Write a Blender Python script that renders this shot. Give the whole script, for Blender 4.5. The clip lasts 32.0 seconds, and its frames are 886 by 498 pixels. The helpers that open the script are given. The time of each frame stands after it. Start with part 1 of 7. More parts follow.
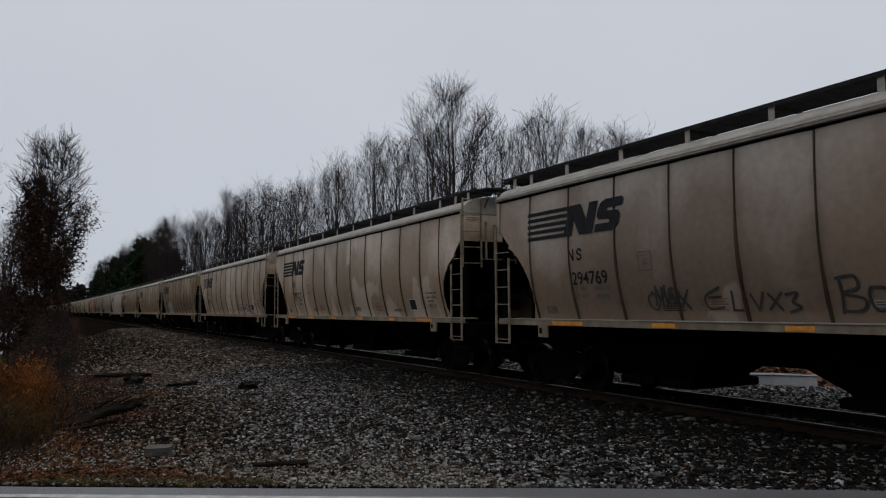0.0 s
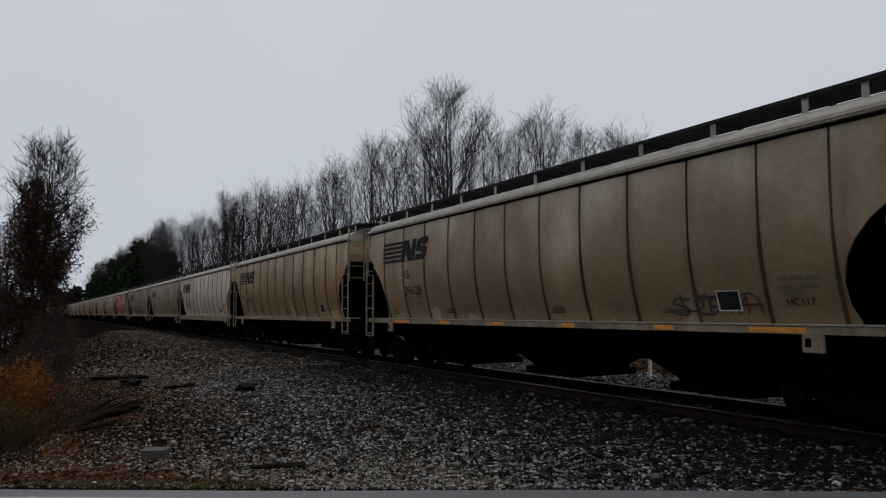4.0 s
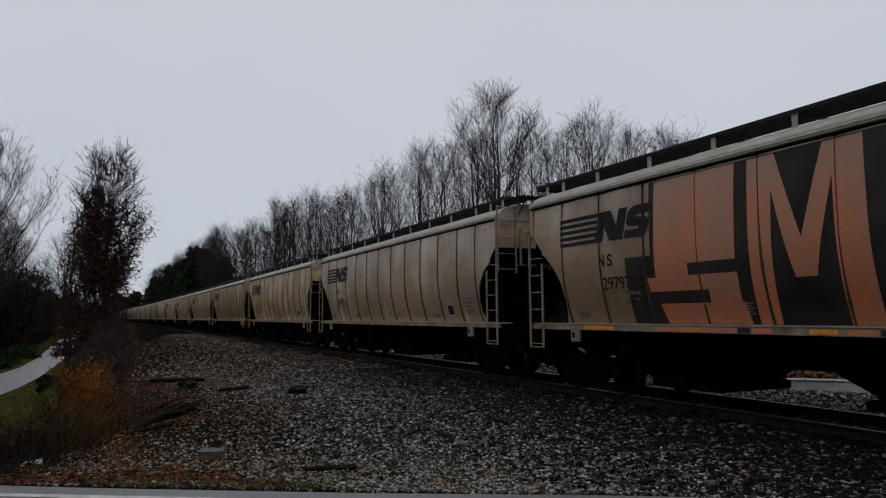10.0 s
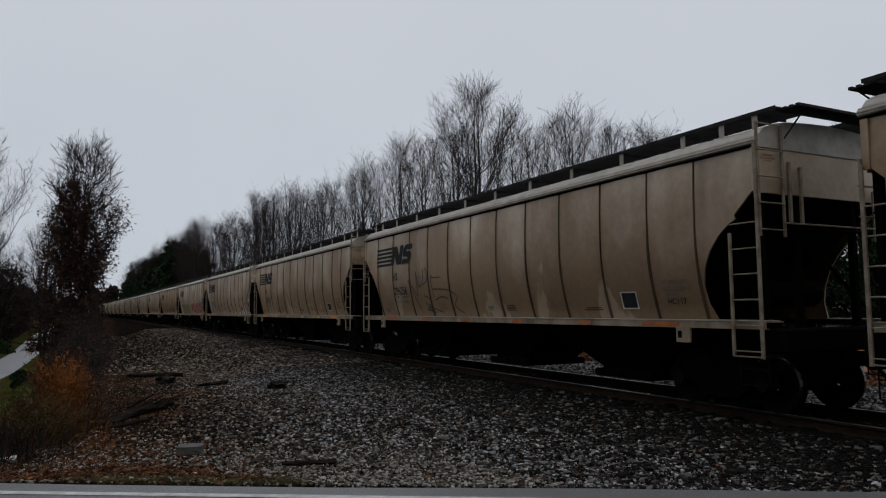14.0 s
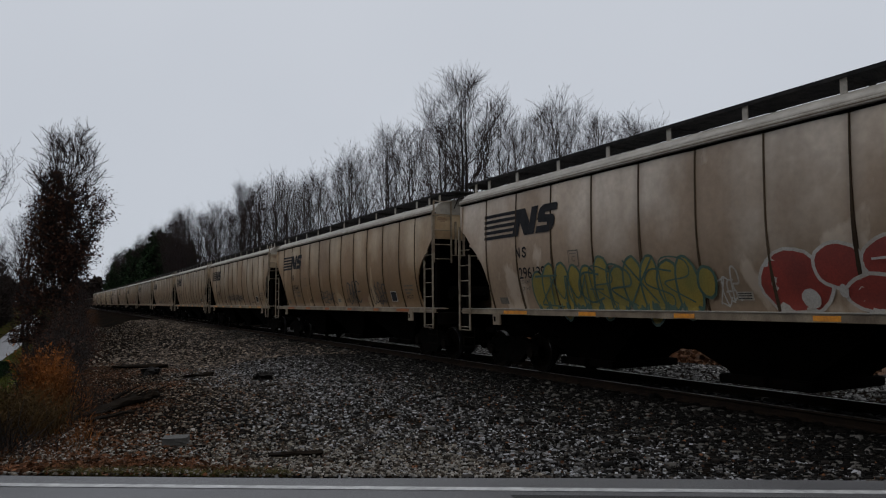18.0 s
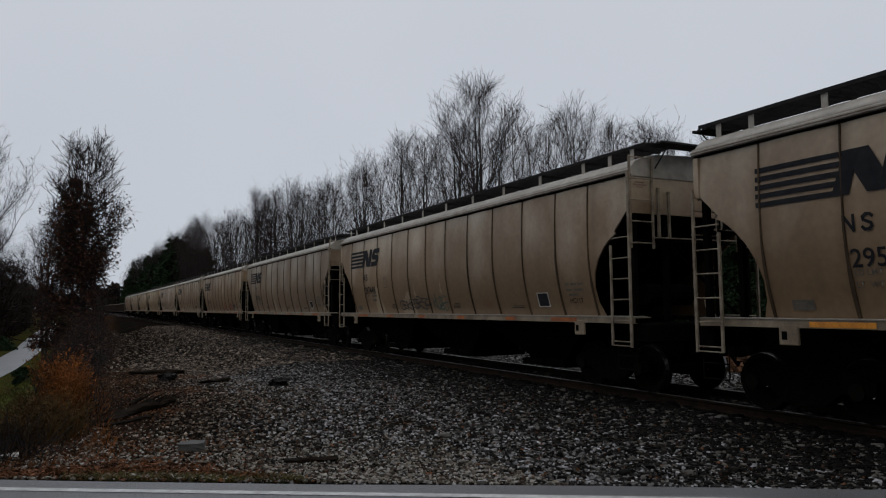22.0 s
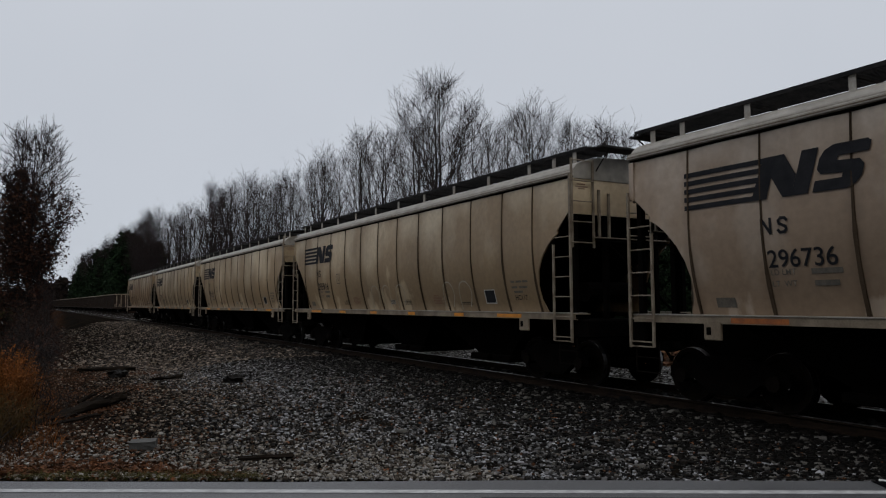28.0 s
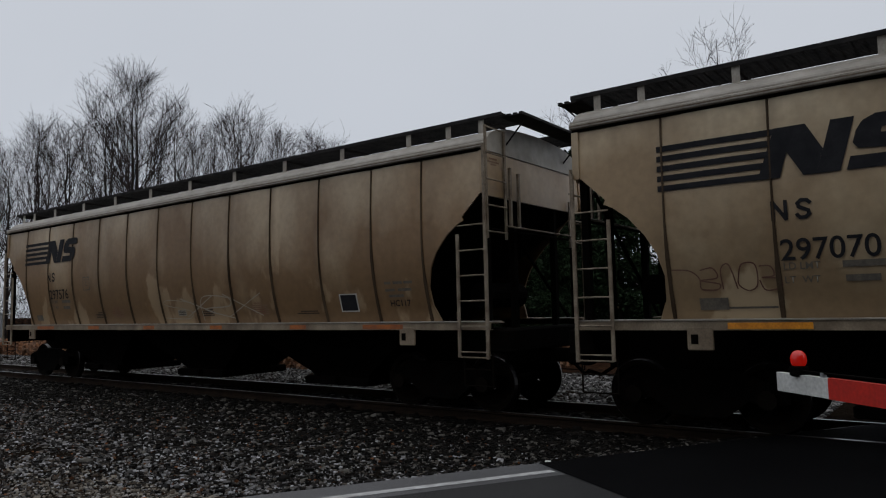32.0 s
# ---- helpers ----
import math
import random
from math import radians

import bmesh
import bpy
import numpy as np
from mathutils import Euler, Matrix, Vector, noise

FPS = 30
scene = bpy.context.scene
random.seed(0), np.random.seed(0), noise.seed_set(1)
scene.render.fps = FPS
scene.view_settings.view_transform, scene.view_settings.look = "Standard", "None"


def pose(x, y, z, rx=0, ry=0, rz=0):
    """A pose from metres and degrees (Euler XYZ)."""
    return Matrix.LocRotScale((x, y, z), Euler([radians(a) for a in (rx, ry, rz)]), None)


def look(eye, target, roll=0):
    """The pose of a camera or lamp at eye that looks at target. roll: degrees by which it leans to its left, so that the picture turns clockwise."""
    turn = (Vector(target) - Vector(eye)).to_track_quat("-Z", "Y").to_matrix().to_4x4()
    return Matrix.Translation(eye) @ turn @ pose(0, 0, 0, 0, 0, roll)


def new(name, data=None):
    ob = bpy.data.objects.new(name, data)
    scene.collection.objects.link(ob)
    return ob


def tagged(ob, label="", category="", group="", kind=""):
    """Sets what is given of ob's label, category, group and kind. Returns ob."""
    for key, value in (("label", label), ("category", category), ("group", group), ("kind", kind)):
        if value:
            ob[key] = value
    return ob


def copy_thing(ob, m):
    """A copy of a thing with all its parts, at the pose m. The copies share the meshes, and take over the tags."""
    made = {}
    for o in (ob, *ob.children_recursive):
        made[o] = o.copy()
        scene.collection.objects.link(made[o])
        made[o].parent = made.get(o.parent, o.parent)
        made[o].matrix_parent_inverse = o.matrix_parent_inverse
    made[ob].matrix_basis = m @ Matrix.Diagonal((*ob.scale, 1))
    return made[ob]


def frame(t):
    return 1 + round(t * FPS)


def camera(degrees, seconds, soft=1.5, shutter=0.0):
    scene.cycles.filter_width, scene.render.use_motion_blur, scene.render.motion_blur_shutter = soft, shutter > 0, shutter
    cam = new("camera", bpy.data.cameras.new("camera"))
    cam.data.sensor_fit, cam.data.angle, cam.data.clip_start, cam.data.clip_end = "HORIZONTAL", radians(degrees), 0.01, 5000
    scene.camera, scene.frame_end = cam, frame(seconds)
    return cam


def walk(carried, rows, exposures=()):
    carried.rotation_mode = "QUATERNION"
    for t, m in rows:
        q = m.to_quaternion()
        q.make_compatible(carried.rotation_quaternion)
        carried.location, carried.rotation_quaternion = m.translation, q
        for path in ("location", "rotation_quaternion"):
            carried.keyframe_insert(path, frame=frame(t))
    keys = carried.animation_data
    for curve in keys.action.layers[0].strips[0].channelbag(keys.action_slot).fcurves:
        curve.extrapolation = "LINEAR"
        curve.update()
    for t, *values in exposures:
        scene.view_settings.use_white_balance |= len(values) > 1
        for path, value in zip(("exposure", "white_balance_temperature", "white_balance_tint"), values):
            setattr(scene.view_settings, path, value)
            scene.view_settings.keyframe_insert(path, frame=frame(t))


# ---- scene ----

# ---------------------------------------------------------------- camera and its path
# z = 0 is the top of the rails; y runs along the track, x across it
EYE = 1.70
PATH = [
    (0.0, -28.95, 4.87, -0.29),
    (0.5, -28.99, 4.93, -0.24),
    (1.0, -29.02, 4.93, -0.26),
    (1.5, -29.04, 4.95, -0.30),
    (2.0, -29.05, 4.98, -0.36),
    (2.5, -29.07, 5.02, -0.37),
    (3.0, -29.16, 5.04, -0.26),
    (3.5, -29.18, 5.02, -0.33),
    (5.5, -28.31, 4.98, -0.34),
    (6.0, -27.36, 4.95, -0.42),
    (6.5, -26.47, 4.92, -0.42),
    (7.0, -25.85, 4.96, -0.50),
    (7.5, -25.55, 5.02, -0.53),
    (8.0, -25.29, 5.05, -0.48),
    (8.5, -25.00, 5.10, -0.52),
    (9.0, -25.06, 5.19, -0.48),
    (9.5, -25.15, 5.26, -0.50),
    (10.0, -25.21, 5.31, -0.53),
    (10.5, -25.34, 5.33, -0.55),
    (11.0, -25.54, 5.33, -0.58),
    (11.5, -25.76, 5.31, -0.53),
    (12.0, -25.97, 5.31, -0.50),
    (12.5, -26.18, 5.22, -0.46),
    (13.0, -26.37, 5.15, -0.49),
    (13.5, -26.55, 5.00, -0.45),
    (14.0, -26.79, 4.86, -0.52),
    (14.5, -26.93, 4.72, -0.52),
    (16.5, -27.62, 4.23, -0.56),
    (17.0, -27.78, 4.15, -0.54),
    (17.5, -27.83, 4.17, -0.50),
    (18.0, -27.86, 4.14, -0.49),
    (18.5, -27.70, 4.14, -0.47),
    (19.0, -27.34, 4.18, -0.50),
    (19.5, -27.07, 4.23, -0.54),
    (20.0, -26.83, 4.34, -0.48),
    (20.5, -26.58, 4.45, -0.49),
    (21.0, -26.55, 4.51, -0.50),
    (21.5, -26.64, 4.59, -0.51),
    (22.0, -26.68, 4.65, -0.48),
    (22.5, -26.76, 4.66, -0.50),
    (23.0, -26.84, 4.69, -0.50),
    (23.5, -27.00, 4.70, -0.45),
    (24.0, -27.14, 4.65, -0.45),
    (24.5, -27.26, 4.63, -0.48),
    (25.0, -27.40, 4.63, -0.50),
    (25.5, -27.61, 4.58, -0.42),
    (27.5, -29.52, 4.39, -0.34),
    (28.0, -30.06, 4.33, -0.29),
    (28.5, -30.85, 4.38, -0.20),
    (29.0, -31.79, 4.39, -0.09),
    (29.5, -32.67, 4.42, -0.03),
    (30.0, -33.70, 4.44, 0.03),
    (30.5, -35.03, 4.49, 0.02),
    (31.0, -37.20, 4.50, -0.10),
    (31.2, -38.85, 4.50, -0.27),
    (31.4, -41.34, 4.53, -0.51),
    (31.5, -42.86, 4.54, -0.64),
    (31.8, -49.04, 4.67, -0.92),
    (32.0, -53.36, 4.78, -1.28),
]
cam = camera(64.2, 32.0, soft=1.15)
walk(cam, [(t, pose(0.0, 0.0, EYE, 90 + p, -r, y)) for t, y, p, r in PATH], exposures=[(0.0, 0.0), (32.0, 0.0)])

# ---------------------------------------------------------------- overcast sky and weak broad sun
SUN_EL, SUN_AZ = radians(38), radians(200)
world = bpy.data.worlds.new("overcast")
scene.world = world
world.use_nodes = True
wn, wl = world.node_tree.nodes, world.node_tree.links
wn.clear()
w_out, w_bg = wn.new("ShaderNodeOutputWorld"), wn.new("ShaderNodeBackground")
w_sky = wn.new("ShaderNodeTexSky")
w_sky.sky_type, w_sky.sun_disc = "NISHITA", False
w_sky.sun_elevation, w_sky.sun_rotation = SUN_EL, SUN_AZ
w_sat = wn.new("ShaderNodeHueSaturation")
w_sat.inputs["Saturation"].default_value = 0.25
w_sat.inputs["Value"].default_value = 0.06
w_mix = wn.new("ShaderNodeMix")
w_mix.data_type = "RGBA"
w_mix.inputs[0].default_value = 0.86
w_geo, w_sep = wn.new("ShaderNodeTexCoord"), wn.new("ShaderNodeSeparateXYZ")
w_ramp = wn.new("ShaderNodeValToRGB")
w_cloud = wn.new("ShaderNodeTexNoise")
w_cloud.inputs["Scale"].default_value = 2.8
w_cloud.inputs["Detail"].default_value = 3.0
w_add = wn.new("ShaderNodeMath")
w_add.operation = "MULTIPLY_ADD"
w_add.inputs[1].default_value = 0.36
wl.new(w_geo.outputs["Generated"], w_sep.inputs[0])
wl.new(w_geo.outputs["Generated"], w_cloud.inputs["Vector"])
wl.new(w_cloud.outputs["Fac"], w_add.inputs[0])
wl.new(w_sep.outputs["Z"], w_add.inputs[2])
wl.new(w_add.outputs[0], w_ramp.inputs[0])
w_ramp.color_ramp.elements[0].position, w_ramp.color_ramp.elements[0].color = 0.155, (0.53, 0.57, 0.64, 1)
w_ramp.color_ramp.elements[1].position, w_ramp.color_ramp.elements[1].color = 0.675, (0.64, 0.675, 0.74, 1)
w_zenith = w_ramp.color_ramp.elements.new(1.0)
w_zenith.color = (1.25, 1.29, 1.36, 1)
wl.new(w_sky.outputs[0], w_sat.inputs["Color"])
wl.new(w_sat.outputs[0], w_mix.inputs[6])
wl.new(w_ramp.outputs[0], w_mix.inputs[7])
wl.new(w_mix.outputs[2], w_bg.inputs[0])
wl.new(w_bg.outputs[0], w_out.inputs[0])
w_bg.inputs[1].default_value = 1.0
sun = new("sun", bpy.data.lights.new("sun", "SUN"))
sun.data.energy, sun.data.angle, sun.data.color = 0.5, radians(60), (1.0, 0.96, 0.9)
sun.matrix_world = look((0, 0, 40), (0 - 40 * math.cos(SUN_EL) * math.sin(SUN_AZ), 0 - 40 * math.cos(SUN_EL) * math.cos(SUN_AZ), 40 - 40 * math.sin(SUN_EL)))


# ---------------------------------------------------------------- materials
def material(name, colour, second=None, scale=3.0, rough=0.7, metal=0.0, bump=0.0, bump_scale=40.0, fine=None, spread=0.0, streak=0.0, spec=0.5):
    """A surface with two scales of variation: broad patches of a second colour, fine grain, and relief."""
    mat = bpy.data.materials.new(name)
    mat.use_nodes = True
    n, l = mat.node_tree.nodes, mat.node_tree.links
    b = n["Principled BSDF"]
    b.inputs["Roughness"].default_value, b.inputs["Metallic"].default_value = rough, metal
    b.inputs["Specular IOR Level"].default_value = spec
    co = n.new("ShaderNodeTexCoord")
    second = second or tuple(c * 0.8 for c in colour)
    vec = co.outputs["Object"]
    if streak:
        mp = n.new("ShaderNodeMapping")
        mp.inputs["Scale"].default_value = (1, 1, streak)
        l.new(vec, mp.inputs[0])
        vec = mp.outputs[0]
    a = n.new("ShaderNodeTexNoise")
    a.inputs["Scale"].default_value, a.inputs["Detail"].default_value = scale, 6
    l.new(vec, a.inputs["Vector"])
    r = n.new("ShaderNodeValToRGB")
    r.color_ramp.elements[0].position, r.color_ramp.elements[1].position = 0.32, 0.68
    r.color_ramp.elements[0].color, r.color_ramp.elements[1].color = (*second, 1), (*colour, 1)
    l.new(a.outputs["Fac"], r.inputs[0])
    g = n.new("ShaderNodeTexNoise")
    g.inputs["Scale"].default_value, g.inputs["Detail"].default_value = bump_scale, 4
    l.new(co.outputs["Object"], g.inputs["Vector"])
    m = n.new("ShaderNodeMix")
    m.data_type, m.blend_type = "RGBA", "MULTIPLY"
    m.inputs[0].default_value = 0.5 if fine is None else fine
    gr = n.new("ShaderNodeMapRange")
    gr.inputs[1].default_value, gr.inputs[2].default_value, gr.inputs[3].default_value, gr.inputs[4].default_value = 0.25, 0.75, 0.55, 1.35
    l.new(g.outputs["Fac"], gr.inputs[0])
    l.new(r.outputs[0], m.inputs[6])
    l.new(gr.outputs[0], m.inputs[7])
    top = m.outputs[2]
    if spread:
        ge = n.new("ShaderNodeNewGeometry")
        hs = n.new("ShaderNodeHueSaturation")
        mr = n.new("ShaderNodeMapRange")
        mr.inputs[3].default_value, mr.inputs[4].default_value = 1 - spread, 1 + spread
        l.new(ge.outputs["Random Per Island"], mr.inputs[0])
        l.new(mr.outputs[0], hs.inputs["Value"])
        l.new(top, hs.inputs["Color"])
        top = hs.outputs[0]
    l.new(top, b.inputs["Base Color"])
    if bump:
        bp = n.new("ShaderNodeBump")
        bp.inputs["Strength"].default_value, bp.inputs["Distance"].default_value = bump, 0.02
        l.new(g.outputs["Fac"], bp.inputs["Height"])
        l.new(bp.outputs[0], b.inputs["Normal"])
    return mat


def car_paint(name, colour, dirt, amount):
    """Weathered car paint: dirt stains that thicken downwards and also carry the side's shading, vertical runs, faded
    patches.
    """
    mat = bpy.data.materials.new(name)
    mat.use_nodes = True
    n, l = mat.node_tree.nodes, mat.node_tree.links
    b = n["Principled BSDF"]
    b.inputs["Roughness"].default_value, b.inputs["Specular IOR Level"].default_value = 0.6, 0.5
    co, info = n.new("ShaderNodeTexCoord"), n.new("ShaderNodeObjectInfo")
    off = n.new("ShaderNodeVectorMath")
    off.operation = "ADD"
    sc = n.new("ShaderNodeMath")
    sc.operation = "MULTIPLY"
    sc.inputs[1].default_value = 60.0
    l.new(info.outputs["Random"], sc.inputs[0])
    l.new(co.outputs["Object"], off.inputs[0])
    l.new(sc.outputs[0], off.inputs[1])

    def noise_of(scale, stretch, detail=5):
        mp, nz = n.new("ShaderNodeMapping"), n.new("ShaderNodeTexNoise")
        mp.inputs["Scale"].default_value = stretch
        nz.inputs["Scale"].default_value, nz.inputs["Detail"].default_value = scale, detail
        l.new(off.outputs[0], mp.inputs[0])
        l.new(mp.outputs[0], nz.inputs["Vector"])
        return nz.outputs["Fac"]

    def ranged(sock, a, z, lo, hi):
        mr = n.new("ShaderNodeMapRange")
        for i, v in enumerate((a, z, lo, hi)):
            mr.inputs[i + 1].default_value = v
        l.new(sock, mr.inputs[0])
        return mr.outputs[0]

    def blended(kind, fac, one, two):
        mx = n.new("ShaderNodeMix")
        mx.data_type, mx.blend_type = "RGBA", kind
        for i, v in ((0, fac), (6, one), (7, two)):
            if hasattr(v, "links"):
                l.new(v, mx.inputs[i])
            elif i:
                mx.inputs[i].default_value = (*v, 1)
            else:
                mx.inputs[i].default_value = v
        return mx.outputs[2]

    sep = n.new("ShaderNodeSeparateXYZ")
    l.new(co.outputs["Object"], sep.inputs[0])
    # brake and ballast dust; rain and steam have washed flame-shaped patches out of it
    flames = n.new("ShaderNodeMath")
    flames.operation = "MULTIPLY_ADD"
    l.new(noise_of(0.55, (1, 1.3, 0.9), 7), flames.inputs[0])
    flames.inputs[1].default_value = 1.5
    # more dirt towards the bottom, which also paints in the side's darker shading
    l.new(ranged(sep.outputs["Z"], 1.5, 3.9, 0.34, -0.14), flames.inputs[2])
    grime = ranged(flames.outputs[0], 0.40, 0.86, 0.0, amount)
    runs = ranged(noise_of(1.3, (1, 1.6, 0.1), 4), 0.5, 0.75, 0.0, 0.22 * amount)
    spots = ranged(noise_of(9.0, (1, 1, 1)), 0.3, 0.75, 0.86, 1.08)
    col = blended("MIX", grime, colour, dirt)
    col = blended("MIX", runs, col, tuple(c * 0.55 for c in dirt))
    col = blended("MULTIPLY", 1.0, col, spots)
    film = ranged(noise_of(0.22, (1, 1, 0.8), 3), 0.35, 0.65, 0.82, 1.1)
    col = blended("MULTIPLY", 1.0, col, film)
    # scoured pale flakes, larger and denser on the lower sheet
    scour = n.new("ShaderNodeMath")
    scour.operation = "ADD"
    l.new(noise_of(0.85, (1, 1.15, 0.6), 9), scour.inputs[0])
    l.new(ranged(sep.outputs["Z"], 1.7, 3.0, 0.05, -0.09), scour.inputs[1])
    worn = n.new("ShaderNodeMath")
    worn.operation = "ADD"
    l.new(scour.outputs[0], worn.inputs[0])
    l.new(ranged(info.outputs["Random"], 0, 1, -0.1, 0.02), worn.inputs[1])
    col = blended("MIX", ranged(worn.outputs[0], 0.575, 0.61, 0.0, 0.42), col, tuple(min(0.75, c * 1.2) for c in colour))
    # grime that bleeds out of the weld seams, one every 1.305 m
    place = n.new("ShaderNodeMath")
    place.operation = "MULTIPLY_ADD"
    l.new(sep.outputs["Y"], place.inputs[0])
    place.inputs[1].default_value, place.inputs[2].default_value = 1 / 1.305, 40 - 7.08 / 1.305
    near = n.new("ShaderNodeMath")
    near.operation = "PINGPONG"
    l.new(place.outputs[0], near.inputs[0])
    near.inputs[1].default_value = 0.5
    bleed = n.new("ShaderNodeMath")
    bleed.operation = "MULTIPLY"
    l.new(ranged(near.outputs[0], 0.015, 0.13, 1.0, 0.0), bleed.inputs[0])
    l.new(ranged(noise_of(0.8, (1, 1.2, 0.35), 4), 0.36, 0.66, 0.05, 0.5), bleed.inputs[1])
    col = blended("MIX", bleed.outputs[0], col, tuple(c * 0.5 for c in dirt))
    l.new(col, b.inputs["Base Color"])
    bp = n.new("ShaderNodeBump")
    bp.inputs["Strength"].default_value, bp.inputs["Distance"].default_value = 0.6, 0.04
    l.new(noise_of(0.9, (1, 1, 0.6), 3), bp.inputs["Height"])
    l.new(bp.outputs[0], b.inputs["Normal"])
    l.new(ranged(grime, 0, 1, 0.34, 0.5), b.inputs["Roughness"])
    return mat


PAINT = {
    "grey": car_paint("weathered_grey_paint", (0.374, 0.314, 0.261), (0.176, 0.11, 0.0619), 0.8),
    "beige": car_paint("weathered_beige_paint", (0.4, 0.324, 0.232), (0.194, 0.117, 0.0574), 0.9),
    "tan": car_paint("dirty_tan_paint", (0.395, 0.297, 0.186), (0.185, 0.104, 0.0432), 0.95),
    "light": car_paint("faded_light_paint", (0.509, 0.425, 0.345), (0.221, 0.139, 0.0762), 0.8),
    "buff": car_paint("pale_buff_paint", (0.532, 0.425, 0.281), (0.224, 0.138, 0.0629), 0.8),
    "white": car_paint("clean_white_paint", (0.576, 0.506, 0.442), (0.286, 0.202, 0.133), 0.5),
    "dark": car_paint("dark_tan_paint", (0.318, 0.24, 0.149), (0.147, 0.0816, 0.0352), 0.95),
    "drab": car_paint("drab_grey_paint", (0.323, 0.273, 0.212), (0.147, 0.0928, 0.0503), 0.9),
}
ROOF = material("rain_washed_grey_roof", (0.25, 0.228, 0.195), (0.16, 0.142, 0.116), 2.2, 0.45, bump=0.1, bump_scale=6)
# near-black steel: the deep shade under the cars is put into this colour
BLACK_STEEL = material("shade_black_steel", (0.0022, 0.002, 0.0018), (0.0045, 0.0036, 0.003), 4, 0.95, 0.0, 0.3, 60, spec=0.02)
SEAM = material("grimy_weld_seam", (0.026, 0.017, 0.011), (0.09, 0.064, 0.042), 1.6, 0.85, streak=0.4, spec=0.05)
LADDER = material("galvanised_ladder_steel", (0.24, 0.20, 0.15), (0.12, 0.088, 0.06), 5, 0.6, 0.0, spec=0.3)
GRATE = material("dark_walkway_grating", (0.014, 0.014, 0.015), (0.03, 0.028, 0.027), 6, 0.8, 0.0, spec=0.06)
LOGO = material("black_stencil_paint", (0.010, 0.0105, 0.013), (0.020, 0.020, 0.023), 5, 0.75, spec=0.12)
TAGPLATE = material("grimy_white_tag", (0.36, 0.33, 0.28), (0.22, 0.19, 0.15), 8, 0.6)
STENCIL = material("dark_small_stencil", (0.03, 0.026, 0.022), (0.065, 0.055, 0.044), 9, 0.75, spec=0.15)
FAINT = material("faded_stencil_paint", (0.085, 0.075, 0.062), (0.14, 0.12, 0.095), 9, 0.7)
REDPRINT = material("faded_red_print", (0.20, 0.085, 0.05), (0.22, 0.15, 0.1), 9, 0.7)
REFLECT = material("amber_reflector", (0.75, 0.29, 0.012), (0.5, 0.18, 0.012), 6, 0.4)
DULL_REFLECT = material("grimy_orange_reflector", (0.42, 0.115, 0.012), (0.22, 0.06, 0.012), 6, 0.6)
OFFWHITE = material("dusty_white_plate", (0.26, 0.205, 0.14), (0.11, 0.075, 0.045), 2.5, 0.55)
EAVE = material("pale_dusty_eave", (0.35, 0.325, 0.285), (0.22, 0.19, 0.155), 3, 0.5)
RUSTY = material("rust_stained_plate", (0.17, 0.13, 0.09), (0.08, 0.05, 0.032), 7, 0.7, spec=0.3)
# wheel steel, darkened in the colour for the same underframe shade
WHEEL = material("worn_shaded_wheel_steel", (0.0045, 0.0036, 0.003), (0.008, 0.006, 0.0045), 6, 0.9, 0.0, spec=0.03)
TREAD = material("polished_wheel_tread", (0.16, 0.16, 0.165), (0.07, 0.065, 0.06), 8, 0.3, 1.0)
RAIL = material("rusty_rail_web", (0.012, 0.008, 0.006), (0.022, 0.014, 0.009), 5, 0.9, 0.0, 0.2, spec=0.08)
RAILTOP = material("polished_rail_head", (0.5, 0.5, 0.51), (0.36, 0.35, 0.34), 3, 0.3, 1.0)
TIE = material("creosoted_timber", (0.012, 0.010, 0.008), (0.026, 0.02, 0.016), 5, 0.9, 0, 0.5, 30, spec=0.08)


def stone_material(name, tones, scale=9.0):
    """Broken wet stone: each piece its own tone from dark to pale, with a little grain."""
    mat = bpy.data.materials.new(name)
    mat.use_nodes = True
    n, l = mat.node_tree.nodes, mat.node_tree.links
    b = n["Principled BSDF"]
    b.inputs["Roughness"].default_value, b.inputs["Specular IOR Level"].default_value = 0.7, 0.05
    ge, r = n.new("ShaderNodeNewGeometry"), n.new("ShaderNodeValToRGB")
    r.color_ramp.interpolation = "CONSTANT"
    r.color_ramp.elements[0].color, r.color_ramp.elements[1].color = (*tones[0], 1), (*tones[-1], 1)
    r.color_ramp.elements[1].position = (len(tones) - 1) / len(tones)
    for k, t in enumerate(tones[1:-1]):
        e = r.color_ramp.elements.new((k + 1) / len(tones))
        e.color = (*t, 1)
    l.new(ge.outputs["Random Per Island"], r.inputs[0])
    co, g, mr, m = n.new("ShaderNodeTexCoord"), n.new("ShaderNodeTexNoise"), n.new("ShaderNodeMapRange"), n.new("ShaderNodeMix")
    g.inputs["Scale"].default_value, g.inputs["Detail"].default_value = scale, 6
    mr.inputs[1].default_value, mr.inputs[2].default_value, mr.inputs[3].default_value, mr.inputs[4].default_value = 0.3, 0.7, 0.6, 1.3
    m.data_type, m.blend_type = "RGBA", "MULTIPLY"
    m.inputs[0].default_value = 1.0
    l.new(co.outputs["Object"], g.inputs["Vector"])
    l.new(g.outputs["Fac"], mr.inputs[0])
    l.new(r.outputs[0], m.inputs[6])
    l.new(mr.outputs[0], m.inputs[7])
    l.new(m.outputs[2], b.inputs["Base Color"])
    return mat


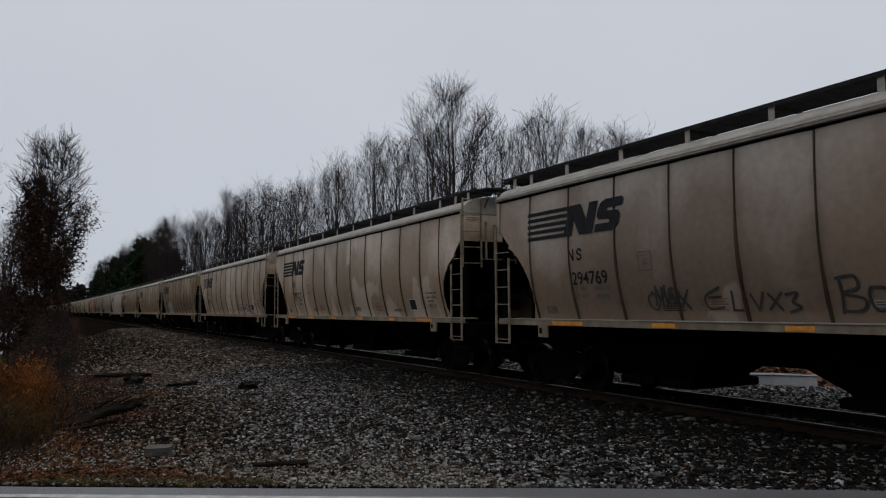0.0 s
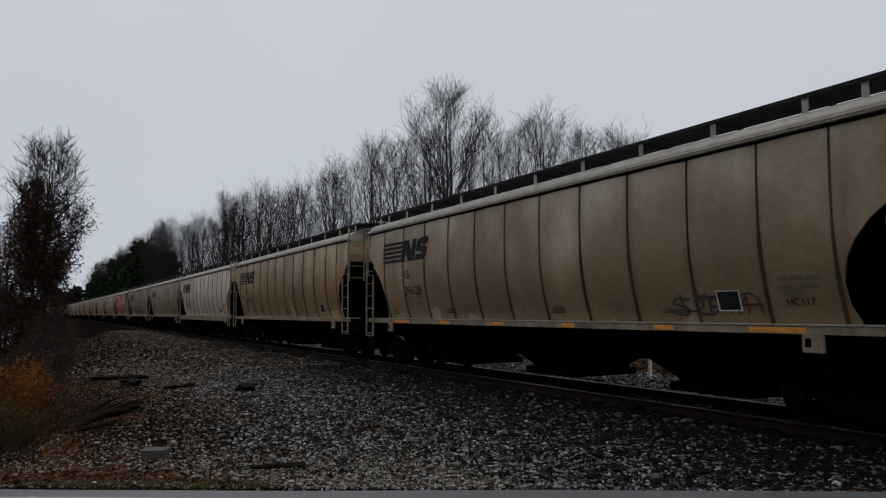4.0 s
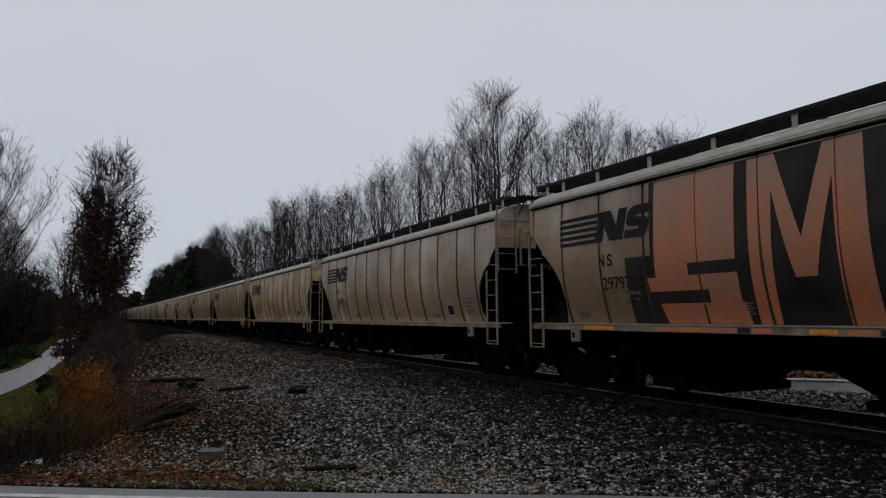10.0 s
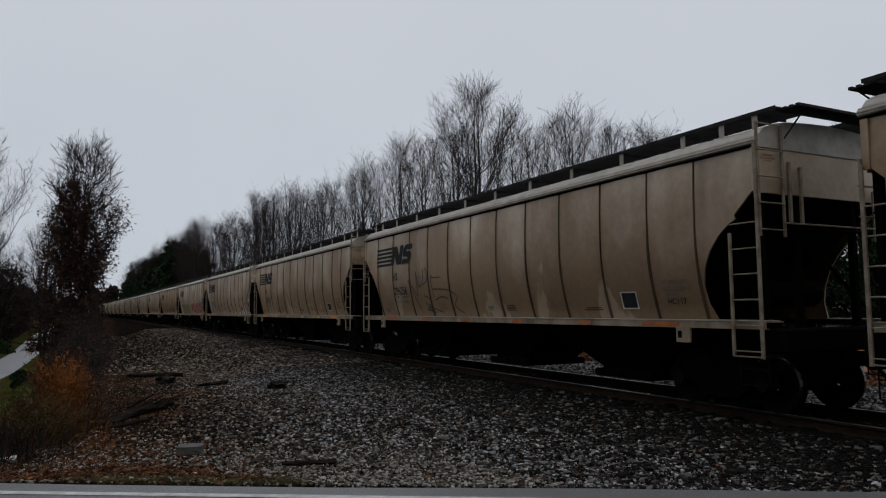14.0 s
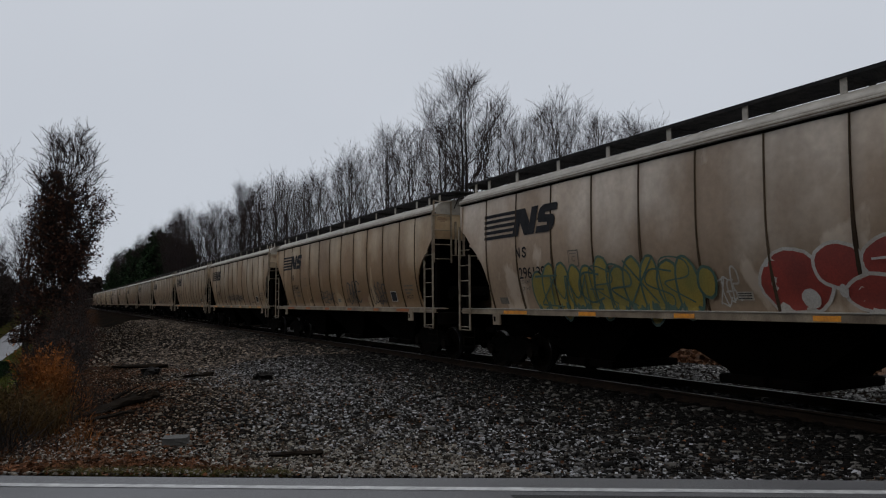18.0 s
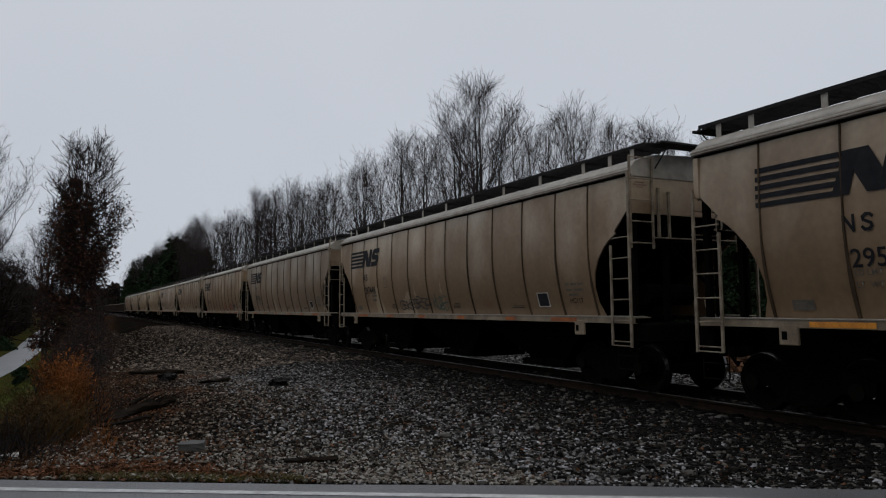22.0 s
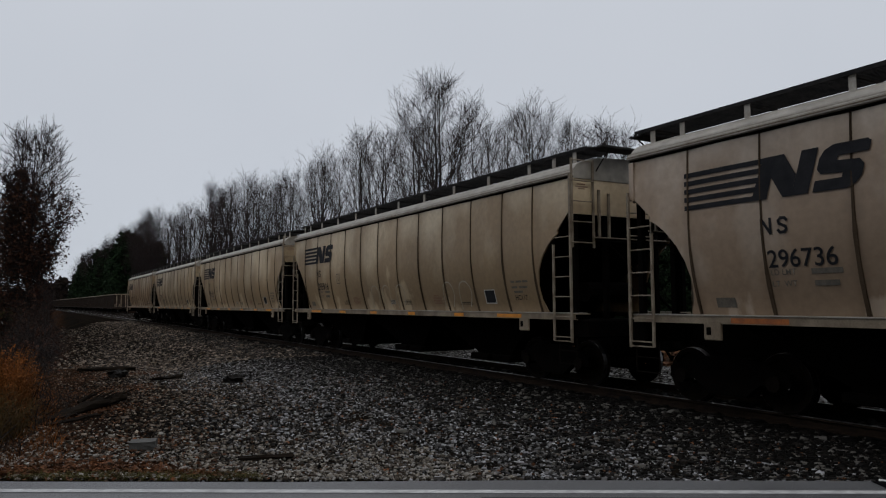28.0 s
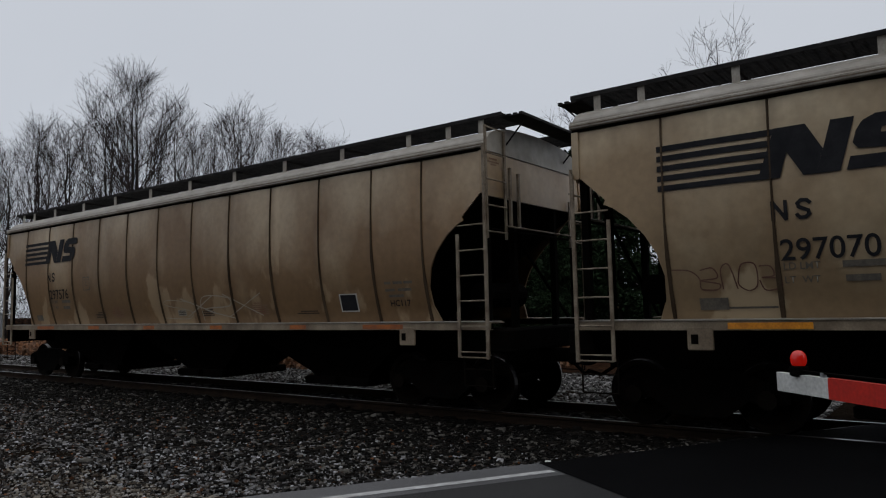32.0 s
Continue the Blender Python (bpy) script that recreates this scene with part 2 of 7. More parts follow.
STONE = stone_material("wet_grey_ballast", [(0.00497, 0.00462, 0.00446), (0.0117, 0.0109, 0.0107), (0.113, 0.111, 0.112), (0.00747, 0.00672, 0.00625), (0.0497, 0.0478, 0.0473), (0.199, 0.199, 0.205), (0.00999, 0.00883, 0.00802), (0.029, 0.0252, 0.0223), (0.134, 0.128, 0.127), (0.0167, 0.0156, 0.0151), (0.0828, 0.0714, 0.0606), (0.306, 0.305, 0.317)])
MUDDY = stone_material("muddy_brown_ballast", [(0.00351, 0.00264, 0.00196), (0.00822, 0.00624, 0.00469), (0.0988, 0.079, 0.0618), (0.00525, 0.00383, 0.00274), (0.0351, 0.0273, 0.0208), (0.14, 0.113, 0.0891), (0.00701, 0.00503, 0.00352), (0.0205, 0.0143, 0.0098), (0.117, 0.0913, 0.0698), (0.0117, 0.00885, 0.00666), (0.0585, 0.0408, 0.0265), (0.215, 0.174, 0.14)])
# oil-stained stone, darkened further for the shade beside and beneath the train
OILY_SHADED = stone_material("oily_shaded_ballast", [(0.00162, 0.00143, 0.00125), (0.00431, 0.00372, 0.00311), (0.00269, 0.00229, 0.00192), (0.00647, 0.00531, 0.00441), (0.00216, 0.00186, 0.00155), (0.0135, 0.0111, 0.00934), (0.00323, 0.00266, 0.00218), (0.00216, 0.00186, 0.00155), (0.085, 0.08, 0.072)])
TAN = stone_material("sandy_roadside_gravel", [(0.014, 0.011, 0.008), (0.06, 0.05, 0.04), (0.17, 0.15, 0.125), (0.03, 0.023, 0.017), (0.27, 0.255, 0.235), (0.045, 0.034, 0.025), (0.13, 0.112, 0.092), (0.19, 0.178, 0.163)])
PALE = stone_material("fresh_pale_ballast", [(0.026, 0.025, 0.025), (0.15, 0.147, 0.145), (0.011, 0.0105, 0.010), (0.08, 0.078, 0.076), (0.22, 0.216, 0.214), (0.042, 0.04, 0.039)])
ASPHALT = material("worn_wet_asphalt", (0.085, 0.086, 0.09), (0.058, 0.058, 0.061), 0.7, 0.42, 0, 0.3, 160, spec=0.5)
DARK_APPROACH = material("dark_approach_asphalt", (0.024, 0.024, 0.0245), (0.014, 0.014, 0.0145), 0.8, 0.6, 0, 0.5, 140, spec=0.2)
FRESH = material("fresh_black_asphalt", (0.0036, 0.0036, 0.004), (0.0022, 0.0022, 0.0026), 0.9, 0.9, 0, 0.5, 130, spec=0.03)
LANE = material("pale_drive_asphalt", (0.12, 0.12, 0.128), (0.085, 0.085, 0.09), 0.5, 0.5, 0, 0.3, 90)
LINE = material("worn_white_line", (0.413, 0.413, 0.413), (0.24, 0.24, 0.24), 7, 0.6)
BARK = material("wet_grey_bark", (0.020, 0.016, 0.015), (0.011, 0.009, 0.008), 3, 0.85, 0, 0.4, 30, spec=0.1)
TWIG = material("pale_winter_twigs", (0.022, 0.0145, 0.0135), (0.012, 0.0085, 0.008), 1.5, 0.85, spec=0.1)
VINE = material("russet_dead_vine_leaves", (0.05, 0.022, 0.013), (0.022, 0.011, 0.008), 1.2, 0.8, spread=0.5, spec=0.08)
PINE = material("dark_pine_needles", (0.012, 0.024, 0.010), (0.007, 0.013, 0.006), 0.6, 0.8, spread=0.4, spec=0.06)
GRASS = material("dull_winter_grass", (0.065, 0.096, 0.0168), (0.078, 0.0672, 0.0192), 0.6, 0.8, spread=0.4, spec=0.08)
MOSS = material("yellow_green_moss", (0.085, 0.075, 0.024), (0.05, 0.042, 0.018), 2.0, 0.9, spread=0.4, spec=0.05)
STRAW = material("rusty_dead_weeds", (0.19, 0.066, 0.015), (0.06, 0.026, 0.010), 1.5, 0.85, spread=0.5, spec=0.08)
LEAF = material("fallen_brown_leaves", (0.11, 0.044, 0.019), (0.05, 0.025, 0.013), 3, 0.75, spread=0.6, spec=0.1)
LITTER = material("crumbled_brown_litter", (0.07, 0.034, 0.018), (0.032, 0.017, 0.010), 3, 0.85, spread=0.6, spec=0.05)
WEED = material("brown_weed_stalks", (0.075, 0.042, 0.014), (0.03, 0.02, 0.008), 1.5, 0.85, spread=0.5, spec=0.08)
BANK = material("rusty_leaf_bank", (0.192, 0.08, 0.032), (0.096, 0.048, 0.024), 2, 0.8, spread=0.5)
BRUSH = material("brown_winter_brush", (0.013, 0.0085, 0.006), (0.007, 0.005, 0.004), 0.8, 0.9, spread=0.5, spec=0.08)
SILVER = material("galvanised_sheet", (0.216, 0.228, 0.24), (0.16, 0.168, 0.18), 3, 0.5, 0.3)
WHITE = material("white_painted_post", (0.6, 0.6, 0.58), (0.4, 0.4, 0.38), 4, 0.5)
RED = material("red_gate_sheeting", (0.5, 0.022, 0.012), (0.4, 0.02, 0.014), 4, 0.4)
WOOD = material("weathered_wet_timber", (0.013, 0.0098, 0.0072), (0.0055, 0.0042, 0.0032), 4, 0.9, 0, 0.5, 25, spec=0.02)
CONCRETE = material("pale_concrete", (0.084, 0.0826, 0.0784), (0.056, 0.0549, 0.0515), 4, 0.75, 0, 0.3, 50, spec=0.1)


# ---------------------------------------------------------------- mesh tools
class Form:
    """Vertices and faces gathered into one mesh."""

    def __init__(self):
        self.v, self.f = [], []

    def add(self, verts, faces):
        k = len(self.v)
        self.v.extend(tuple(p) for p in verts)
        self.f.extend(tuple(i + k for i in f) for f in faces)
        return self

    def box(self, x0, x1, y0, y1, z0, z1, m=None, bevel=0.0):
        if bevel:
            b = bevel
            pts, fs = [], []
            for z, ins in ((z0, b), (z0 + b, 0), (z1 - b, 0), (z1, b)):
                a0, a1, c0, c1 = x0 + ins, x1 - ins, y0 + ins, y1 - ins
                pts += [(a0 + b, c0, z), (a1 - b, c0, z), (a1, c0 + b, z), (a1, c1 - b, z), (a1 - b, c1, z), (a0 + b, c1, z), (a0, c1 - b, z), (a0, c0 + b, z)]
            for r in range(3):
                for i in range(8):
                    fs.append((r * 8 + i, r * 8 + (i + 1) % 8, r * 8 + 8 + (i + 1) % 8, r * 8 + 8 + i))
            fs += [tuple(range(7, -1, -1)), tuple(range(24, 32))]
        else:
            pts = [(x, y, z) for z in (z0, z1) for x, y in ((x0, y0), (x1, y0), (x1, y1), (x0, y1))]
            fs = [(3, 2, 1, 0), (4, 5, 6, 7), (0, 1, 5, 4), (1, 2, 6, 5), (2, 3, 7, 6), (3, 0, 4, 7)]
        if m is not None:
            pts = [m @ Vector(p) for p in pts]
        return self.add(pts, fs)

    def tube(self, a, b, r0, r1=None, sides=6, caps=True):
        r1 = r0 if r1 is None else r1
        a, b = Vector(a), Vector(b)
        d = (b - a).normalized()
        u = d.orthogonal().normalized()
        w = d.cross(u)
        pts = []
        for p, r in ((a, r0), (b, r1)):
            for i in range(sides):
                t = 2 * math.pi * i / sides
                pts.append(p + u * (r * math.cos(t)) + w * (r * math.sin(t)))
        fs = [(i, (i + 1) % sides, sides + (i + 1) % sides, sides + i) for i in range(sides)]
        if caps:
            fs += [tuple(range(sides - 1, -1, -1)), tuple(range(sides, 2 * sides))]
        return self.add(pts, fs)

    def prism(self, outline, axis, a, b):
        """A flat outline pushed from a to b along an axis; the outline's two numbers are the other axes in order."""
        n = len(outline)
        pts = []
        for d in (a, b):
            for p, q in outline:
                pts.append({"x": (d, p, q), "y": (p, d, q), "z": (p, q, d)}[axis])
        fs = [(i, (i + 1) % n, n + (i + 1) % n, n + i) for i in range(n)] + [tuple(range(n - 1, -1, -1)), tuple(range(n, 2 * n))]
        return self.add(pts, fs)

    def loft(self, rings, closed=True, caps=True):
        n = len(rings[0])
        pts = [p for r in rings for p in r]
        fs = []
        for r in range(len(rings) - 1):
            for i in range(n if closed else n - 1):
                j = (i + 1) % n
                fs.append((r * n + i, r * n + j, r * n + n + j, r * n + n + i))
        if caps:
            fs += [tuple(range(n - 1, -1, -1)), tuple(range(len(pts) - n, len(pts)))]
        return self.add(pts, fs)

    def mesh(self, name, mat, smooth=False):
        me = bpy.data.meshes.new(name)
        me.from_pydata(self.v, [], self.f)
        me.materials.append(mat)
        bm = bmesh.new()
        bm.from_mesh(me)
        bmesh.ops.recalc_face_normals(bm, faces=bm.faces)
        bm.to_mesh(me)
        bm.free()
        if smooth:
            me.shade_smooth()
        return me


def part(name, form, mat, parent=None, label="", smooth=False):
    """One mesh object, under a thing or under a part."""
    ob = new(name, form.mesh(name, mat, smooth) if isinstance(form, Form) else form)
    ob.parent = parent
    return tagged(ob, label) if label else ob


def quick_mesh(name, verts, faces, mat):
    """A large mesh from numpy arrays: all faces with the same number of corners."""
    me = bpy.data.meshes.new(name)
    k = faces.shape[1]
    me.vertices.add(len(verts))
    me.vertices.foreach_set("co", np.asarray(verts, np.float32).ravel())
    me.loops.add(faces.size)
    me.loops.foreach_set("vertex_index", np.asarray(faces, np.int32).ravel())
    me.polygons.add(len(faces))
    me.polygons.foreach_set("loop_start", np.arange(0, faces.size, k, dtype=np.int32))
    me.update(calc_edges=True)
    me.validate()
    me.materials.append(mat)
    return me


# ---------------------------------------------------------------- the line of the track
BEND = 0.478e-4
TRACK_X = 10.65


def track_point(s):
    """Centre of the main track at s metres along it: straight past the crossing, then a wide curve to the left."""
    return TRACK_X - BEND * s * abs(s) if s > 0 else TRACK_X, s


def track_pose(s, side=0.0):
    x, y = track_point(s)
    slope = -2 * BEND * s if s > 0 else 0.0
    return pose(x + side, y, 0, 0, 0, math.degrees(math.atan2(-slope, 1.0)))


# the second track leaves the main one by a switch
def siding_x(s):
    x = track_point(s)[0]
    t = min(max((s - 68) / 62.0, 0.0), 1.0)
    return x + 4.6 * t * t * (3 - 2 * t)


def smooth_step(a, b, v):
    t = np.clip((v - a) / (b - a), 0, 1)
    return t * t * (3 - 2 * t)


def road_side(x, y):
    """Metres beyond the far edge of the paved road; negative is on the road."""
    return (y - (8.12 - 0.615 * x)) * 0.852


def bank_edge(y):
    """x of the upper edge of the embankment, where the ground falls to the lane."""
    y = np.asarray(y, float)
    return np.where(y < 88, np.interp(y, [8, 18, 35, 47.5, 88], [-0.2, 0.25, 0.5, 0.7, 2.8]), TRACK_X - 7.5 - BEND * y ** 2)


def ground_z(x, y):
    x, y = np.asarray(x, float), np.asarray(y, float)
    track = TRACK_X - BEND * np.maximum(y, 0) ** 2
    off = x - track
    near = smooth_step(-7.0, -2.6, off)
    base = -0.08 - 0.62 * smooth_step(14, 45, y) * (1 - near) * (x < track)
    wide = 3.4 + 4.2 * smooth_step(60, 130, y)
    crown = -0.19 * near * (1 - smooth_step(wide, wide + 3.0, off))
    far = smooth_step(wide, wide + 4.0, off)
    z = base * (1 - near) + crown - 0.35 * far * (off > 0)
    z = z - 0.25 * np.exp(-((off + 6.5) / 1.5) ** 2) * smooth_step(10, 30, y)
    z = z - 3.5 * smooth_step(0.4, 7.0, np.minimum(bank_edge(y) - x, road_side(x, y) - 2.2))
    side = road_side(x, y)
    flat = 1 - smooth_step(0.0, 0.7, side)
    return z * (1 - flat) + flat * -0.035


def ground_material():
    """Near-black ground under the loose gravel by the track, brown earth and leaf litter towards the weeds, green tufts
    further left.
    """
    mat = bpy.data.materials.new("gravel_earth_and_litter")
    mat.use_nodes = True
    n, l = mat.node_tree.nodes, mat.node_tree.links
    b = n["Principled BSDF"]
    b.inputs["Roughness"].default_value, b.inputs["Specular IOR Level"].default_value = 0.9, 0.0
    co, sep = n.new("ShaderNodeTexCoord"), n.new("ShaderNodeSeparateXYZ")
    l.new(co.outputs["Object"], sep.inputs[0])

    def tex(scale, detail=5):
        t = n.new("ShaderNodeTexNoise")
        t.inputs["Scale"].default_value, t.inputs["Detail"].default_value = scale, detail
        l.new(co.outputs["Object"], t.inputs["Vector"])
        return t.outputs["Fac"]

    def maths(op, a, c):
        m = n.new("ShaderNodeMath")
        m.operation = op
        for i, v in enumerate((a, c)):
            if hasattr(v, "links"):
                l.new(v, m.inputs[i])
            else:
                m.inputs[i].default_value = v
        return m.outputs[0]

    def mapped(v, a, z, lo=0.0, hi=1.0):
        m = n.new("ShaderNodeMapRange")
        m.interpolation_type = "SMOOTHSTEP"
        for i, q in enumerate((a, z, lo, hi)):
            m.inputs[i + 1].default_value = q
        l.new(v, m.inputs[0])
        return m.outputs[0]

    def mixed(f, a, c, kind="MIX"):
        m = n.new("ShaderNodeMix")
        m.data_type, m.blend_type = "RGBA", kind
        for i, v in ((0, f), (6, a), (7, c)):
            if hasattr(v, "links"):
                l.new(v, m.inputs[i])
            else:
                m.inputs[i].default_value = (*v, 1) if i else v
        return m.outputs[2]

    vor = n.new("ShaderNodeTexVoronoi")
    vor.inputs["Scale"].default_value = 16.0
    l.new(co.outputs["Object"], vor.inputs["Vector"])
    vsep = n.new("ShaderNodeSeparateColor")
    l.new(vor.outputs["Color"], vsep.inputs[0])
    # near black: shade in the gaps between loose stones is put into this base
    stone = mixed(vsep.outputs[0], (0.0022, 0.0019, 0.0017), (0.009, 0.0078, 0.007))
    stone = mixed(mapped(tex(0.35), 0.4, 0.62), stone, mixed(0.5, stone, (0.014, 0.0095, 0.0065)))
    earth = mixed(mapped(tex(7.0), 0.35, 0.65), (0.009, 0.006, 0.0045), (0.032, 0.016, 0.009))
    green = mixed(mapped(tex(1.2), 0.4, 0.6), (0.016, 0.026, 0.007), (0.042, 0.026, 0.010))
    # how far from the gravel: the line x = 3 + 0.02 y, ragged
    edge = maths("ADD", maths("SUBTRACT", sep.outputs["X"], maths("MULTIPLY", sep.outputs["Y"], 0.03)), maths("MULTIPLY", tex(0.9), 3.2))
    litter = mapped(edge, 2.6, 1.0)
    lawn = mapped(maths("ADD", sep.outputs["X"], maths("MULTIPLY", tex(0.5), 2.0)), -0.4, -1.6)
    beyond = mapped(maths("ADD", sep.outputs["X"], maths("MULTIPLY", tex(0.6), 3.0)), 20.0, 23.0)
    col = mixed(litter, stone, earth)
    col = mixed(lawn, col, green)
    col = mixed(beyond, col, earth)
    l.new(col, b.inputs["Base Color"])
    bp = n.new("ShaderNodeBump")
    bp.inputs["Strength"].default_value, bp.inputs["Distance"].default_value = 0.9, 0.04
    l.new(vor.outputs["Distance"], bp.inputs["Height"])
    l.new(bp.outputs[0], b.inputs["Normal"])
    return mat


# ---------------------------------------------------------------- ground, roads, track bed
def build_ground():
    xs = np.unique(np.concatenate([np.linspace(-900, -60, 12), np.linspace(-60, -8, 20), np.linspace(-8, 22, 101), np.linspace(22, 60, 16), np.linspace(60, 900, 12)]))
    ys = np.unique(np.concatenate([np.linspace(-400, -20, 12), np.linspace(-20, 2, 23), np.linspace(2, 32, 121), np.linspace(32, 130, 80), np.linspace(130, 700, 80), np.linspace(700, 2500, 12)]))
    gx, gy = np.meshgrid(xs, ys)
    gz = ground_z(gx, gy)
    close = (gy < 80) & (gx > -12) & (gx < 22) & (road_side(gx, gy) > 0.5)
    gz = gz + close * np.random.default_rng(3).normal(0, 0.012, gz.shape)
    verts = np.stack([gx, gy, gz], -1).reshape(-1, 3)
    c = len(xs)
    i = (np.arange(len(ys) - 1)[:, None] * c + np.arange(c - 1)).ravel()
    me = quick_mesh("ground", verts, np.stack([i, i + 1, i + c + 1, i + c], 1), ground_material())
    me.shade_smooth()
    ob = tagged(new("ground", me), "wet grey gravel ground with brown leaf litter and grass", "ground", kind="structure")
    return ob


ROAD_D = Vector((0.852, -0.524, 0))
ROAD_N = Vector((0.524, 0.852, 0))
ROAD_E = Vector((0.0, 8.12, 0))
ALONG_DARK = 4.6


def road_at(along, beyond, z=0.0):
    p = ROAD_E + ROAD_D * along + ROAD_N * beyond
    return (p.x, p.y, z)


def build_roads():
    f = Form()
    n = 60
    ragged = random.Random(5)
    ring_a, ring_b, low = [], [], []
    for i in range(n + 1):
        a = -70 + 150 * i / n
        ring_a.append(road_at(a, ragged.uniform(-0.05, 0.06), -0.012))
        ring_b.append(road_at(a, -7.6, -0.012))
        low.append(road_at(a, 0.1, -0.16))
    f.loft([ring_b, ring_a, low], closed=False, caps=False)
    tagged(part("road", f, ASPHALT), "wet dark asphalt road running over the level crossing", "road", kind="structure")
    for name, inner, a0, a1 in (("edge_line", -0.37, -60.0, 8.05), ("edge_line", -0.37, 18.5, 60.0)):
        g = Form()
        rows = [[road_at(a0 + (a1 - a0) * i / 40, inner - 0.055, -0.007) for i in range(41)], [road_at(a0 + (a1 - a0) * i / 40, inner + 0.055, -0.007) for i in range(41)]]
        g.loft(rows, closed=False, caps=False)
        tagged(part(name, g, LINE), "worn white painted road edge line", "road marking", kind="structure")
    # a darker sheet with a ragged edge is added over the approach to the crossing
    g = Form()
    g.loft([[road_at(ALONG_DARK + (8.1 - ALONG_DARK) * i / 12 + 0.2 * math.sin(k * 1.7) * (1 - i / 12), -7.6 + 7.05 * k / 10, -0.0095) for i in range(13)] for k in range(11)], closed=False, caps=False)
    tagged(part("asphalt_patch", g, DARK_APPROACH), "darker asphalt sheet added over the approach to the crossing", "road", kind="structure")
    # newer, blacker asphalt laid over the crossing
    g = Form()
    g.loft([[road_at(8.1 + 10.4 * i / 20 + 0.15 * math.sin(i * 2.1), -7.6 + 7.62 * k / 8, -0.007) for i in range(21)] for k in range(9)], closed=False, caps=False)
    tagged(part("crossing_panel", g, FRESH), "fresh black asphalt panel between road and rails", "crossing", kind="structure")
    # the side lane on the left
    left = [(-90, 62), (-40, 64), (-22, 66), (-15, 70), (-11.5, 80), (-10.4, 87.7), (-9.5, 99), (-9.4, 120), (-10.8, 171), (-12.4, 242), (-16.7, 382)]
    right = [(-90, 54), (-40, 56), (-16, 58), (-9.5, 61), (-7.5, 64), (-6.7, 71), (-6.1, 82), (-5.7, 106), (-5.8, 140), (-6.8, 208), (-9.4, 330)]
    g = Form()

    def dense(line, m):
        d = np.cumsum([0] + [math.dist(p, q) for p, q in zip(line, line[1:])])
        t = np.linspace(0, d[-1], m)
        return [(x, y, float(ground_z(x, y)) + 0.05) for x, y in zip(np.interp(t, d, [p[0] for p in line]), np.interp(t, d, [p[1] for p in line]))]

    g.loft([dense(left, 120), dense(right, 120)], closed=False, caps=False)
    tagged(part("lane", g, LANE), "pale grey paved lane beside the tracks", "lane", kind="structure")


def rail_form(side_of, s0, s1, step, top_only=False):
    """A rail of real section swept along a track."""
    sec = [(-0.035, 0.0), (0.035, 0.0), (0.037, -0.03), (0.009, -0.05), (0.009, -0.13), (0.07, -0.155), (0.07, -0.17), (-0.07, -0.17), (-0.07, -0.155), (-0.009, -0.13), (-0.009, -0.05), (-0.037, -0.03)]
    if top_only:
        sec = [(-0.026, 0.003), (0.026, 0.003), (0.026, -0.01), (-0.026, -0.01)]
    f = Form()
    rings = []
    m = max(2, int((s1 - s0) / step) + 1)
    for i in range(m):
        s = s0 + (s1 - s0) * i / (m - 1)
        x = side_of(s)
        rings.append([(x + a, s, c) for a, c in sec])
    f.loft(rings)
    return f


def build_track():
    for name, line, s0 in (("main_track", lambda s: track_point(s)[0], -60.0), ("side_track", siding_x, 70.0)):
        thing = tagged(new(name), "rusty rails on dark timber ties in ballast" if s0 < 0 else "second rusty track branching off behind the main one", "railway track", kind="structure")
        for gauge in (-0.7525, 0.7525):
            r = part("rail", rail_form(lambda s, g=gauge, q=line: q(s) + g, s0, 640, 8), RAIL, thing)
            part("rail_head", rail_form(lambda s, g=gauge, q=line: q(s) + g, s0, 640, 8, True), RAILTOP, r, "bright polished rail head")
        tie = Form().box(-1.3, 1.3, -0.115, 0.115, -0.36, -0.165, bevel=0.012).mesh("tie", TIE)
        plate = Form().box(-0.1, 0.1, -0.09, 0.09, -0.164, -0.15).mesh("tie_plate", RAIL)
        k, s = 0, max(s0, -12.0)
        rest = Form()
        while s < 640:
            over = road_side(line(s), s)
            if not -8.4 < over < 0.6:
                if s < 118:
                    t = part("tie", tie, TIE, thing)
                    t.location = (line(s), s, 0)
                    t.rotation_euler.z = random.uniform(-0.02, 0.02)
                    if s < 22:
                        for gauge in (-0.7525, 0.7525):
                            p = part("tie_plate", plate, RAIL, t)
                            p.location = (gauge, 0, 0)
                elif s < 400:
                    rest.box(line(s) - 1.3, line(s) + 1.3, s - 0.11, s + 0.11, -0.34, -0.166)
            s += 0.53 if s < 118 else 0.6
        tagged(part("far_ties", rest, TIE, thing), kind="stuff")


build_ground()
build_roads()
build_track()


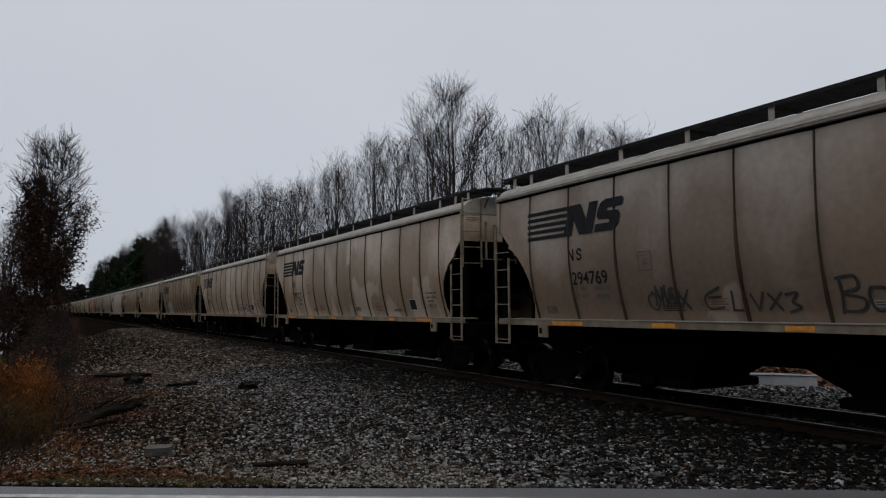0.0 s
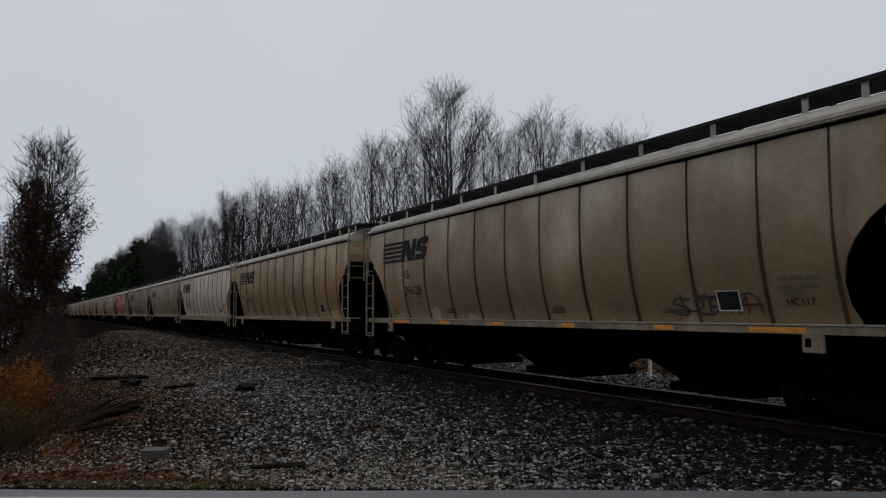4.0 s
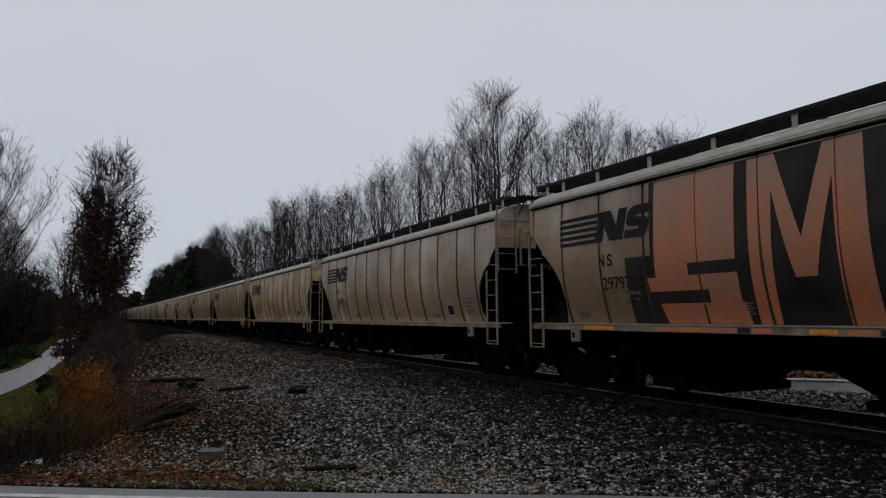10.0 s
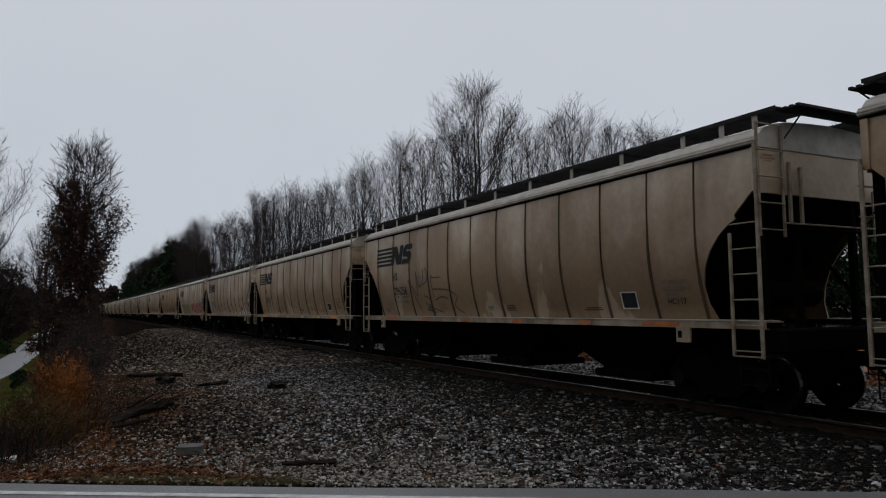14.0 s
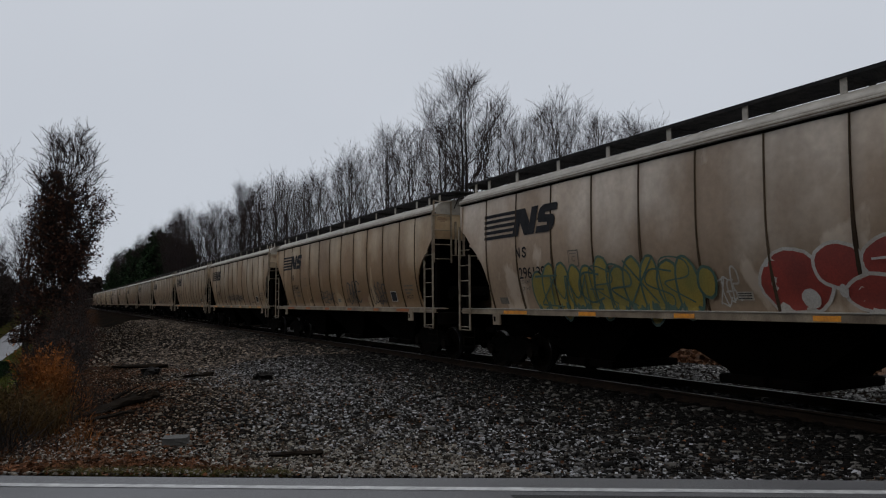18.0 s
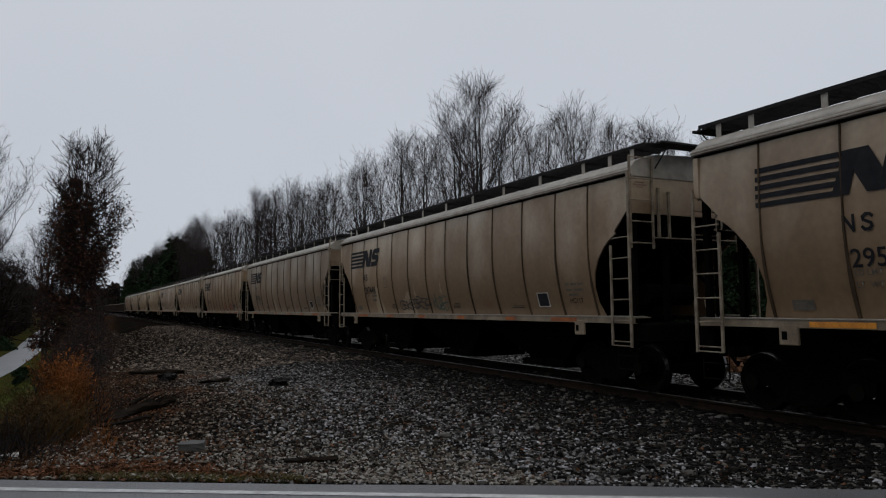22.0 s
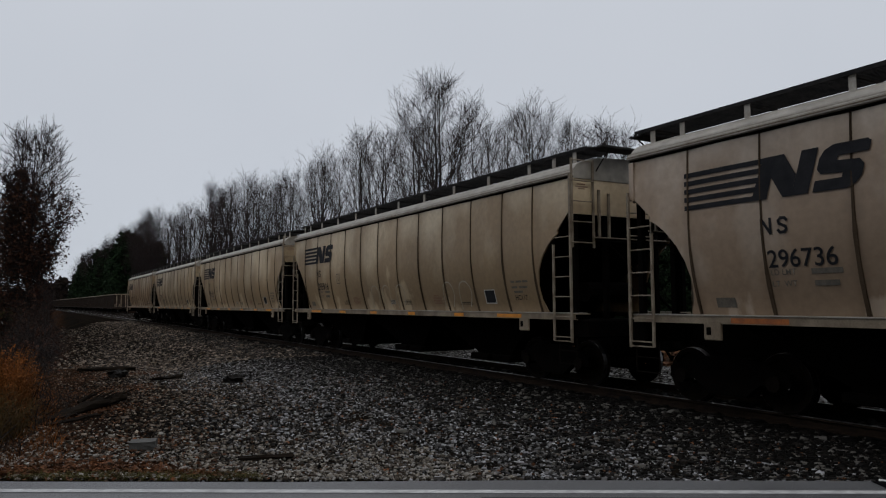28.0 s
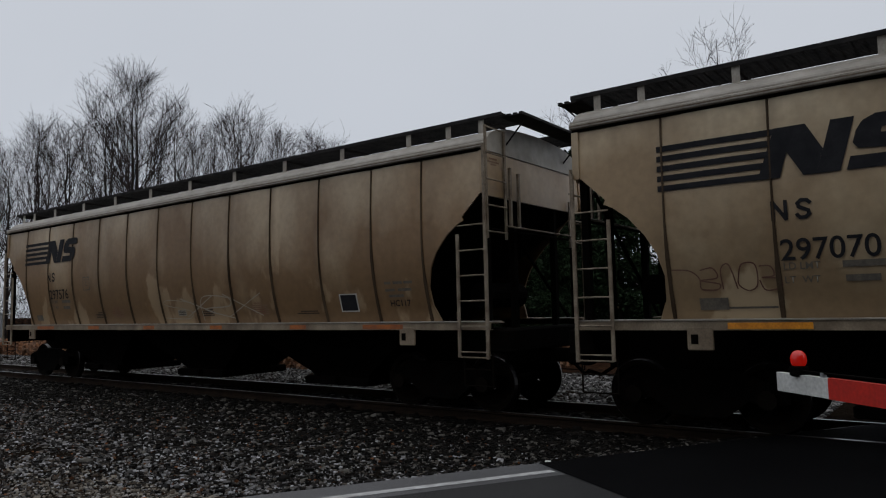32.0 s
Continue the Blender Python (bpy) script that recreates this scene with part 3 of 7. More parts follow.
# ---------------------------------------------------------------- gravel: loose ballast stones
def stones(name, count, region, size, seed, mat, label, flat=0.8, lift=0.0):
    rng = np.random.default_rng(seed)
    pts = region(rng, count)
    count = len(pts)
    base = np.array([(1, 1, 1), (-1, -1, 1), (-1, 1, -1), (1, -1, -1), (-1, 1, 1), (1, -1, 1), (1, 1, -1), (-1, -1, -1)], float) * 0.62
    quads = np.array([(0, 4, 1, 5), (0, 5, 3, 6), (0, 6, 2, 4), (7, 3, 5, 1), (7, 1, 4, 2)])
    v = base[None] * (1 + rng.uniform(-0.42, 0.42, (count, 8, 3)))
    v *= (size * rng.lognormal(0, 0.3, count))[:, None, None] * np.array([1.45, 0.9, flat])
    a = rng.uniform(0, 2 * np.pi, count)
    tilt = rng.normal(0, 0.5, count)
    ct, st = np.cos(tilt)[:, None], np.sin(tilt)[:, None]
    y, z = v[..., 1] * ct - v[..., 2] * st, v[..., 1] * st + v[..., 2] * ct
    ca, sa = np.cos(a)[:, None], np.sin(a)[:, None]
    x, y = v[..., 0] * ca - y * sa, v[..., 0] * sa + y * ca
    out = np.stack([x + pts[:, :1], y + pts[:, 1:2], z + pts[:, 2:3]], -1)
    faces = (quads[None] + 8 * np.arange(count)[:, None, None]).reshape(-1, 4)
    me = quick_mesh(name, out.reshape(-1, 3), faces, mat)
    return tagged(new(name, me), label, "gravel", kind="stuff")


def on_ground(x, y, lift=0.0):
    return np.stack([x, y, ground_z(x, y) + lift], 1)


def muddy(x, y):
    """Where leaf mould and mud have settled between the stones."""
    return x - 0.14 * y - 0.5 * np.sin(y * 0.55) - 0.25 * np.sin(x * 2.3 + y) + 1.1 * np.sin(x * 917.3 + y * 573.1) < 1.0


def near_gravel(rng, count):
    p = near_stones(rng, count)
    return p[~muddy(p[:, 0], p[:, 1])]


def muddy_gravel(rng, count):
    p = near_stones(rng, count)
    return p[muddy(p[:, 0], p[:, 1])]


def near_stones(rng, count):
    # denser towards the road
    y = 2.6 + 24.0 * rng.random(count) ** 1.8
    x = rng.uniform(-1.5, 9.4, count)
    keep = (road_side(x, y) > 0.02 + 0.35 * rng.random(count) ** 2) & (rng.random(count) < np.clip((x - 0.07 * y + 0.7) / 2.6, 0.14, 1.0) * np.clip((9.6 - x) / 4.0, 0.12, 0.85)) & (np.abs(x - 9.9) > 0.08)
    return on_ground(x[keep], y[keep], 0.008)


def roadside_gravel(rng, count):
    x = rng.uniform(-3.0, 4.2, count)
    y = 8.12 - 0.615 * x + 0.1 + np.abs(rng.normal(0, 1.5, count))
    return on_ground(x, y, 0.02)


def mid_gravel(rng, count):
    y = 24 + 60 * rng.random(count) ** 1.6
    x = rng.uniform(0.6, 9.5, count)
    keep = rng.random(count) < np.clip((x - 0.05 * y) / 2.5, 0.25, 1)
    return on_ground(x[keep], y[keep], 0.008)


def between_gravel(rng, count):
    y = 2.0 + 50 * rng.random(count) ** 1.5
    x = rng.uniform(9.2, 12.4, count)
    keep = (np.abs(x - 9.9) > 0.1) & (np.abs(x - 11.4) > 0.1) & (road_side(x, y) > 0.2)
    return on_ground(x[keep], y[keep], 0.006)


def beyond_gravel(rng, count):
    y = 2.0 + 50 * rng.random(count) ** 1.5
    x = rng.uniform(12.2, 19.5, count)
    keep = road_side(x, y) > 0.2
    return on_ground(x[keep], y[keep], 0.006)


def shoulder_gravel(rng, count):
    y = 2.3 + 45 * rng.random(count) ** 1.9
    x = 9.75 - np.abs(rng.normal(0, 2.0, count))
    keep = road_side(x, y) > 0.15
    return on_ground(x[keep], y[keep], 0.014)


stones("gravel", 150000, near_gravel, 0.0165, 11, STONE, "loose wet grey ballast stones beside the track")
stones("gravel", 150000, muddy_gravel, 0.0165, 11, MUDDY, "muddy brown ballast stones towards the verge")
stones("gravel", 11000, roadside_gravel, 0.0135, 16, TAN, "sandy pale gravel scattered along the road edge")
stones("gravel", 30000, mid_gravel, 0.034, 12, MUDDY, "loose wet grey ballast along the track shoulder")
stones("gravel", 16000, between_gravel, 0.05, 13, OILY_SHADED, "dark oily ballast between the rails, blackened for the train's shade")
stones("gravel", 34000, beyond_gravel, 0.025, 14, PALE, "grey ballast beyond the rails")
stones("gravel", 42000, shoulder_gravel, 0.026, 15, OILY_SHADED, "dark oily ballast along the near rail, blackened for the train's shade")


# ---------------------------------------------------------------- bare trees
def tube_cloud(segs, sides=3):
    """Many tapered tubes as one array: rows of ax, ay, az, bx, by, bz, ra, rb."""
    s = np.asarray(segs, float)
    a, b = s[:, 0:3], s[:, 3:6]
    d = b - a
    d /= np.maximum(np.linalg.norm(d, axis=1, keepdims=True), 1e-9)
    ref = np.where(np.abs(d[:, 2:3]) < 0.9, [[0, 0, 1.0]], [[1.0, 0, 0]])
    u = np.cross(d, ref)
    u /= np.linalg.norm(u, axis=1, keepdims=True)
    w = np.cross(d, u)
    t = 2 * np.pi * np.arange(sides) / sides
    ring = np.cos(t)[None, :, None] * u[:, None] + np.sin(t)[None, :, None] * w[:, None]
    v = np.concatenate([a[:, None] + ring * s[:, 6][:, None, None], b[:, None] + ring * s[:, 7][:, None, None]], 1)
    i = np.arange(sides)
    q = np.stack([i, (i + 1) % sides, sides + (i + 1) % sides, sides + i], 1)
    f = (q[None] + 2 * sides * np.arange(len(s))[:, None, None]).reshape(-1, 4)
    return v.reshape(-1, 3), f


def crown_radius(g, shape):
    """Half width of the crown, as a share of its widest, at g from its foot (0) to its top (1)."""
    return float(np.interp(g, [0.0, 0.12, 0.3, 0.5, 0.7, 0.85, 0.95, 1.0], shape))


EGG = (0.25, 0.52, 0.82, 1.0, 0.94, 0.70, 0.40, 0.12)
PLUME = (0.35, 0.6, 0.85, 0.98, 1.0, 0.84, 0.55, 0.2)


def bare_tree_forms(seed, height, first, lean, spread, counts, stems=1, rises=(0.16, 0.38), twig=0.0, shape=EGG):
    """Trunk and crown of a leafless tree: ascending limbs reach out to a rounded crown, then branches, and fine twigs that turn upwards."""
    rng = random.Random(seed)
    trunk, limbs = [], []
    thick = twig or height * 0.00056
    wide = spread * height

    def arc(p, mid, q, r, steps, wander, least):
        """A limb bent over a middle point."""
        pts = [(p.copy(), r)]
        for i in range(steps):
            t = (i + 1) / steps
            e = p * (1 - t) ** 2 + mid * (2 * t * (1 - t)) + q * t * t
            e += Vector((rng.gauss(0, wander), rng.gauss(0, wander), rng.gauss(0, wander))) * (t < 1)
            r2 = max(r * (1 - 0.8 * t), least)
            limbs.append((*pts[-1][0], *e, pts[-1][1], r2))
            pts.append((e, r2))
        return pts

    for st in range(stems):
        out = rng.uniform(0, 6.28)
        start = Vector((math.cos(out), math.sin(out), 0)) * (0.25 * (stems > 1)) + Vector((0, 0, -0.2))
        tip = Vector((rng.gauss(0, lean), rng.gauss(0, lean), 1)) * height * (0.98 if st == 0 else rng.uniform(0.82, 0.95))
        if stems > 1:
            tip += Vector((math.cos(out), math.sin(out), 0)) * wide * 0.2
        steps, pts, p = 14, [], start
        r0 = height * (0.0095 if stems == 1 else 0.0078)
        for i in range(steps):
            t = (i + 1) / steps
            q = start.lerp(tip, t) + Vector((rng.gauss(0, 0.0022), rng.gauss(0, 0.0022), 0)) * height
            ra, rb = r0 * (1 - i / steps) ** 0.9 + 0.01, r0 * (1 - t) ** 0.9 + 0.01
            trunk.append((*p, *q, ra, rb))
            pts.append((p.copy(), ra))
            p = q
        pts.append((p.copy(), 0.01))
        turn = rng.uniform(0, 6.28)
        for k in range(counts[0]):
            f = first + (0.93 - first) * ((k + rng.random()) / counts[0]) ** 1.05
            j = min(int(f * steps), steps - 1)
            base = pts[j][0].lerp(pts[j + 1][0], f * steps - j)
            az = turn + k * 2.4 + rng.uniform(-0.5, 0.5)
            top = min(f + rng.uniform(*rises) * (1.25 - f), 0.99)
            reach = wide * crown_radius((top - first) / (1 - first), shape) * rng.uniform(0.72, 1.05)
            way = Vector((math.cos(az), math.sin(az), 0))
            end = Vector((base.x, base.y, 0)) + way * reach + Vector((0, 0, top * height))
            mid = base.lerp(end, 0.5) + way * reach * 0.24 - Vector((0, 0, (end.z - base.z) * 0.12))
            b1 = arc(base, mid, end, pts[j][1] * 0.45 + 0.006, 7, 0.0045 * height, thick * 1.3)
            ln = (end - base).length
            for m in range(counts[1]):
                t = 0.22 + 0.78 * (m + rng.random()) / counts[1]
                i1 = min(int(t * 7), 6)
                pb = b1[i1][0].lerp(b1[i1 + 1][0], t * 7 - i1)
                along = (b1[i1 + 1][0] - b1[i1][0]).normalized()
                d2 = (along * 0.75 + Vector((rng.gauss(0, 0.5), rng.gauss(0, 0.5), rng.uniform(-0.05, 0.35)))).normalized()
                l2 = min(ln, height * 0.3) * (1.15 - 0.75 * t) * rng.uniform(0.3, 0.62) + height * 0.02
                e2 = pb + d2 * l2 + Vector((0, 0, 0.22 * l2))
                b2 = arc(pb, pb + d2 * l2 * 0.5, e2, b1[i1][1] * 0.6, 3, 0.003 * height, thick)
                for o in range(counts[2]):
                    u = (o + rng.random()) / counts[2] * 3
                    i2 = min(int(u), 2)
                    d3 = ((b2[i2 + 1][0] - b2[i2][0]).normalized() * 0.7 + Vector((rng.gauss(0, 0.6), rng.gauss(0, 0.6), rng.uniform(-0.3, 0.55)))).normalized()
                    p3 = b2[i2][0].lerp(b2[i2 + 1][0], u - i2)
                    l3 = rng.uniform(0.45, 1.0) * height / 15
                    e3 = p3 + d3 * l3 + Vector((0, 0, 0.12 * l3))
                    limbs.append((*p3, *e3, thick * 0.9, thick * 0.45))
                    for _ in range(counts[3]):
                        q4 = p3.lerp(e3, rng.uniform(0.3, 0.9))
                        e = q4 + (d3 + Vector((rng.gauss(0, 0.45), rng.gauss(0, 0.45), rng.uniform(0.0, 0.6)))).normalized() * rng.uniform(0.25, 0.55) * height / 15
                        limbs.append((*q4, *e, thick * 0.6, thick * 0.4))
    return trunk, limbs


def tree_proto(seed, height, first=0.3, lean=0.03, spread=0.2, counts=(26, 6, 4, 3), stems=1, rises=(0.16, 0.38), shape=EGG):
    trunk, limbs = bare_tree_forms(seed, height, first, lean, spread, counts, stems, rises, 0.0, shape)
    return quick_mesh("trunk", *tube_cloud(trunk, 7), BARK), quick_mesh("crown", *tube_cloud(limbs, 3), TWIG), height


def plant_tree(proto, x, y, height, turn, label, group="trees behind the train", squeeze=1.0, name="bare_tree"):
    t = tagged(new(name), label, "tree", group)
    part("trunk", proto[0], BARK, t)
    part("crown", proto[1], TWIG, t, "fine leafless winter crown")
    k = height / proto[2]
    t.matrix_world = Matrix.LocRotScale((x, y, float(ground_z(x, y)) - 0.05), Euler((0, 0, turn)), (k * squeeze, k * squeeze, k))
    return t


POPLAR = [tree_proto(21 + i, 18.0, 0.2, 0.025, 0.13 + 0.02 * (i % 3), (17, 7, 5, 1), rises=(0.28, 0.52), shape=PLUME) for i in range(6)]
BROAD = [tree_proto(41 + i, 20.0, 0.16, 0.03, 0.24, (18, 8, 5, 1), stems=1, rises=(0.32, 0.62)) for i in range(2)]
ROUND = [tree_proto(51 + i, 12.0, 0.3, 0.05, 0.30, (15, 6, 4, 2), rises=(0.1, 0.35)) for i in range(2)]
SPREADING = [tree_proto(56 + i, 14.0, 0.22, 0.05, 0.34, (14, 8, 6, 2), stems=2, rises=(0.25, 0.5)) for i in range(2)]
SCRUB = [tree_proto(61 + i, 9.0, 0.15, 0.07, 0.24, (14, 4, 3, 1), stems=1, rises=(0.1, 0.4)) for i in range(3)]

# height of the skyline over the track's far side: degrees right of the track, degrees above the eye
SKYLINE = [(2.5, 3.0), (3.9, 4.1), (5.5, 5.5), (7.4, 7.2), (9.5, 7.0), (12.6, 9.6), (14.7, 10.0), (17.5, 10.6), (20.5, 12.5), (23.5, 13.6), (26.0, 14.4), (29.0, 18.5), (31.5, 17.2), (33.2, 15.6), (35.5, 16.2), (37.3, 16.6), (41.0, 15.6), (43.5, 15.2), (46.5, 15.4), (52.0, 11.0), (58.0, 10.5), (63.0, 9.0), (70.0, 8.5), (76.0, 8.5), (85.0, 8.0)]


def skyline(az):
    return float(np.interp(az, [p[0] for p in SKYLINE], [p[1] for p in SKYLINE]))


def line_x(y):
    return float(np.interp(y, [0, 60, 110, 160, 260, 420, 600], [31, 31, 27, 21.5, 17.5, 14, 6]))


def build_far_woods():
    rng = random.Random(8)
    y = 4.0
    while y < 330:
        for row in range(2 if rng.random() < 0.8 else 1):
            x = line_x(y) + row * 5 + rng.uniform(-1.5, 1.5)
            yy = y + rng.uniform(-1, 1)
            az = math.degrees(math.atan2(x, yy))
            h = EYE + 0.3 + math.hypot(x, yy) * math.tan(radians(skyline(az))) * rng.uniform(0.85, 1.0) * (0.9 if row else 1)
            big = (28.0 < az < 30.6 or 32.5 < az < 47 and rng.random() < 0.25) and row == 0
            proto = BROAD[rng.randrange(2)] if big else POPLAR[rng.randrange(6)]
            plant_tree(proto, x, yy, h, rng.uniform(0, 6.28), "tall leafless tree with fine ascending grey branches", squeeze=rng.uniform(0.9, 1.15))
        y += 2.7 + y * 0.012
    for i, (az, el) in enumerate(((75.6, 20.3), (66.0, 16.0), (57.5, 13.0))):
        x = 31.5
        y = x / math.tan(radians(az))
        plant_tree(ROUND[i % 2], x, y, EYE + math.hypot(x, y) * math.tan(radians(el)), 2.0 * i, "bare round-headed tree standing clear of the woods", squeeze=0.85)


build_far_woods()


# ---------------------------------------------------------------- covered hopper cars
PITCH = 18.2
HALF = 8.365
SEAMS = [7.1, 5.8, 4.48, 3.16, 1.86, 0.56, -0.74, -2.04, -3.34, -4.69, -5.99, -7.1]
CUT_Z = [1.48, 1.75, 2.05, 2.35, 2.6, 2.85, 3.0, 3.06, 3.12, 3.5, 3.52, 4.2]
CUT_Y = [7.30, 7.18, 7.16, 7.24, 7.38, 7.60, 7.80, 7.93, 7.90, 8.30, 8.365, 8.365]


def half_width(z):
    """The section of the side: widest a little above the middle, tucked in below, leaning in to the eave."""
    if z < 2.9:
        return 1.65 - 0.26 * min((2.9 - z) / 1.42, 1.0) ** 1.9
    return 1.65 - 0.035 * min((z - 2.9) / 1.22, 1.0) ** 2.4


def swell(y):
    """How far a panel bulges between its two weld seams."""
    for a, b in zip(SEAMS, SEAMS[1:]):
        if b <= y <= a:
            u = (2 * y - a - b) / (a - b)
            return 0.014 * (1 - u * u)
    return 0.0


def roof_z(x):
    """Height of the roof: steep rounded shoulders and a nearly flat crown."""
    return float(np.interp(abs(x), [0, 0.45, 0.9, 1.2, 1.38, 1.5, 1.58, 1.63], [4.615, 4.60, 4.57, 4.52, 4.46, 4.40, 4.32, 4.24]))


def end_y(z):
    return float(np.interp(z, CUT_Z, CUT_Y))


def side_sheet(side):
    """The bulging side, cut back at both ends, every panel swollen a little between its weld seams."""
    zs = [1.47, 1.6, 1.75, 1.9, 2.05, 2.2, 2.35, 2.48, 2.6, 2.72, 2.85, 3.0, 3.06, 3.12, 3.3, 3.5, 3.52, 3.75, 4.0, 4.125]
    f = Form()
    cols = [a + (b - a) * i / 5 for a, b in zip(SEAMS, SEAMS[1:]) for i in range(5)] + [SEAMS[-1]]
    outer, inner = [], []
    for z in zs:
        e, w = end_y(z), half_width(z)
        row = [e, (e + SEAMS[0]) / 2] + cols + [(SEAMS[-1] - e) / 2, -e]
        outer.append([(side * (w + swell(c)), c, z) for c in row])
        inner.append([(side * (w - 0.03), c, z) for c in row])
    f.loft(outer, closed=False, caps=False)
    f.loft(inner, closed=False, caps=False)
    for i in (0, -1):
        f.loft([[r[i] for r in outer], [r[i] for r in inner]], closed=False, caps=False)
    f.loft([outer[0], inner[0]], closed=False, caps=False)
    me = f.mesh("side_sheet", PAINT["beige"], True)
    for edge in me.edges:
        a, b = (me.vertices[i].co for i in edge.vertices)
        if abs(a.y - b.y) < 1e-4 and any(abs(a.y - q) < 1e-4 for q in SEAMS):
            edge.use_edge_sharp = True
    return me


def on_side(y, z, lift=0.006):
    """A point on the side that faces the road."""
    return (-(half_width(z) + swell(y) + 0.003 + lift), y, z)


def ribbon(points, width, lift=0.006, f=None):
    """A painted stroke laid on the curved side: points are (y, z)."""
    f = f or Form()
    for (y0, z0), (y1, z1) in zip(points, points[1:]):
        d = math.hypot(y1 - y0, z1 - z0)
        if d < 1e-6:
            continue
        ny, nz = -(z1 - z0) / d * width / 2, (y1 - y0) / d * width / 2
        ey, ez = (y1 - y0) / d * width * 0.3, (z1 - z0) / d * width * 0.3
        a, b = (y0 - ey, z0 - ez), (y1 + ey, z1 + ez)
        m = max(1, int(d / 0.25))
        lo, hi = [], []
        for i in range(m + 1):
            t = i / m
            y, z = a[0] + (b[0] - a[0]) * t, a[1] + (b[1] - a[1]) * t
            lo.append(on_side(y - ny, z - nz, lift))
            hi.append(on_side(y + ny, z + nz, lift))
        f.loft([lo, hi], closed=False, caps=False)
    return f


def patch(f, y0, y1, z0, z1, lift=0.006):
    m = max(1, int(abs(z1 - z0) / 0.2))
    k = max(1, int(abs(y1 - y0) / 0.2))
    f.loft([[on_side(y0 + (y1 - y0) * j / k, z0 + (z1 - z0) * i / m, lift) for i in range(m + 1)] for j in range(k + 1)], closed=False, caps=False)
    return f


def lettering(text, y, z, height, wide=1.0, lift=0.008):
    """Stencilled characters on the side, reading towards the front of the car (to the viewer's right)."""
    cu = bpy.data.curves.new("characters", "FONT")
    cu.body, cu.size, cu.offset = text, height * 1.38, height * 0.012
    tmp = bpy.data.objects.new("characters", cu)
    scene.collection.objects.link(tmp)
    bpy.context.view_layer.update()
    me = bpy.data.meshes.new_from_object(tmp.evaluated_get(bpy.context.evaluated_depsgraph_get()))
    bpy.data.objects.remove(tmp)
    for v in me.vertices:
        px, pz = v.co.x * wide, v.co.y
        v.co = on_side(y - px, z + pz, lift)
    me.materials.clear()
    me.materials.append(LOGO)
    return me


def emblem(car):
    """Five stripes running into two slanted blocks."""
    f = Form()
    stripes = []
    top, low, left = 3.74, 3.14, 7.165
    for i in range(5):
        z = low + (top - low) * (i * 2 + 0) / 9.2
        h = (top - low) / 9.2 * 1.15
        end = 1.22 + 0.36 * (z - low) / (top - low)
        rows = [[on_side(left - end * j / 8, z, 0.008) for j in range(9)], [on_side(left - (end + 0.06) * j / 8, z + h, 0.008) for j in range(9)]]
        stripes.append(Form().loft(rows, closed=False, caps=False))

    def slab(pts, f=f):
        f.add([on_side(left - y - 0.28 * (z - low), z, 0.011) for y, z in pts], [tuple(range(len(pts)))])

    slab([(1.22, low), (1.47, low), (1.47, top), (1.26, top)])
    slab([(1.47, top), (1.47, low + 0.3), (1.72, low), (1.86, low), (1.86, low + 0.28), (1.60, top)])
    slab([(1.86, low), (2.10, low), (2.10, top), (1.86, top)])
    # last block: a slanted slab with two slits cut into it
    second = Form()
    slab([(2.16, low), (2.62, low), (2.72, low + 0.05), (2.78, low + 0.14), (2.78, low + 0.28), (2.70, low + 0.36), (2.40, low + 0.38), (2.40, low + 0.44), (2.80, low + 0.44), (2.80, top - 0.04), (2.74, top), (2.30, top), (2.19, top - 0.06), (2.15, top - 0.16), (2.15, top - 0.30), (2.22, top - 0.37), (2.52, top - 0.39), (2.52, top - 0.45), (2.16, top - 0.45)], second)
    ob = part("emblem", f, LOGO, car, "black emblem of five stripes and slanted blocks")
    part("block", second, LOGO, ob)
    for g in stripes:
        part("stripe", g, LOGO, ob)


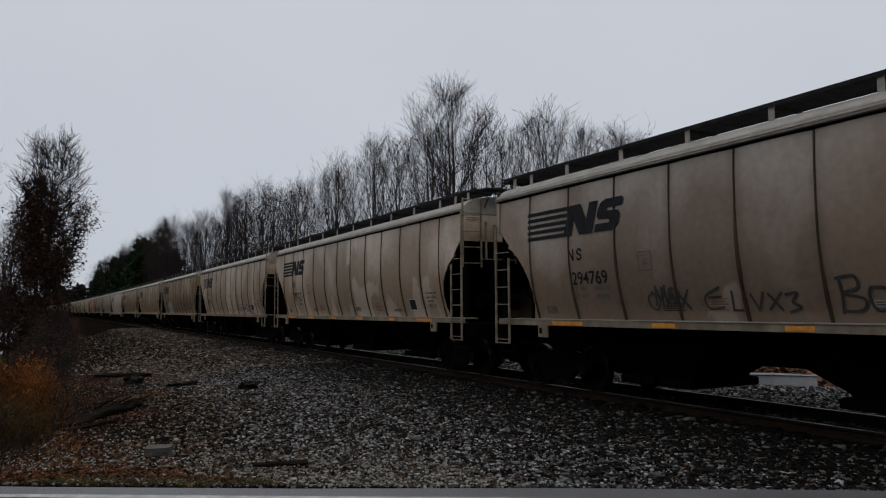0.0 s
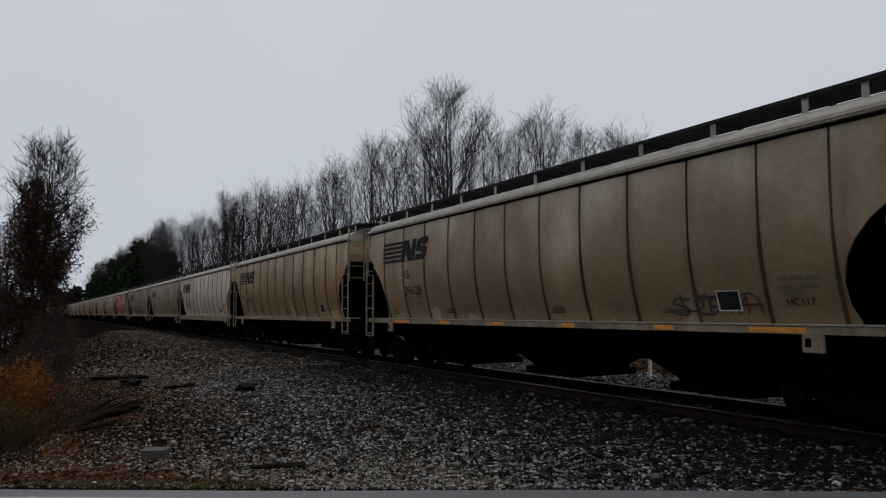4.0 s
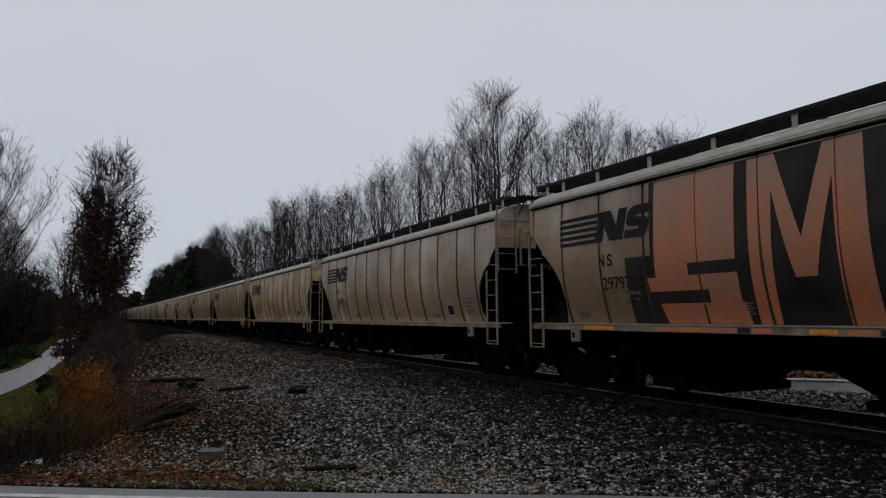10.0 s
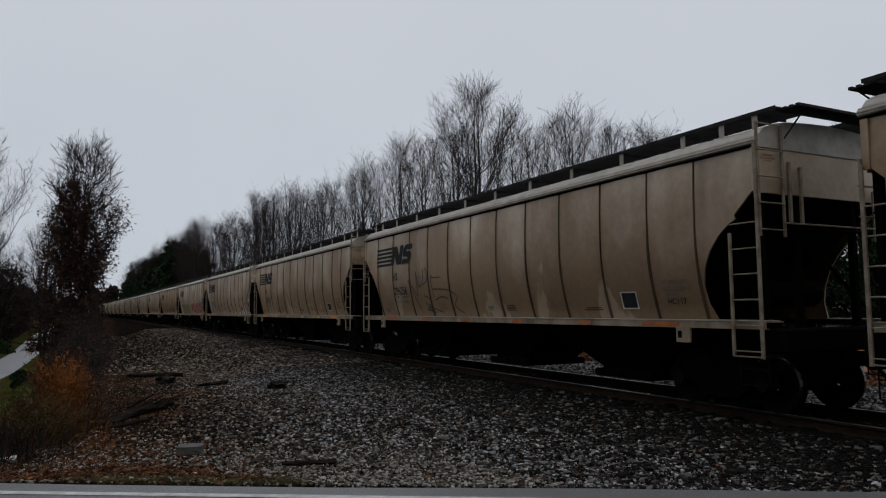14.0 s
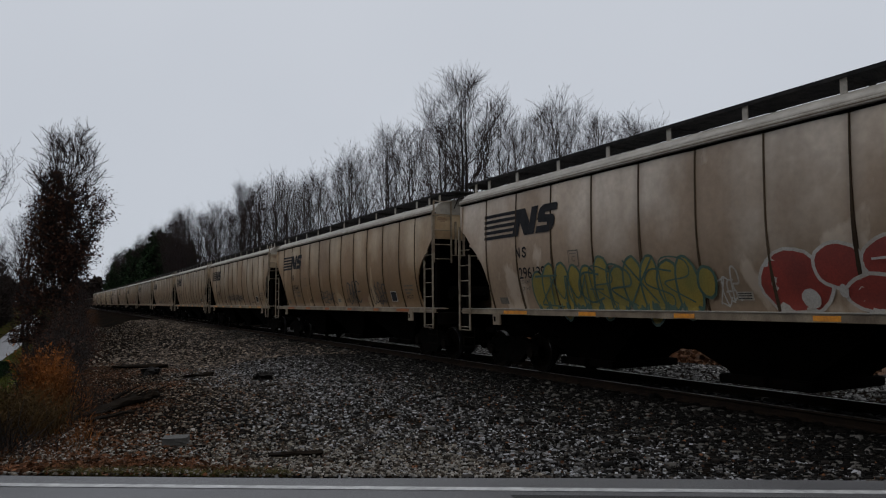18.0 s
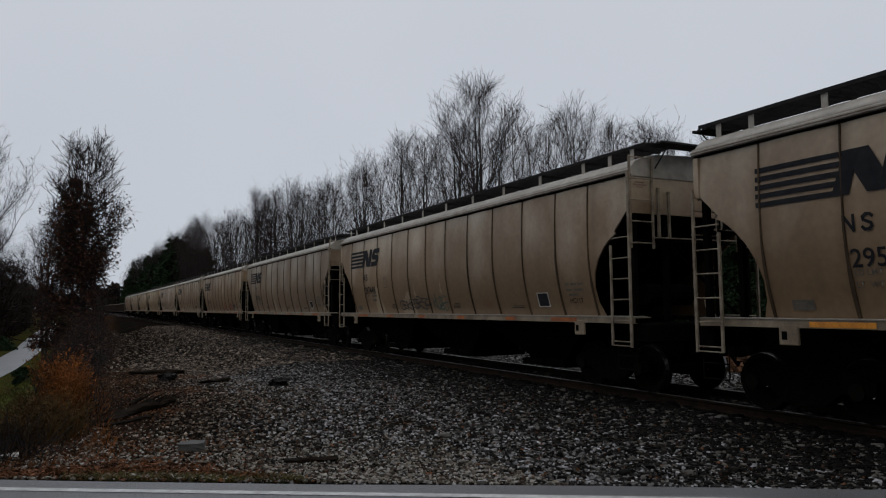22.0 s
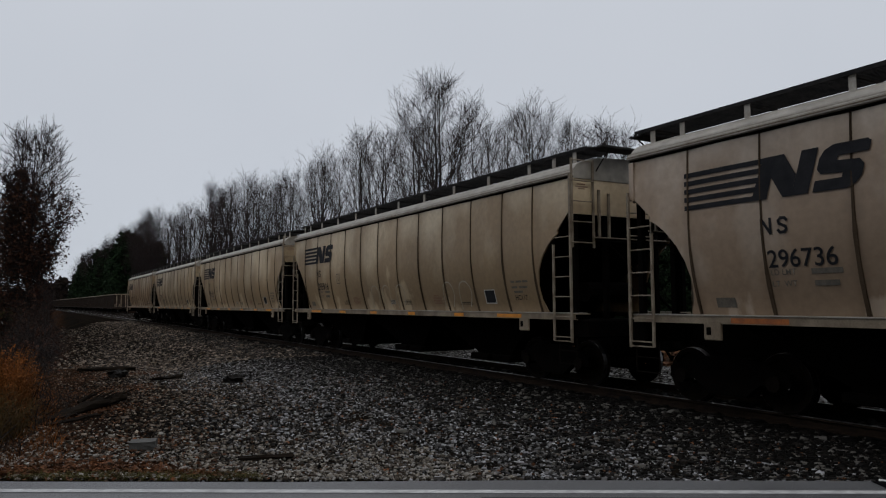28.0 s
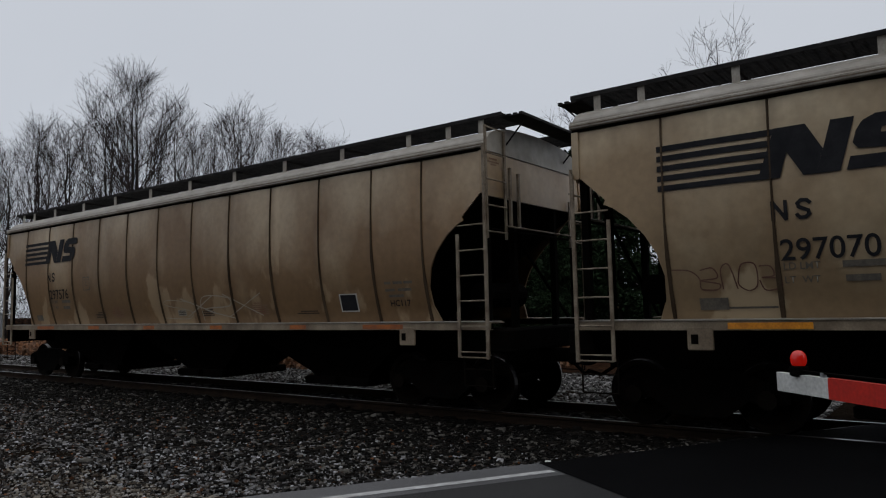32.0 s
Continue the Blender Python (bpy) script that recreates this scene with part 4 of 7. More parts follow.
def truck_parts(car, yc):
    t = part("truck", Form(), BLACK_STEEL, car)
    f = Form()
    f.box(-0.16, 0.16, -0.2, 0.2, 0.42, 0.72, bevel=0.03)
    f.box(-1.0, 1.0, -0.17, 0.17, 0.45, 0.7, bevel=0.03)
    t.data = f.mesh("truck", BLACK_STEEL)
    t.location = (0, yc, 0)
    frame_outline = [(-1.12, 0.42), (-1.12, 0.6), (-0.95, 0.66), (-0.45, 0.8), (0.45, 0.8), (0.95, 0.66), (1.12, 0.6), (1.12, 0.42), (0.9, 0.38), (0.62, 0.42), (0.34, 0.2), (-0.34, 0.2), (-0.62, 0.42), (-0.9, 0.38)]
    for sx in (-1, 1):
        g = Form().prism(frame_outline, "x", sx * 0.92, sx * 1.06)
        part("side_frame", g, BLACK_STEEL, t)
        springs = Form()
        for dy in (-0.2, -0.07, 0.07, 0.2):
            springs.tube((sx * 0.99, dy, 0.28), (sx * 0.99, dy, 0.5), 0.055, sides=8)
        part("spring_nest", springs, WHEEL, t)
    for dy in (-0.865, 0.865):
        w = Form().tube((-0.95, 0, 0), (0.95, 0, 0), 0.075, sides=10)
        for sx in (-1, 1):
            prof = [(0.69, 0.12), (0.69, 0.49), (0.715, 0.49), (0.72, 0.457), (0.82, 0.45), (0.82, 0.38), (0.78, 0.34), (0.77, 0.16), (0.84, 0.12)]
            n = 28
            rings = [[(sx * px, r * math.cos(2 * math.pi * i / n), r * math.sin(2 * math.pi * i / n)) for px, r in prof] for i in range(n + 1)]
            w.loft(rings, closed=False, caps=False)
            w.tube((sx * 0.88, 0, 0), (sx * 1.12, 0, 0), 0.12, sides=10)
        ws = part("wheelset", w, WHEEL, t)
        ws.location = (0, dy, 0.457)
        ws.data.shade_flat()
        for sx in (-1, 1):
            n = 28
            rim = Form().loft([[(sx * px, r * math.cos(2 * math.pi * i / n), r * math.sin(2 * math.pi * i / n)) for px, r in ((0.735, 0.4595), (0.815, 0.4535), (0.824, 0.445))] for i in range(n + 1)], closed=False, caps=False)
            tread = part("wheel_tread", rim, TREAD, t, "bright worn wheel tread")
            tread.location = (0, dy, 0.457)
    return t


def build_car():
    """One three-bay covered hopper, origin on the rails at its centre, its rear towards +y."""
    car = new("hopper_car")
    paint = PAINT["beige"]
    for side in (-1, 1):
        part("side_sheet", side_sheet(side), paint, car)
    seam_rng = random.Random(4)
    for y in SEAMS:
        f = Form()
        zs = [float(z) for z in np.linspace(1.49, 4.12, 18)]
        low = seam_rng.uniform(2.6, 3.4)
        wide = [0.010 + (0.016 * min(1.0, max(0.0, (low - z) / 0.8)) * (0.7 + 0.6 * seam_rng.random())) for z in zs]
        f.loft([[(-(half_width(z) + 0.002), y + w + 0.004, z) for z, w in zip(zs, wide)], [(-(half_width(z) + 0.019), y + w, z) for z, w in zip(zs, wide)], [(-(half_width(z) + 0.019), y - w, z) for z, w in zip(zs, wide)], [(-(half_width(z) + 0.002), y - w - 0.004, z) for z, w in zip(zs, wide)]], closed=False, caps=False)
        part("weld_seam", f, SEAM, car)
    # roof
    f = Form()
    xs = [-1.63, -1.58, -1.5, -1.38, -1.2, -0.9, -0.45, 0, 0.45, 0.9, 1.2, 1.38, 1.5, 1.58, 1.63]
    rings = []
    for y in (HALF, -HALF):
        rings.append([(x, y, roof_z(x)) for x in xs] + [(x, y, 4.12) for x in (1.6, -1.6)])
    f.loft(rings)
    part("roof", f, ROOF, car, "pale grey rain-washed roof")
    for side in (-1, 1):
        g = Form().prism([(side * 1.60, 4.165), (side * 1.67, 4.165), (side * 1.685, 4.18), (side * 1.685, 4.235), (side * 1.655, 4.25), (side * 1.655, 4.275), (side * 1.60, 4.275)], "y", -HALF - 0.02, HALF + 0.02)
        part("eave", g, EAVE, car, "pale dusty eave rail")
        if side > 0:
            continue
        # thin brown strip drawn as the gap between the two eave lines
        x0, x1 = sorted((side * 1.684, side * 1.688))
        part("eave_groove", Form().box(x0, x1, -HALF - 0.01, HALF + 0.01, 4.196, 4.214), RUSTY, car, "thin dark strip drawn as a groove along the eave rail")
        # black strip paints in the shadow line below the eave rail
        x0, x1 = sorted((side * 1.60, side * 1.632))
        part("eave_joint", Form().box(x0, x1, -HALF, HALF, 4.125, 4.163), BLACK_STEEL, car, "black strip drawn for the shadow line under the eave")
    g = Form().box(-0.36, 0.36, -7.6, 7.6, 4.5, 4.64, bevel=0.04)
    part("hatch_trough", g, paint, car)
    for y in (-5.7, -1.9, 1.9, 5.7):
        g = Form().box(-0.42, 0.42, y - 1.82, y + 1.82, 4.642, 4.67, bevel=0.01)
        for dy in (-1.2, 0, 1.2):
            g.box(-0.5, 0.5, y + dy - 0.03, y + dy + 0.03, 4.67, 4.695)
        part("hatch_cover", g, paint, car)
    # running boards with brackets
    for side in (-1, 1):
        g = Form()
        for i in range(15):
            x = side * (0.58 + 0.054 * i)
            g.box(x - 0.008, x + 0.008, -8.5, 8.5, 4.715, 4.745)
        for i in range(130):
            y = -8.45 + 16.9 * i / 129
            g.box(min(side * 0.57, side * 1.35), max(side * 0.57, side * 1.35), y - 0.007, y + 0.007, 4.725, 4.736)
        g.box(min(side * 1.342, side * 1.362), max(side * 1.342, side * 1.362), -8.5, 8.5, 4.69, 4.752)
        for y in (8.1, 6.2, 4.6, 3.0, 1.4, -0.2, -1.8, -3.4, -5.0, -6.6, -8.1):
            g.box(min(side * 0.6, side * 1.314), max(side * 0.6, side * 1.314), y - 0.02, y + 0.02, 4.67, 4.714)
        part("running_board", g, GRATE, car)
        for y in (8.1, 7.45, 6.2, 4.6, 3.0, 1.4, -0.2, -1.8, -3.4, -5.0, -6.6, -7.45, -8.1):
            g = Form()
            x0, x1 = sorted((side * 1.315, side * 1.33))
            g.box(x0, x1, y - 0.05, y + 0.05, 4.40, 4.715)
            part("bracket", g, EAVE, car)
    for e in (-1, 1):
        g = Form().box(-1.2, 1.2, min(e * 8.4, e * 8.79), max(e * 8.4, e * 8.79), 4.700, 4.714)
        deck = part("end_platform", g, GRATE, car)
        for i in range(4):
            y = e * (8.43 + 0.11 * i)
            part("slat", Form().box(-1.2, 1.2, y - 0.03, y + 0.03, 4.716, 4.742), GRATE, deck)
        for x in (-1.0, 1.0):
            part("strut", Form().tube((x, e * 8.75, 4.69), (x, e * 8.36, 4.3), 0.014, sides=5), GRATE, deck)
        # end wall, slope sheet and stiffeners
        zs = [3.42, 3.7, 4.0]
        g = Form()
        arc = [(x, roof_z(x) - 0.02) for x in xs]
        g.prism([(-1.6, 3.42)] + arc + [(1.6, 3.42)], "y", e * (HALF - 0.06), e * (HALF - 0.02))
        part("end_sheet", g, paint, car)
        # shade inside the end bay is put into the black of these parts
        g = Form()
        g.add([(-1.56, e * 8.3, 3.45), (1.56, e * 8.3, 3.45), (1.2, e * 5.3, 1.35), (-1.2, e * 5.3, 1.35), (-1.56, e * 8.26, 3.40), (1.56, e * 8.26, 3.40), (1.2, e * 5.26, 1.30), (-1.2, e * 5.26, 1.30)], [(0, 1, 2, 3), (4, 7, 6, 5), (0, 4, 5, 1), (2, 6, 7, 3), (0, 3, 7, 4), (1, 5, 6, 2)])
        part("slope_sheet", g, BLACK_STEEL, car, "slope sheet coloured black for the shade of the end bay")
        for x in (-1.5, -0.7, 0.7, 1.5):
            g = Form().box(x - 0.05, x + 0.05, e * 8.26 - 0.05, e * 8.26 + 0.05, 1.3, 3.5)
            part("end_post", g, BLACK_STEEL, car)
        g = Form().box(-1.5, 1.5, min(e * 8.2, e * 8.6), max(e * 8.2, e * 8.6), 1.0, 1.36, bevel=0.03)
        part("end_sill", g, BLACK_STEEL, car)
        g = Form().box(-0.11, 0.11, min(e * 8.5, e * 9.02), max(e * 8.5, e * 9.02), 0.78, 1.0, bevel=0.03)
        g.box(-0.19, 0.15, min(e * 8.9, e * 9.1), max(e * 8.9, e * 9.1), 0.74, 1.04, bevel=0.04)
        g.tube((0.5, e * 8.6, 0.8), (0.35, e * 8.95, 0.55), 0.03)
        g.tube((0.35, e * 8.95, 0.55), (0.2, e * 9.1, 0.62), 0.03)
        part("coupler", g, BLACK_STEEL, car)
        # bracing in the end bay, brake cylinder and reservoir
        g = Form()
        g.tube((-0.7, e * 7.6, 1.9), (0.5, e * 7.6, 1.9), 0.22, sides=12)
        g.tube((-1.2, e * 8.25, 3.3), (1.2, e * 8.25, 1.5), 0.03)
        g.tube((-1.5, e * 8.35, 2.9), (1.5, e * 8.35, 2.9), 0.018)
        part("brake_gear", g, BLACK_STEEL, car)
        part("grab_bar", Form().tube((-1.15, e * 8.43, 2.96), (1.15, e * 8.43, 2.96), 0.014, sides=6), LADDER, car)
        for x in (-0.98, -0.72):
            part("grab_post", Form().box(x - 0.025, x + 0.025, e * 8.40 - 0.02, e * 8.40 + 0.02, 2.97, 3.92 if x < -0.8 else 3.86), LADDER, car)
        g = Form()
        for z, x0, x1 in ((4.0, -1.5, -1.28), (3.95, -1.54, -1.22), (3.91, -1.46, -1.3)):
            g.box(x0, x1, e * 8.348 - 0.002, e * 8.348 + 0.002, z, z + 0.022)
        part("end_stencil", g, REDPRINT, car)
        for side in (-1, 1):
            x = side * 1.70
            tall = 4.2 if (e < 0) == (side < 0) else 3.52
            g = Form()
            ya, yb = e * (HALF + 0.0), e * (HALF - 0.52)
            g.box(x - 0.018, x + 0.018, ya - 0.025, ya + 0.025, 0.92, tall)
            ladder = part("side_ladder", g, LADDER, car)
            short = Form().box(x - 0.018, x + 0.018, yb - 0.022, yb + 0.022, 0.94, 2.84)
            rungs = [Form().tube((x, ya, z), (x, yb, z), 0.012, sides=6) for z in (0.94, 1.02, 1.41, 1.8, 2.19, 2.58, 2.97)]
            if side < 0:
                part("stile", short, LADDER, ladder)
                for r in rungs:
                    part("rung", r, LADDER, ladder)
            g = Form()
            for yy in (ya, yb):
                g.tube((x - side * 0.12, yy, 1.0), (x - side * 0.12, yy, 0.5), 0.012, sides=6)
            for z in (0.5, 0.75):
                g.tube((x - side * 0.12, ya, z), (x - side * 0.12, yb, z), 0.012, sides=6)
            part("sill_step", g, WHEEL, car, "dark hanging sill step")
            g = Form()
            ex = side * 1.12
            for xx in (x - side * 0.03, ex):
                g.box(xx - 0.022, xx + 0.022, e * (HALF + 0.01), e * (HALF + 0.01) + e * 0.03, 2.75, tall + 0.3 if tall > 4 else 3.6)
            for i in range(5 if tall > 4 else 2):
                z = 2.85 + 0.405 * i
                g.tube((x, e * (HALF + 0.05), z), (ex, e * (HALF + 0.05), z), 0.012, sides=6)
            part("end_ladder", g, LADDER, car)
            # corner gusset plate
            g = Form().prism([(HALF - 0.10, 3.45), (HALF + 0.0, 3.45), (HALF + 0.0, 4.12), (HALF - 0.10, 4.12)] if e > 0 else [(-HALF, 3.45), (-HALF + 0.10, 3.45), (-HALF + 0.10, 4.12), (-HALF, 4.12)], "x", side * 1.63, side * 1.662)
            part("corner_plate", g, paint, car)
    # side sills with reflectors and jacking plates
    for side in (-1, 1):
        g = Form().prism([(side * 1.22, 1.472), (side * 1.625, 1.472), (side * 1.625, 1.352), (side * 1.54, 1.352), (side * 1.54, 1.362), (side * 1.60, 1.362), (side * 1.60, 1.452), (side * 1.22, 1.452)], "y", -HALF, HALF)
        part("side_sill", g, OFFWHITE, car, "dusty pale side sill")
        x0, x1 = sorted((side * 1.30, side * 1.642))
        # paler strip draws the bright ledge line above the sill
        if side < 0:
            part("sill_flange", Form().box(x0, x1, -HALF, HALF, 1.474, 1.488), EAVE, car, "pale top flange drawn for the bright ledge line of the sill")
        for e in (-1, 1):
            x0, x1 = sorted((side * 1.58, side * 1.63))
            g = Form().box(x0, x1, e * 6.73 - 0.16, e * 6.73 + 0.16, 1.10, 1.40, bevel=0.012)
            plate = part("jacking_plate", g, OFFWHITE, car)
            x0, x1 = sorted((side * 1.629, side * 1.634))
            part("jack_hole", Form().box(x0, x1, e * 6.73 + 0.02, e * 6.73 + 0.11, 1.18, 1.30, bevel=0.002), BLACK_STEEL, plate)
    for y, w in ((5.92, 0.47), (3.38, 0.26), (0.9, 0.22), (-1.6, 0.2), (-4.1, 0.22), (-6.2, 0.45)):
        g = Form().box(-1.632, -1.626, y - w, y + w, 1.368, 1.444)
        part("reflector", g, REFLECT, car, "amber reflector strip")
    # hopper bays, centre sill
    # their black stands in for the shade beneath the car
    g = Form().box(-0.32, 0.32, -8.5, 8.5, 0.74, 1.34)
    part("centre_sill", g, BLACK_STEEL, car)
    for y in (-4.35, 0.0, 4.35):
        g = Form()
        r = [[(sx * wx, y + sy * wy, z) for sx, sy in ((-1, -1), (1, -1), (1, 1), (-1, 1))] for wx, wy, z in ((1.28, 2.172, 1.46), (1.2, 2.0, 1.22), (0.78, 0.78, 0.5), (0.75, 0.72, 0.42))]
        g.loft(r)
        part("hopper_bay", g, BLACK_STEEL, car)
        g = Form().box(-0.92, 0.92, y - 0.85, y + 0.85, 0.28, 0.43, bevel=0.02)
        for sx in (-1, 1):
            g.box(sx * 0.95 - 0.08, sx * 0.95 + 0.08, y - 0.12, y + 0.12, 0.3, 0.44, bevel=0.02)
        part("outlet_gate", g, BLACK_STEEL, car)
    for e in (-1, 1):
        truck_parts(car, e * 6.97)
    # plates and small stencils
    emblem(car)
    g = Form()
    for line in ([(5.80, 2.65), (5.80, 2.86)], [(5.80, 2.86), (5.66, 2.65)], [(5.66, 2.65), (5.66, 2.86)], [(5.40, 2.82), (5.43, 2.85), (5.49, 2.855), (5.53, 2.82), (5.52, 2.78), (5.42, 2.73), (5.41, 2.69), (5.45, 2.655), (5.51, 2.655), (5.54, 2.69)]):
        ribbon(line, 0.042, 0.008, g)
    part("owner_mark", g, LOGO, car)
    g = Form()
    for z, spans in ((2.06, ((0.62, 1.05),)), (1.90, ((0.64, 0.98),))):
        for a, b in spans:
            patch(g, 5.74 - a, 5.74 - b, z, z + 0.075, 0.008)
    part("weight_stencil", g, FAINT, car)
    part("load_stencil", lettering("LD LMT", 5.74, 2.06, 0.085, 1.0), FAINT, car).data.materials[0] = FAINT
    part("tare_stencil", lettering("LT  WT", 5.74, 1.90, 0.085, 1.0), FAINT, car).data.materials[0] = FAINT
    g = Form()
    for z, spans in ((2.12, ((0, 0.2), (0.27, 0.55), (0.6, 0.85))), (2.0, ((0, 0.3), (0.4, 0.8))), (1.9, ((0.1, 0.55),))):
        for a, b in spans:
            patch(g, -6.22 - a * 0.72, -6.22 - b * 0.72, z, z + 0.045, 0.008)
    part("service_stencil", g, FAINT, car)
    me = lettering("HC117", -6.29, 1.75, 0.105, 1.05)
    part("class_stencil", me, LOGO, car)
    for y0, y1, rows in ((3.51, 3.05, 4), (-0.92, -1.36, 4), (-3.93, -4.51, 2)):
        g = Form()
        for i in range(rows):
            patch(g, y0 - (0.1 if i == rows - 1 else 0), y1 + 0.03 * (i % 2), 1.65 + 0.038 * i, 1.668 + 0.038 * i, 0.008)
        part("notice_stencil", g, STENCIL, car)
    for y0, y1 in ((2.69, 2.16), (-2.64, -3.13)):
        g = Form()
        for i in range(6):
            patch(g, y0 - (0.06 if i == 5 else 0), y1 + 0.05 * (i % 2) + (0.14 if i == 5 else 0), 1.66 + 0.042 * i, 1.68 + 0.042 * i, 0.008)
        part("warning_stencil", g, REDPRINT, car)
    g = Form()
    for a, b, c, d in ((-0.16, 0.16, 0.15, 0.17), (-0.16, 0.16, -0.17, -0.15), (-0.16, -0.14, -0.15, 0.15), (0.14, 0.16, -0.15, 0.15), (-0.10, 0.10, 0.09, 0.105)):
        patch(g, 3.75 + a, 3.75 + b, 2.52 + c, 2.52 + d, 0.008)
    mark = part("plate_mark", g, FAINT, car)
    part("plate_letter", lettering("C", 3.80, 2.46, 0.11, 1.0), FAINT, mark).data.materials[0] = FAINT
    g = Form()
    patch(g, -5.13, -5.53, 1.69, 1.97, 0.009)
    board = part("routing_board", g, LOGO, car)
    g = Form()
    for a, b, c, d in ((-5.11, -5.55, 1.97, 1.99), (-5.11, -5.55, 1.67, 1.69), (-5.11, -5.14, 1.69, 1.97), (-5.52, -5.55, 1.69, 1.97)):
        patch(g, a, b, c, d, 0.011)
    part("border", g, WHITE, board)
    g = Form()
    patch(g, -0.05, -0.36, 1.655, 1.79, 0.009)
    tag = part("tag_plate", g, TAGPLATE, car)
    g = Form()
    for z in (1.68, 1.72, 1.755):
        patch(g, -0.08, -0.33, z, z + 0.012, 0.0115)
    part("tag_lines", g, LOGO, tag)
    g = Form()
    patch(g, 6.75, 6.4, 1.6, 1.75, 0.009)
    part("builder_plate", g, FAINT, car)
    return car


CARS = [
    ("294769", "grey"), ("297322", "light"), ("296313", "light"), ("297540", "dark"), ("296128", "beige"), ("296249", "tan"), ("298075", "white"),
    ("297479", "grey"), ("296684", "drab"), ("297972", "beige"), ("296762", "light"), ("297145", "buff"), ("297600", "tan"), ("296256", "beige"),
    ("297318", "beige"), ("297191", "light"), ("296139", "light"), ("297441", "tan"), ("296238", "beige"), ("295573", "beige"), ("297448", "beige"),
    ("294764", "drab"), ("296196", "beige"), ("296415", "beige"), ("296736", "light"), ("295916", "buff"), ("296319", "buff"), ("297070", "buff"), ("297576", "tan"),
]
TONE = {"dark": "dark dirty tan", "drab": "drab grime-covered grey", "buff": "pale buff", "grey": "weathered grey", "beige": "weathered beige", "tan": "dirty brownish tan", "light": "faded pale grey", "white": "fairly clean off-white"}
PAINTED = ("side_sheet", "hatch_trough", "hatch_cover", "end_sheet", "corner_plate")

first_car = build_car()
TRAIN = [first_car]
for k in range(1, len(CARS)):
    TRAIN.append(copy_thing(first_car, Matrix()))
for k, (car, (number, tone)) in enumerate(zip(TRAIN, CARS)):
    tagged(car, f"{TONE[tone]} three-bay covered hopper rolling on the main track", "freight car", "train of hopper cars")
    for ch in car.children:
        if ch.name.split(".")[0] in PAINTED:
            ch.material_slots[0].link = "OBJECT"
            ch.material_slots[0].material = PAINT[tone]
    for ch in car.children:
        if ch.name.split(".")[0] == "reflector" and k in (2, 5, 7, 10, 11, 12, 13, 15, 17, 20, 21, 22, 23, 24, 28):
            ch.material_slots[0].link = "OBJECT"
            ch.material_slots[0].material = DULL_REFLECT
    part("car_number", lettering(number, 5.76, 2.17, 0.255, 0.98), LOGO, car)



# ---------------------------------------------------------------- leaf and needle clouds, brush, weeds
def quad_cloud(points, size, seed, upright=0.0, aspect=1.0):
    """Small leaf-like pieces at the given points, turned at random."""
    rng = np.random.default_rng(seed)
    p = np.asarray(points, float)
    n = len(p)
    u = rng.normal(size=(n, 3))
    u[:, 2] *= 1 - upright
    u /= np.linalg.norm(u, axis=1, keepdims=True)
    w = np.cross(u, rng.normal(size=(n, 3)))
    w /= np.linalg.norm(w, axis=1, keepdims=True)
    s = (np.asarray(size) * rng.uniform(0.55, 1.4, n))[:, None]
    u, w = u * s * aspect, w * s
    bend = np.cross(u, w) / np.maximum(s, 1e-6) * 0.35
    v = np.stack([p - u, p - w * 0.8 + bend * 0.5, p + u, p + w * 0.8 + bend * 0.5], 1).reshape(-1, 3)
    return v, np.arange(4 * n).reshape(-1, 4)


def blades(points, height, lean, width, seed):
    """Thin upright stalks: tapering two-piece blades."""
    rng = np.random.default_rng(seed)
    p = np.asarray(points, float)
    n = len(p)
    h = height * rng.uniform(0.45, 1.15, n)
    a = rng.uniform(0, 2 * np.pi, n)
    d = np.stack([np.cos(a), np.sin(a), np.zeros(n)], 1)
    side = np.stack([-np.sin(a + 1), np.cos(a + 1), np.zeros(n)], 1) * (width * rng.uniform(0.6, 1.4, n))[:, None]
    mid = p + d * (lean * h * 0.3)[:, None] + np.array([0, 0, 1.0]) * (h * 0.55)[:, None]
    top = p + d * (lean * h)[:, None] + np.array([0, 0, 1.0]) * h[:, None]
    v = np.stack([p - side, p + side, mid + side * 0.8, mid - side * 0.8, top + side * 0.15, top - side * 0.15], 1).reshape(-1, 3)
    f = np.concatenate([np.arange(n)[:, None] * 6 + np.array([0, 1, 2, 3]), np.arange(n)[:, None] * 6 + np.array([3, 2, 4, 5])])
    return v, f


def tangle(points, length, radius, seed, upright=0.3):
    """Thin crooked stems lying every way through the given points."""
    rng = np.random.default_rng(seed)
    p = np.asarray(points, float)
    n = len(p)
    d = rng.normal(size=(n, 3)) + np.array([0, 0, upright])
    d /= np.linalg.norm(d, axis=1, keepdims=True)
    e = d + rng.normal(0, 0.45, (n, 3))
    e /= np.linalg.norm(e, axis=1, keepdims=True)
    ln = (np.asarray(length) * rng.uniform(0.5, 1.5, n))[:, None]
    r = (np.asarray(radius) * rng.uniform(0.6, 1.5, n))[:, None]
    m = p + d * ln
    return tube_cloud(np.concatenate([np.concatenate([p, m, r, r * 0.8], 1), np.concatenate([m, m + e * ln, r * 0.8, r * 0.4], 1)]), 3)


def stuff(name, data, mat, label, category):
    return tagged(new(name, quick_mesh(name, data[0], data[1], mat)), label, category, kind="stuff")


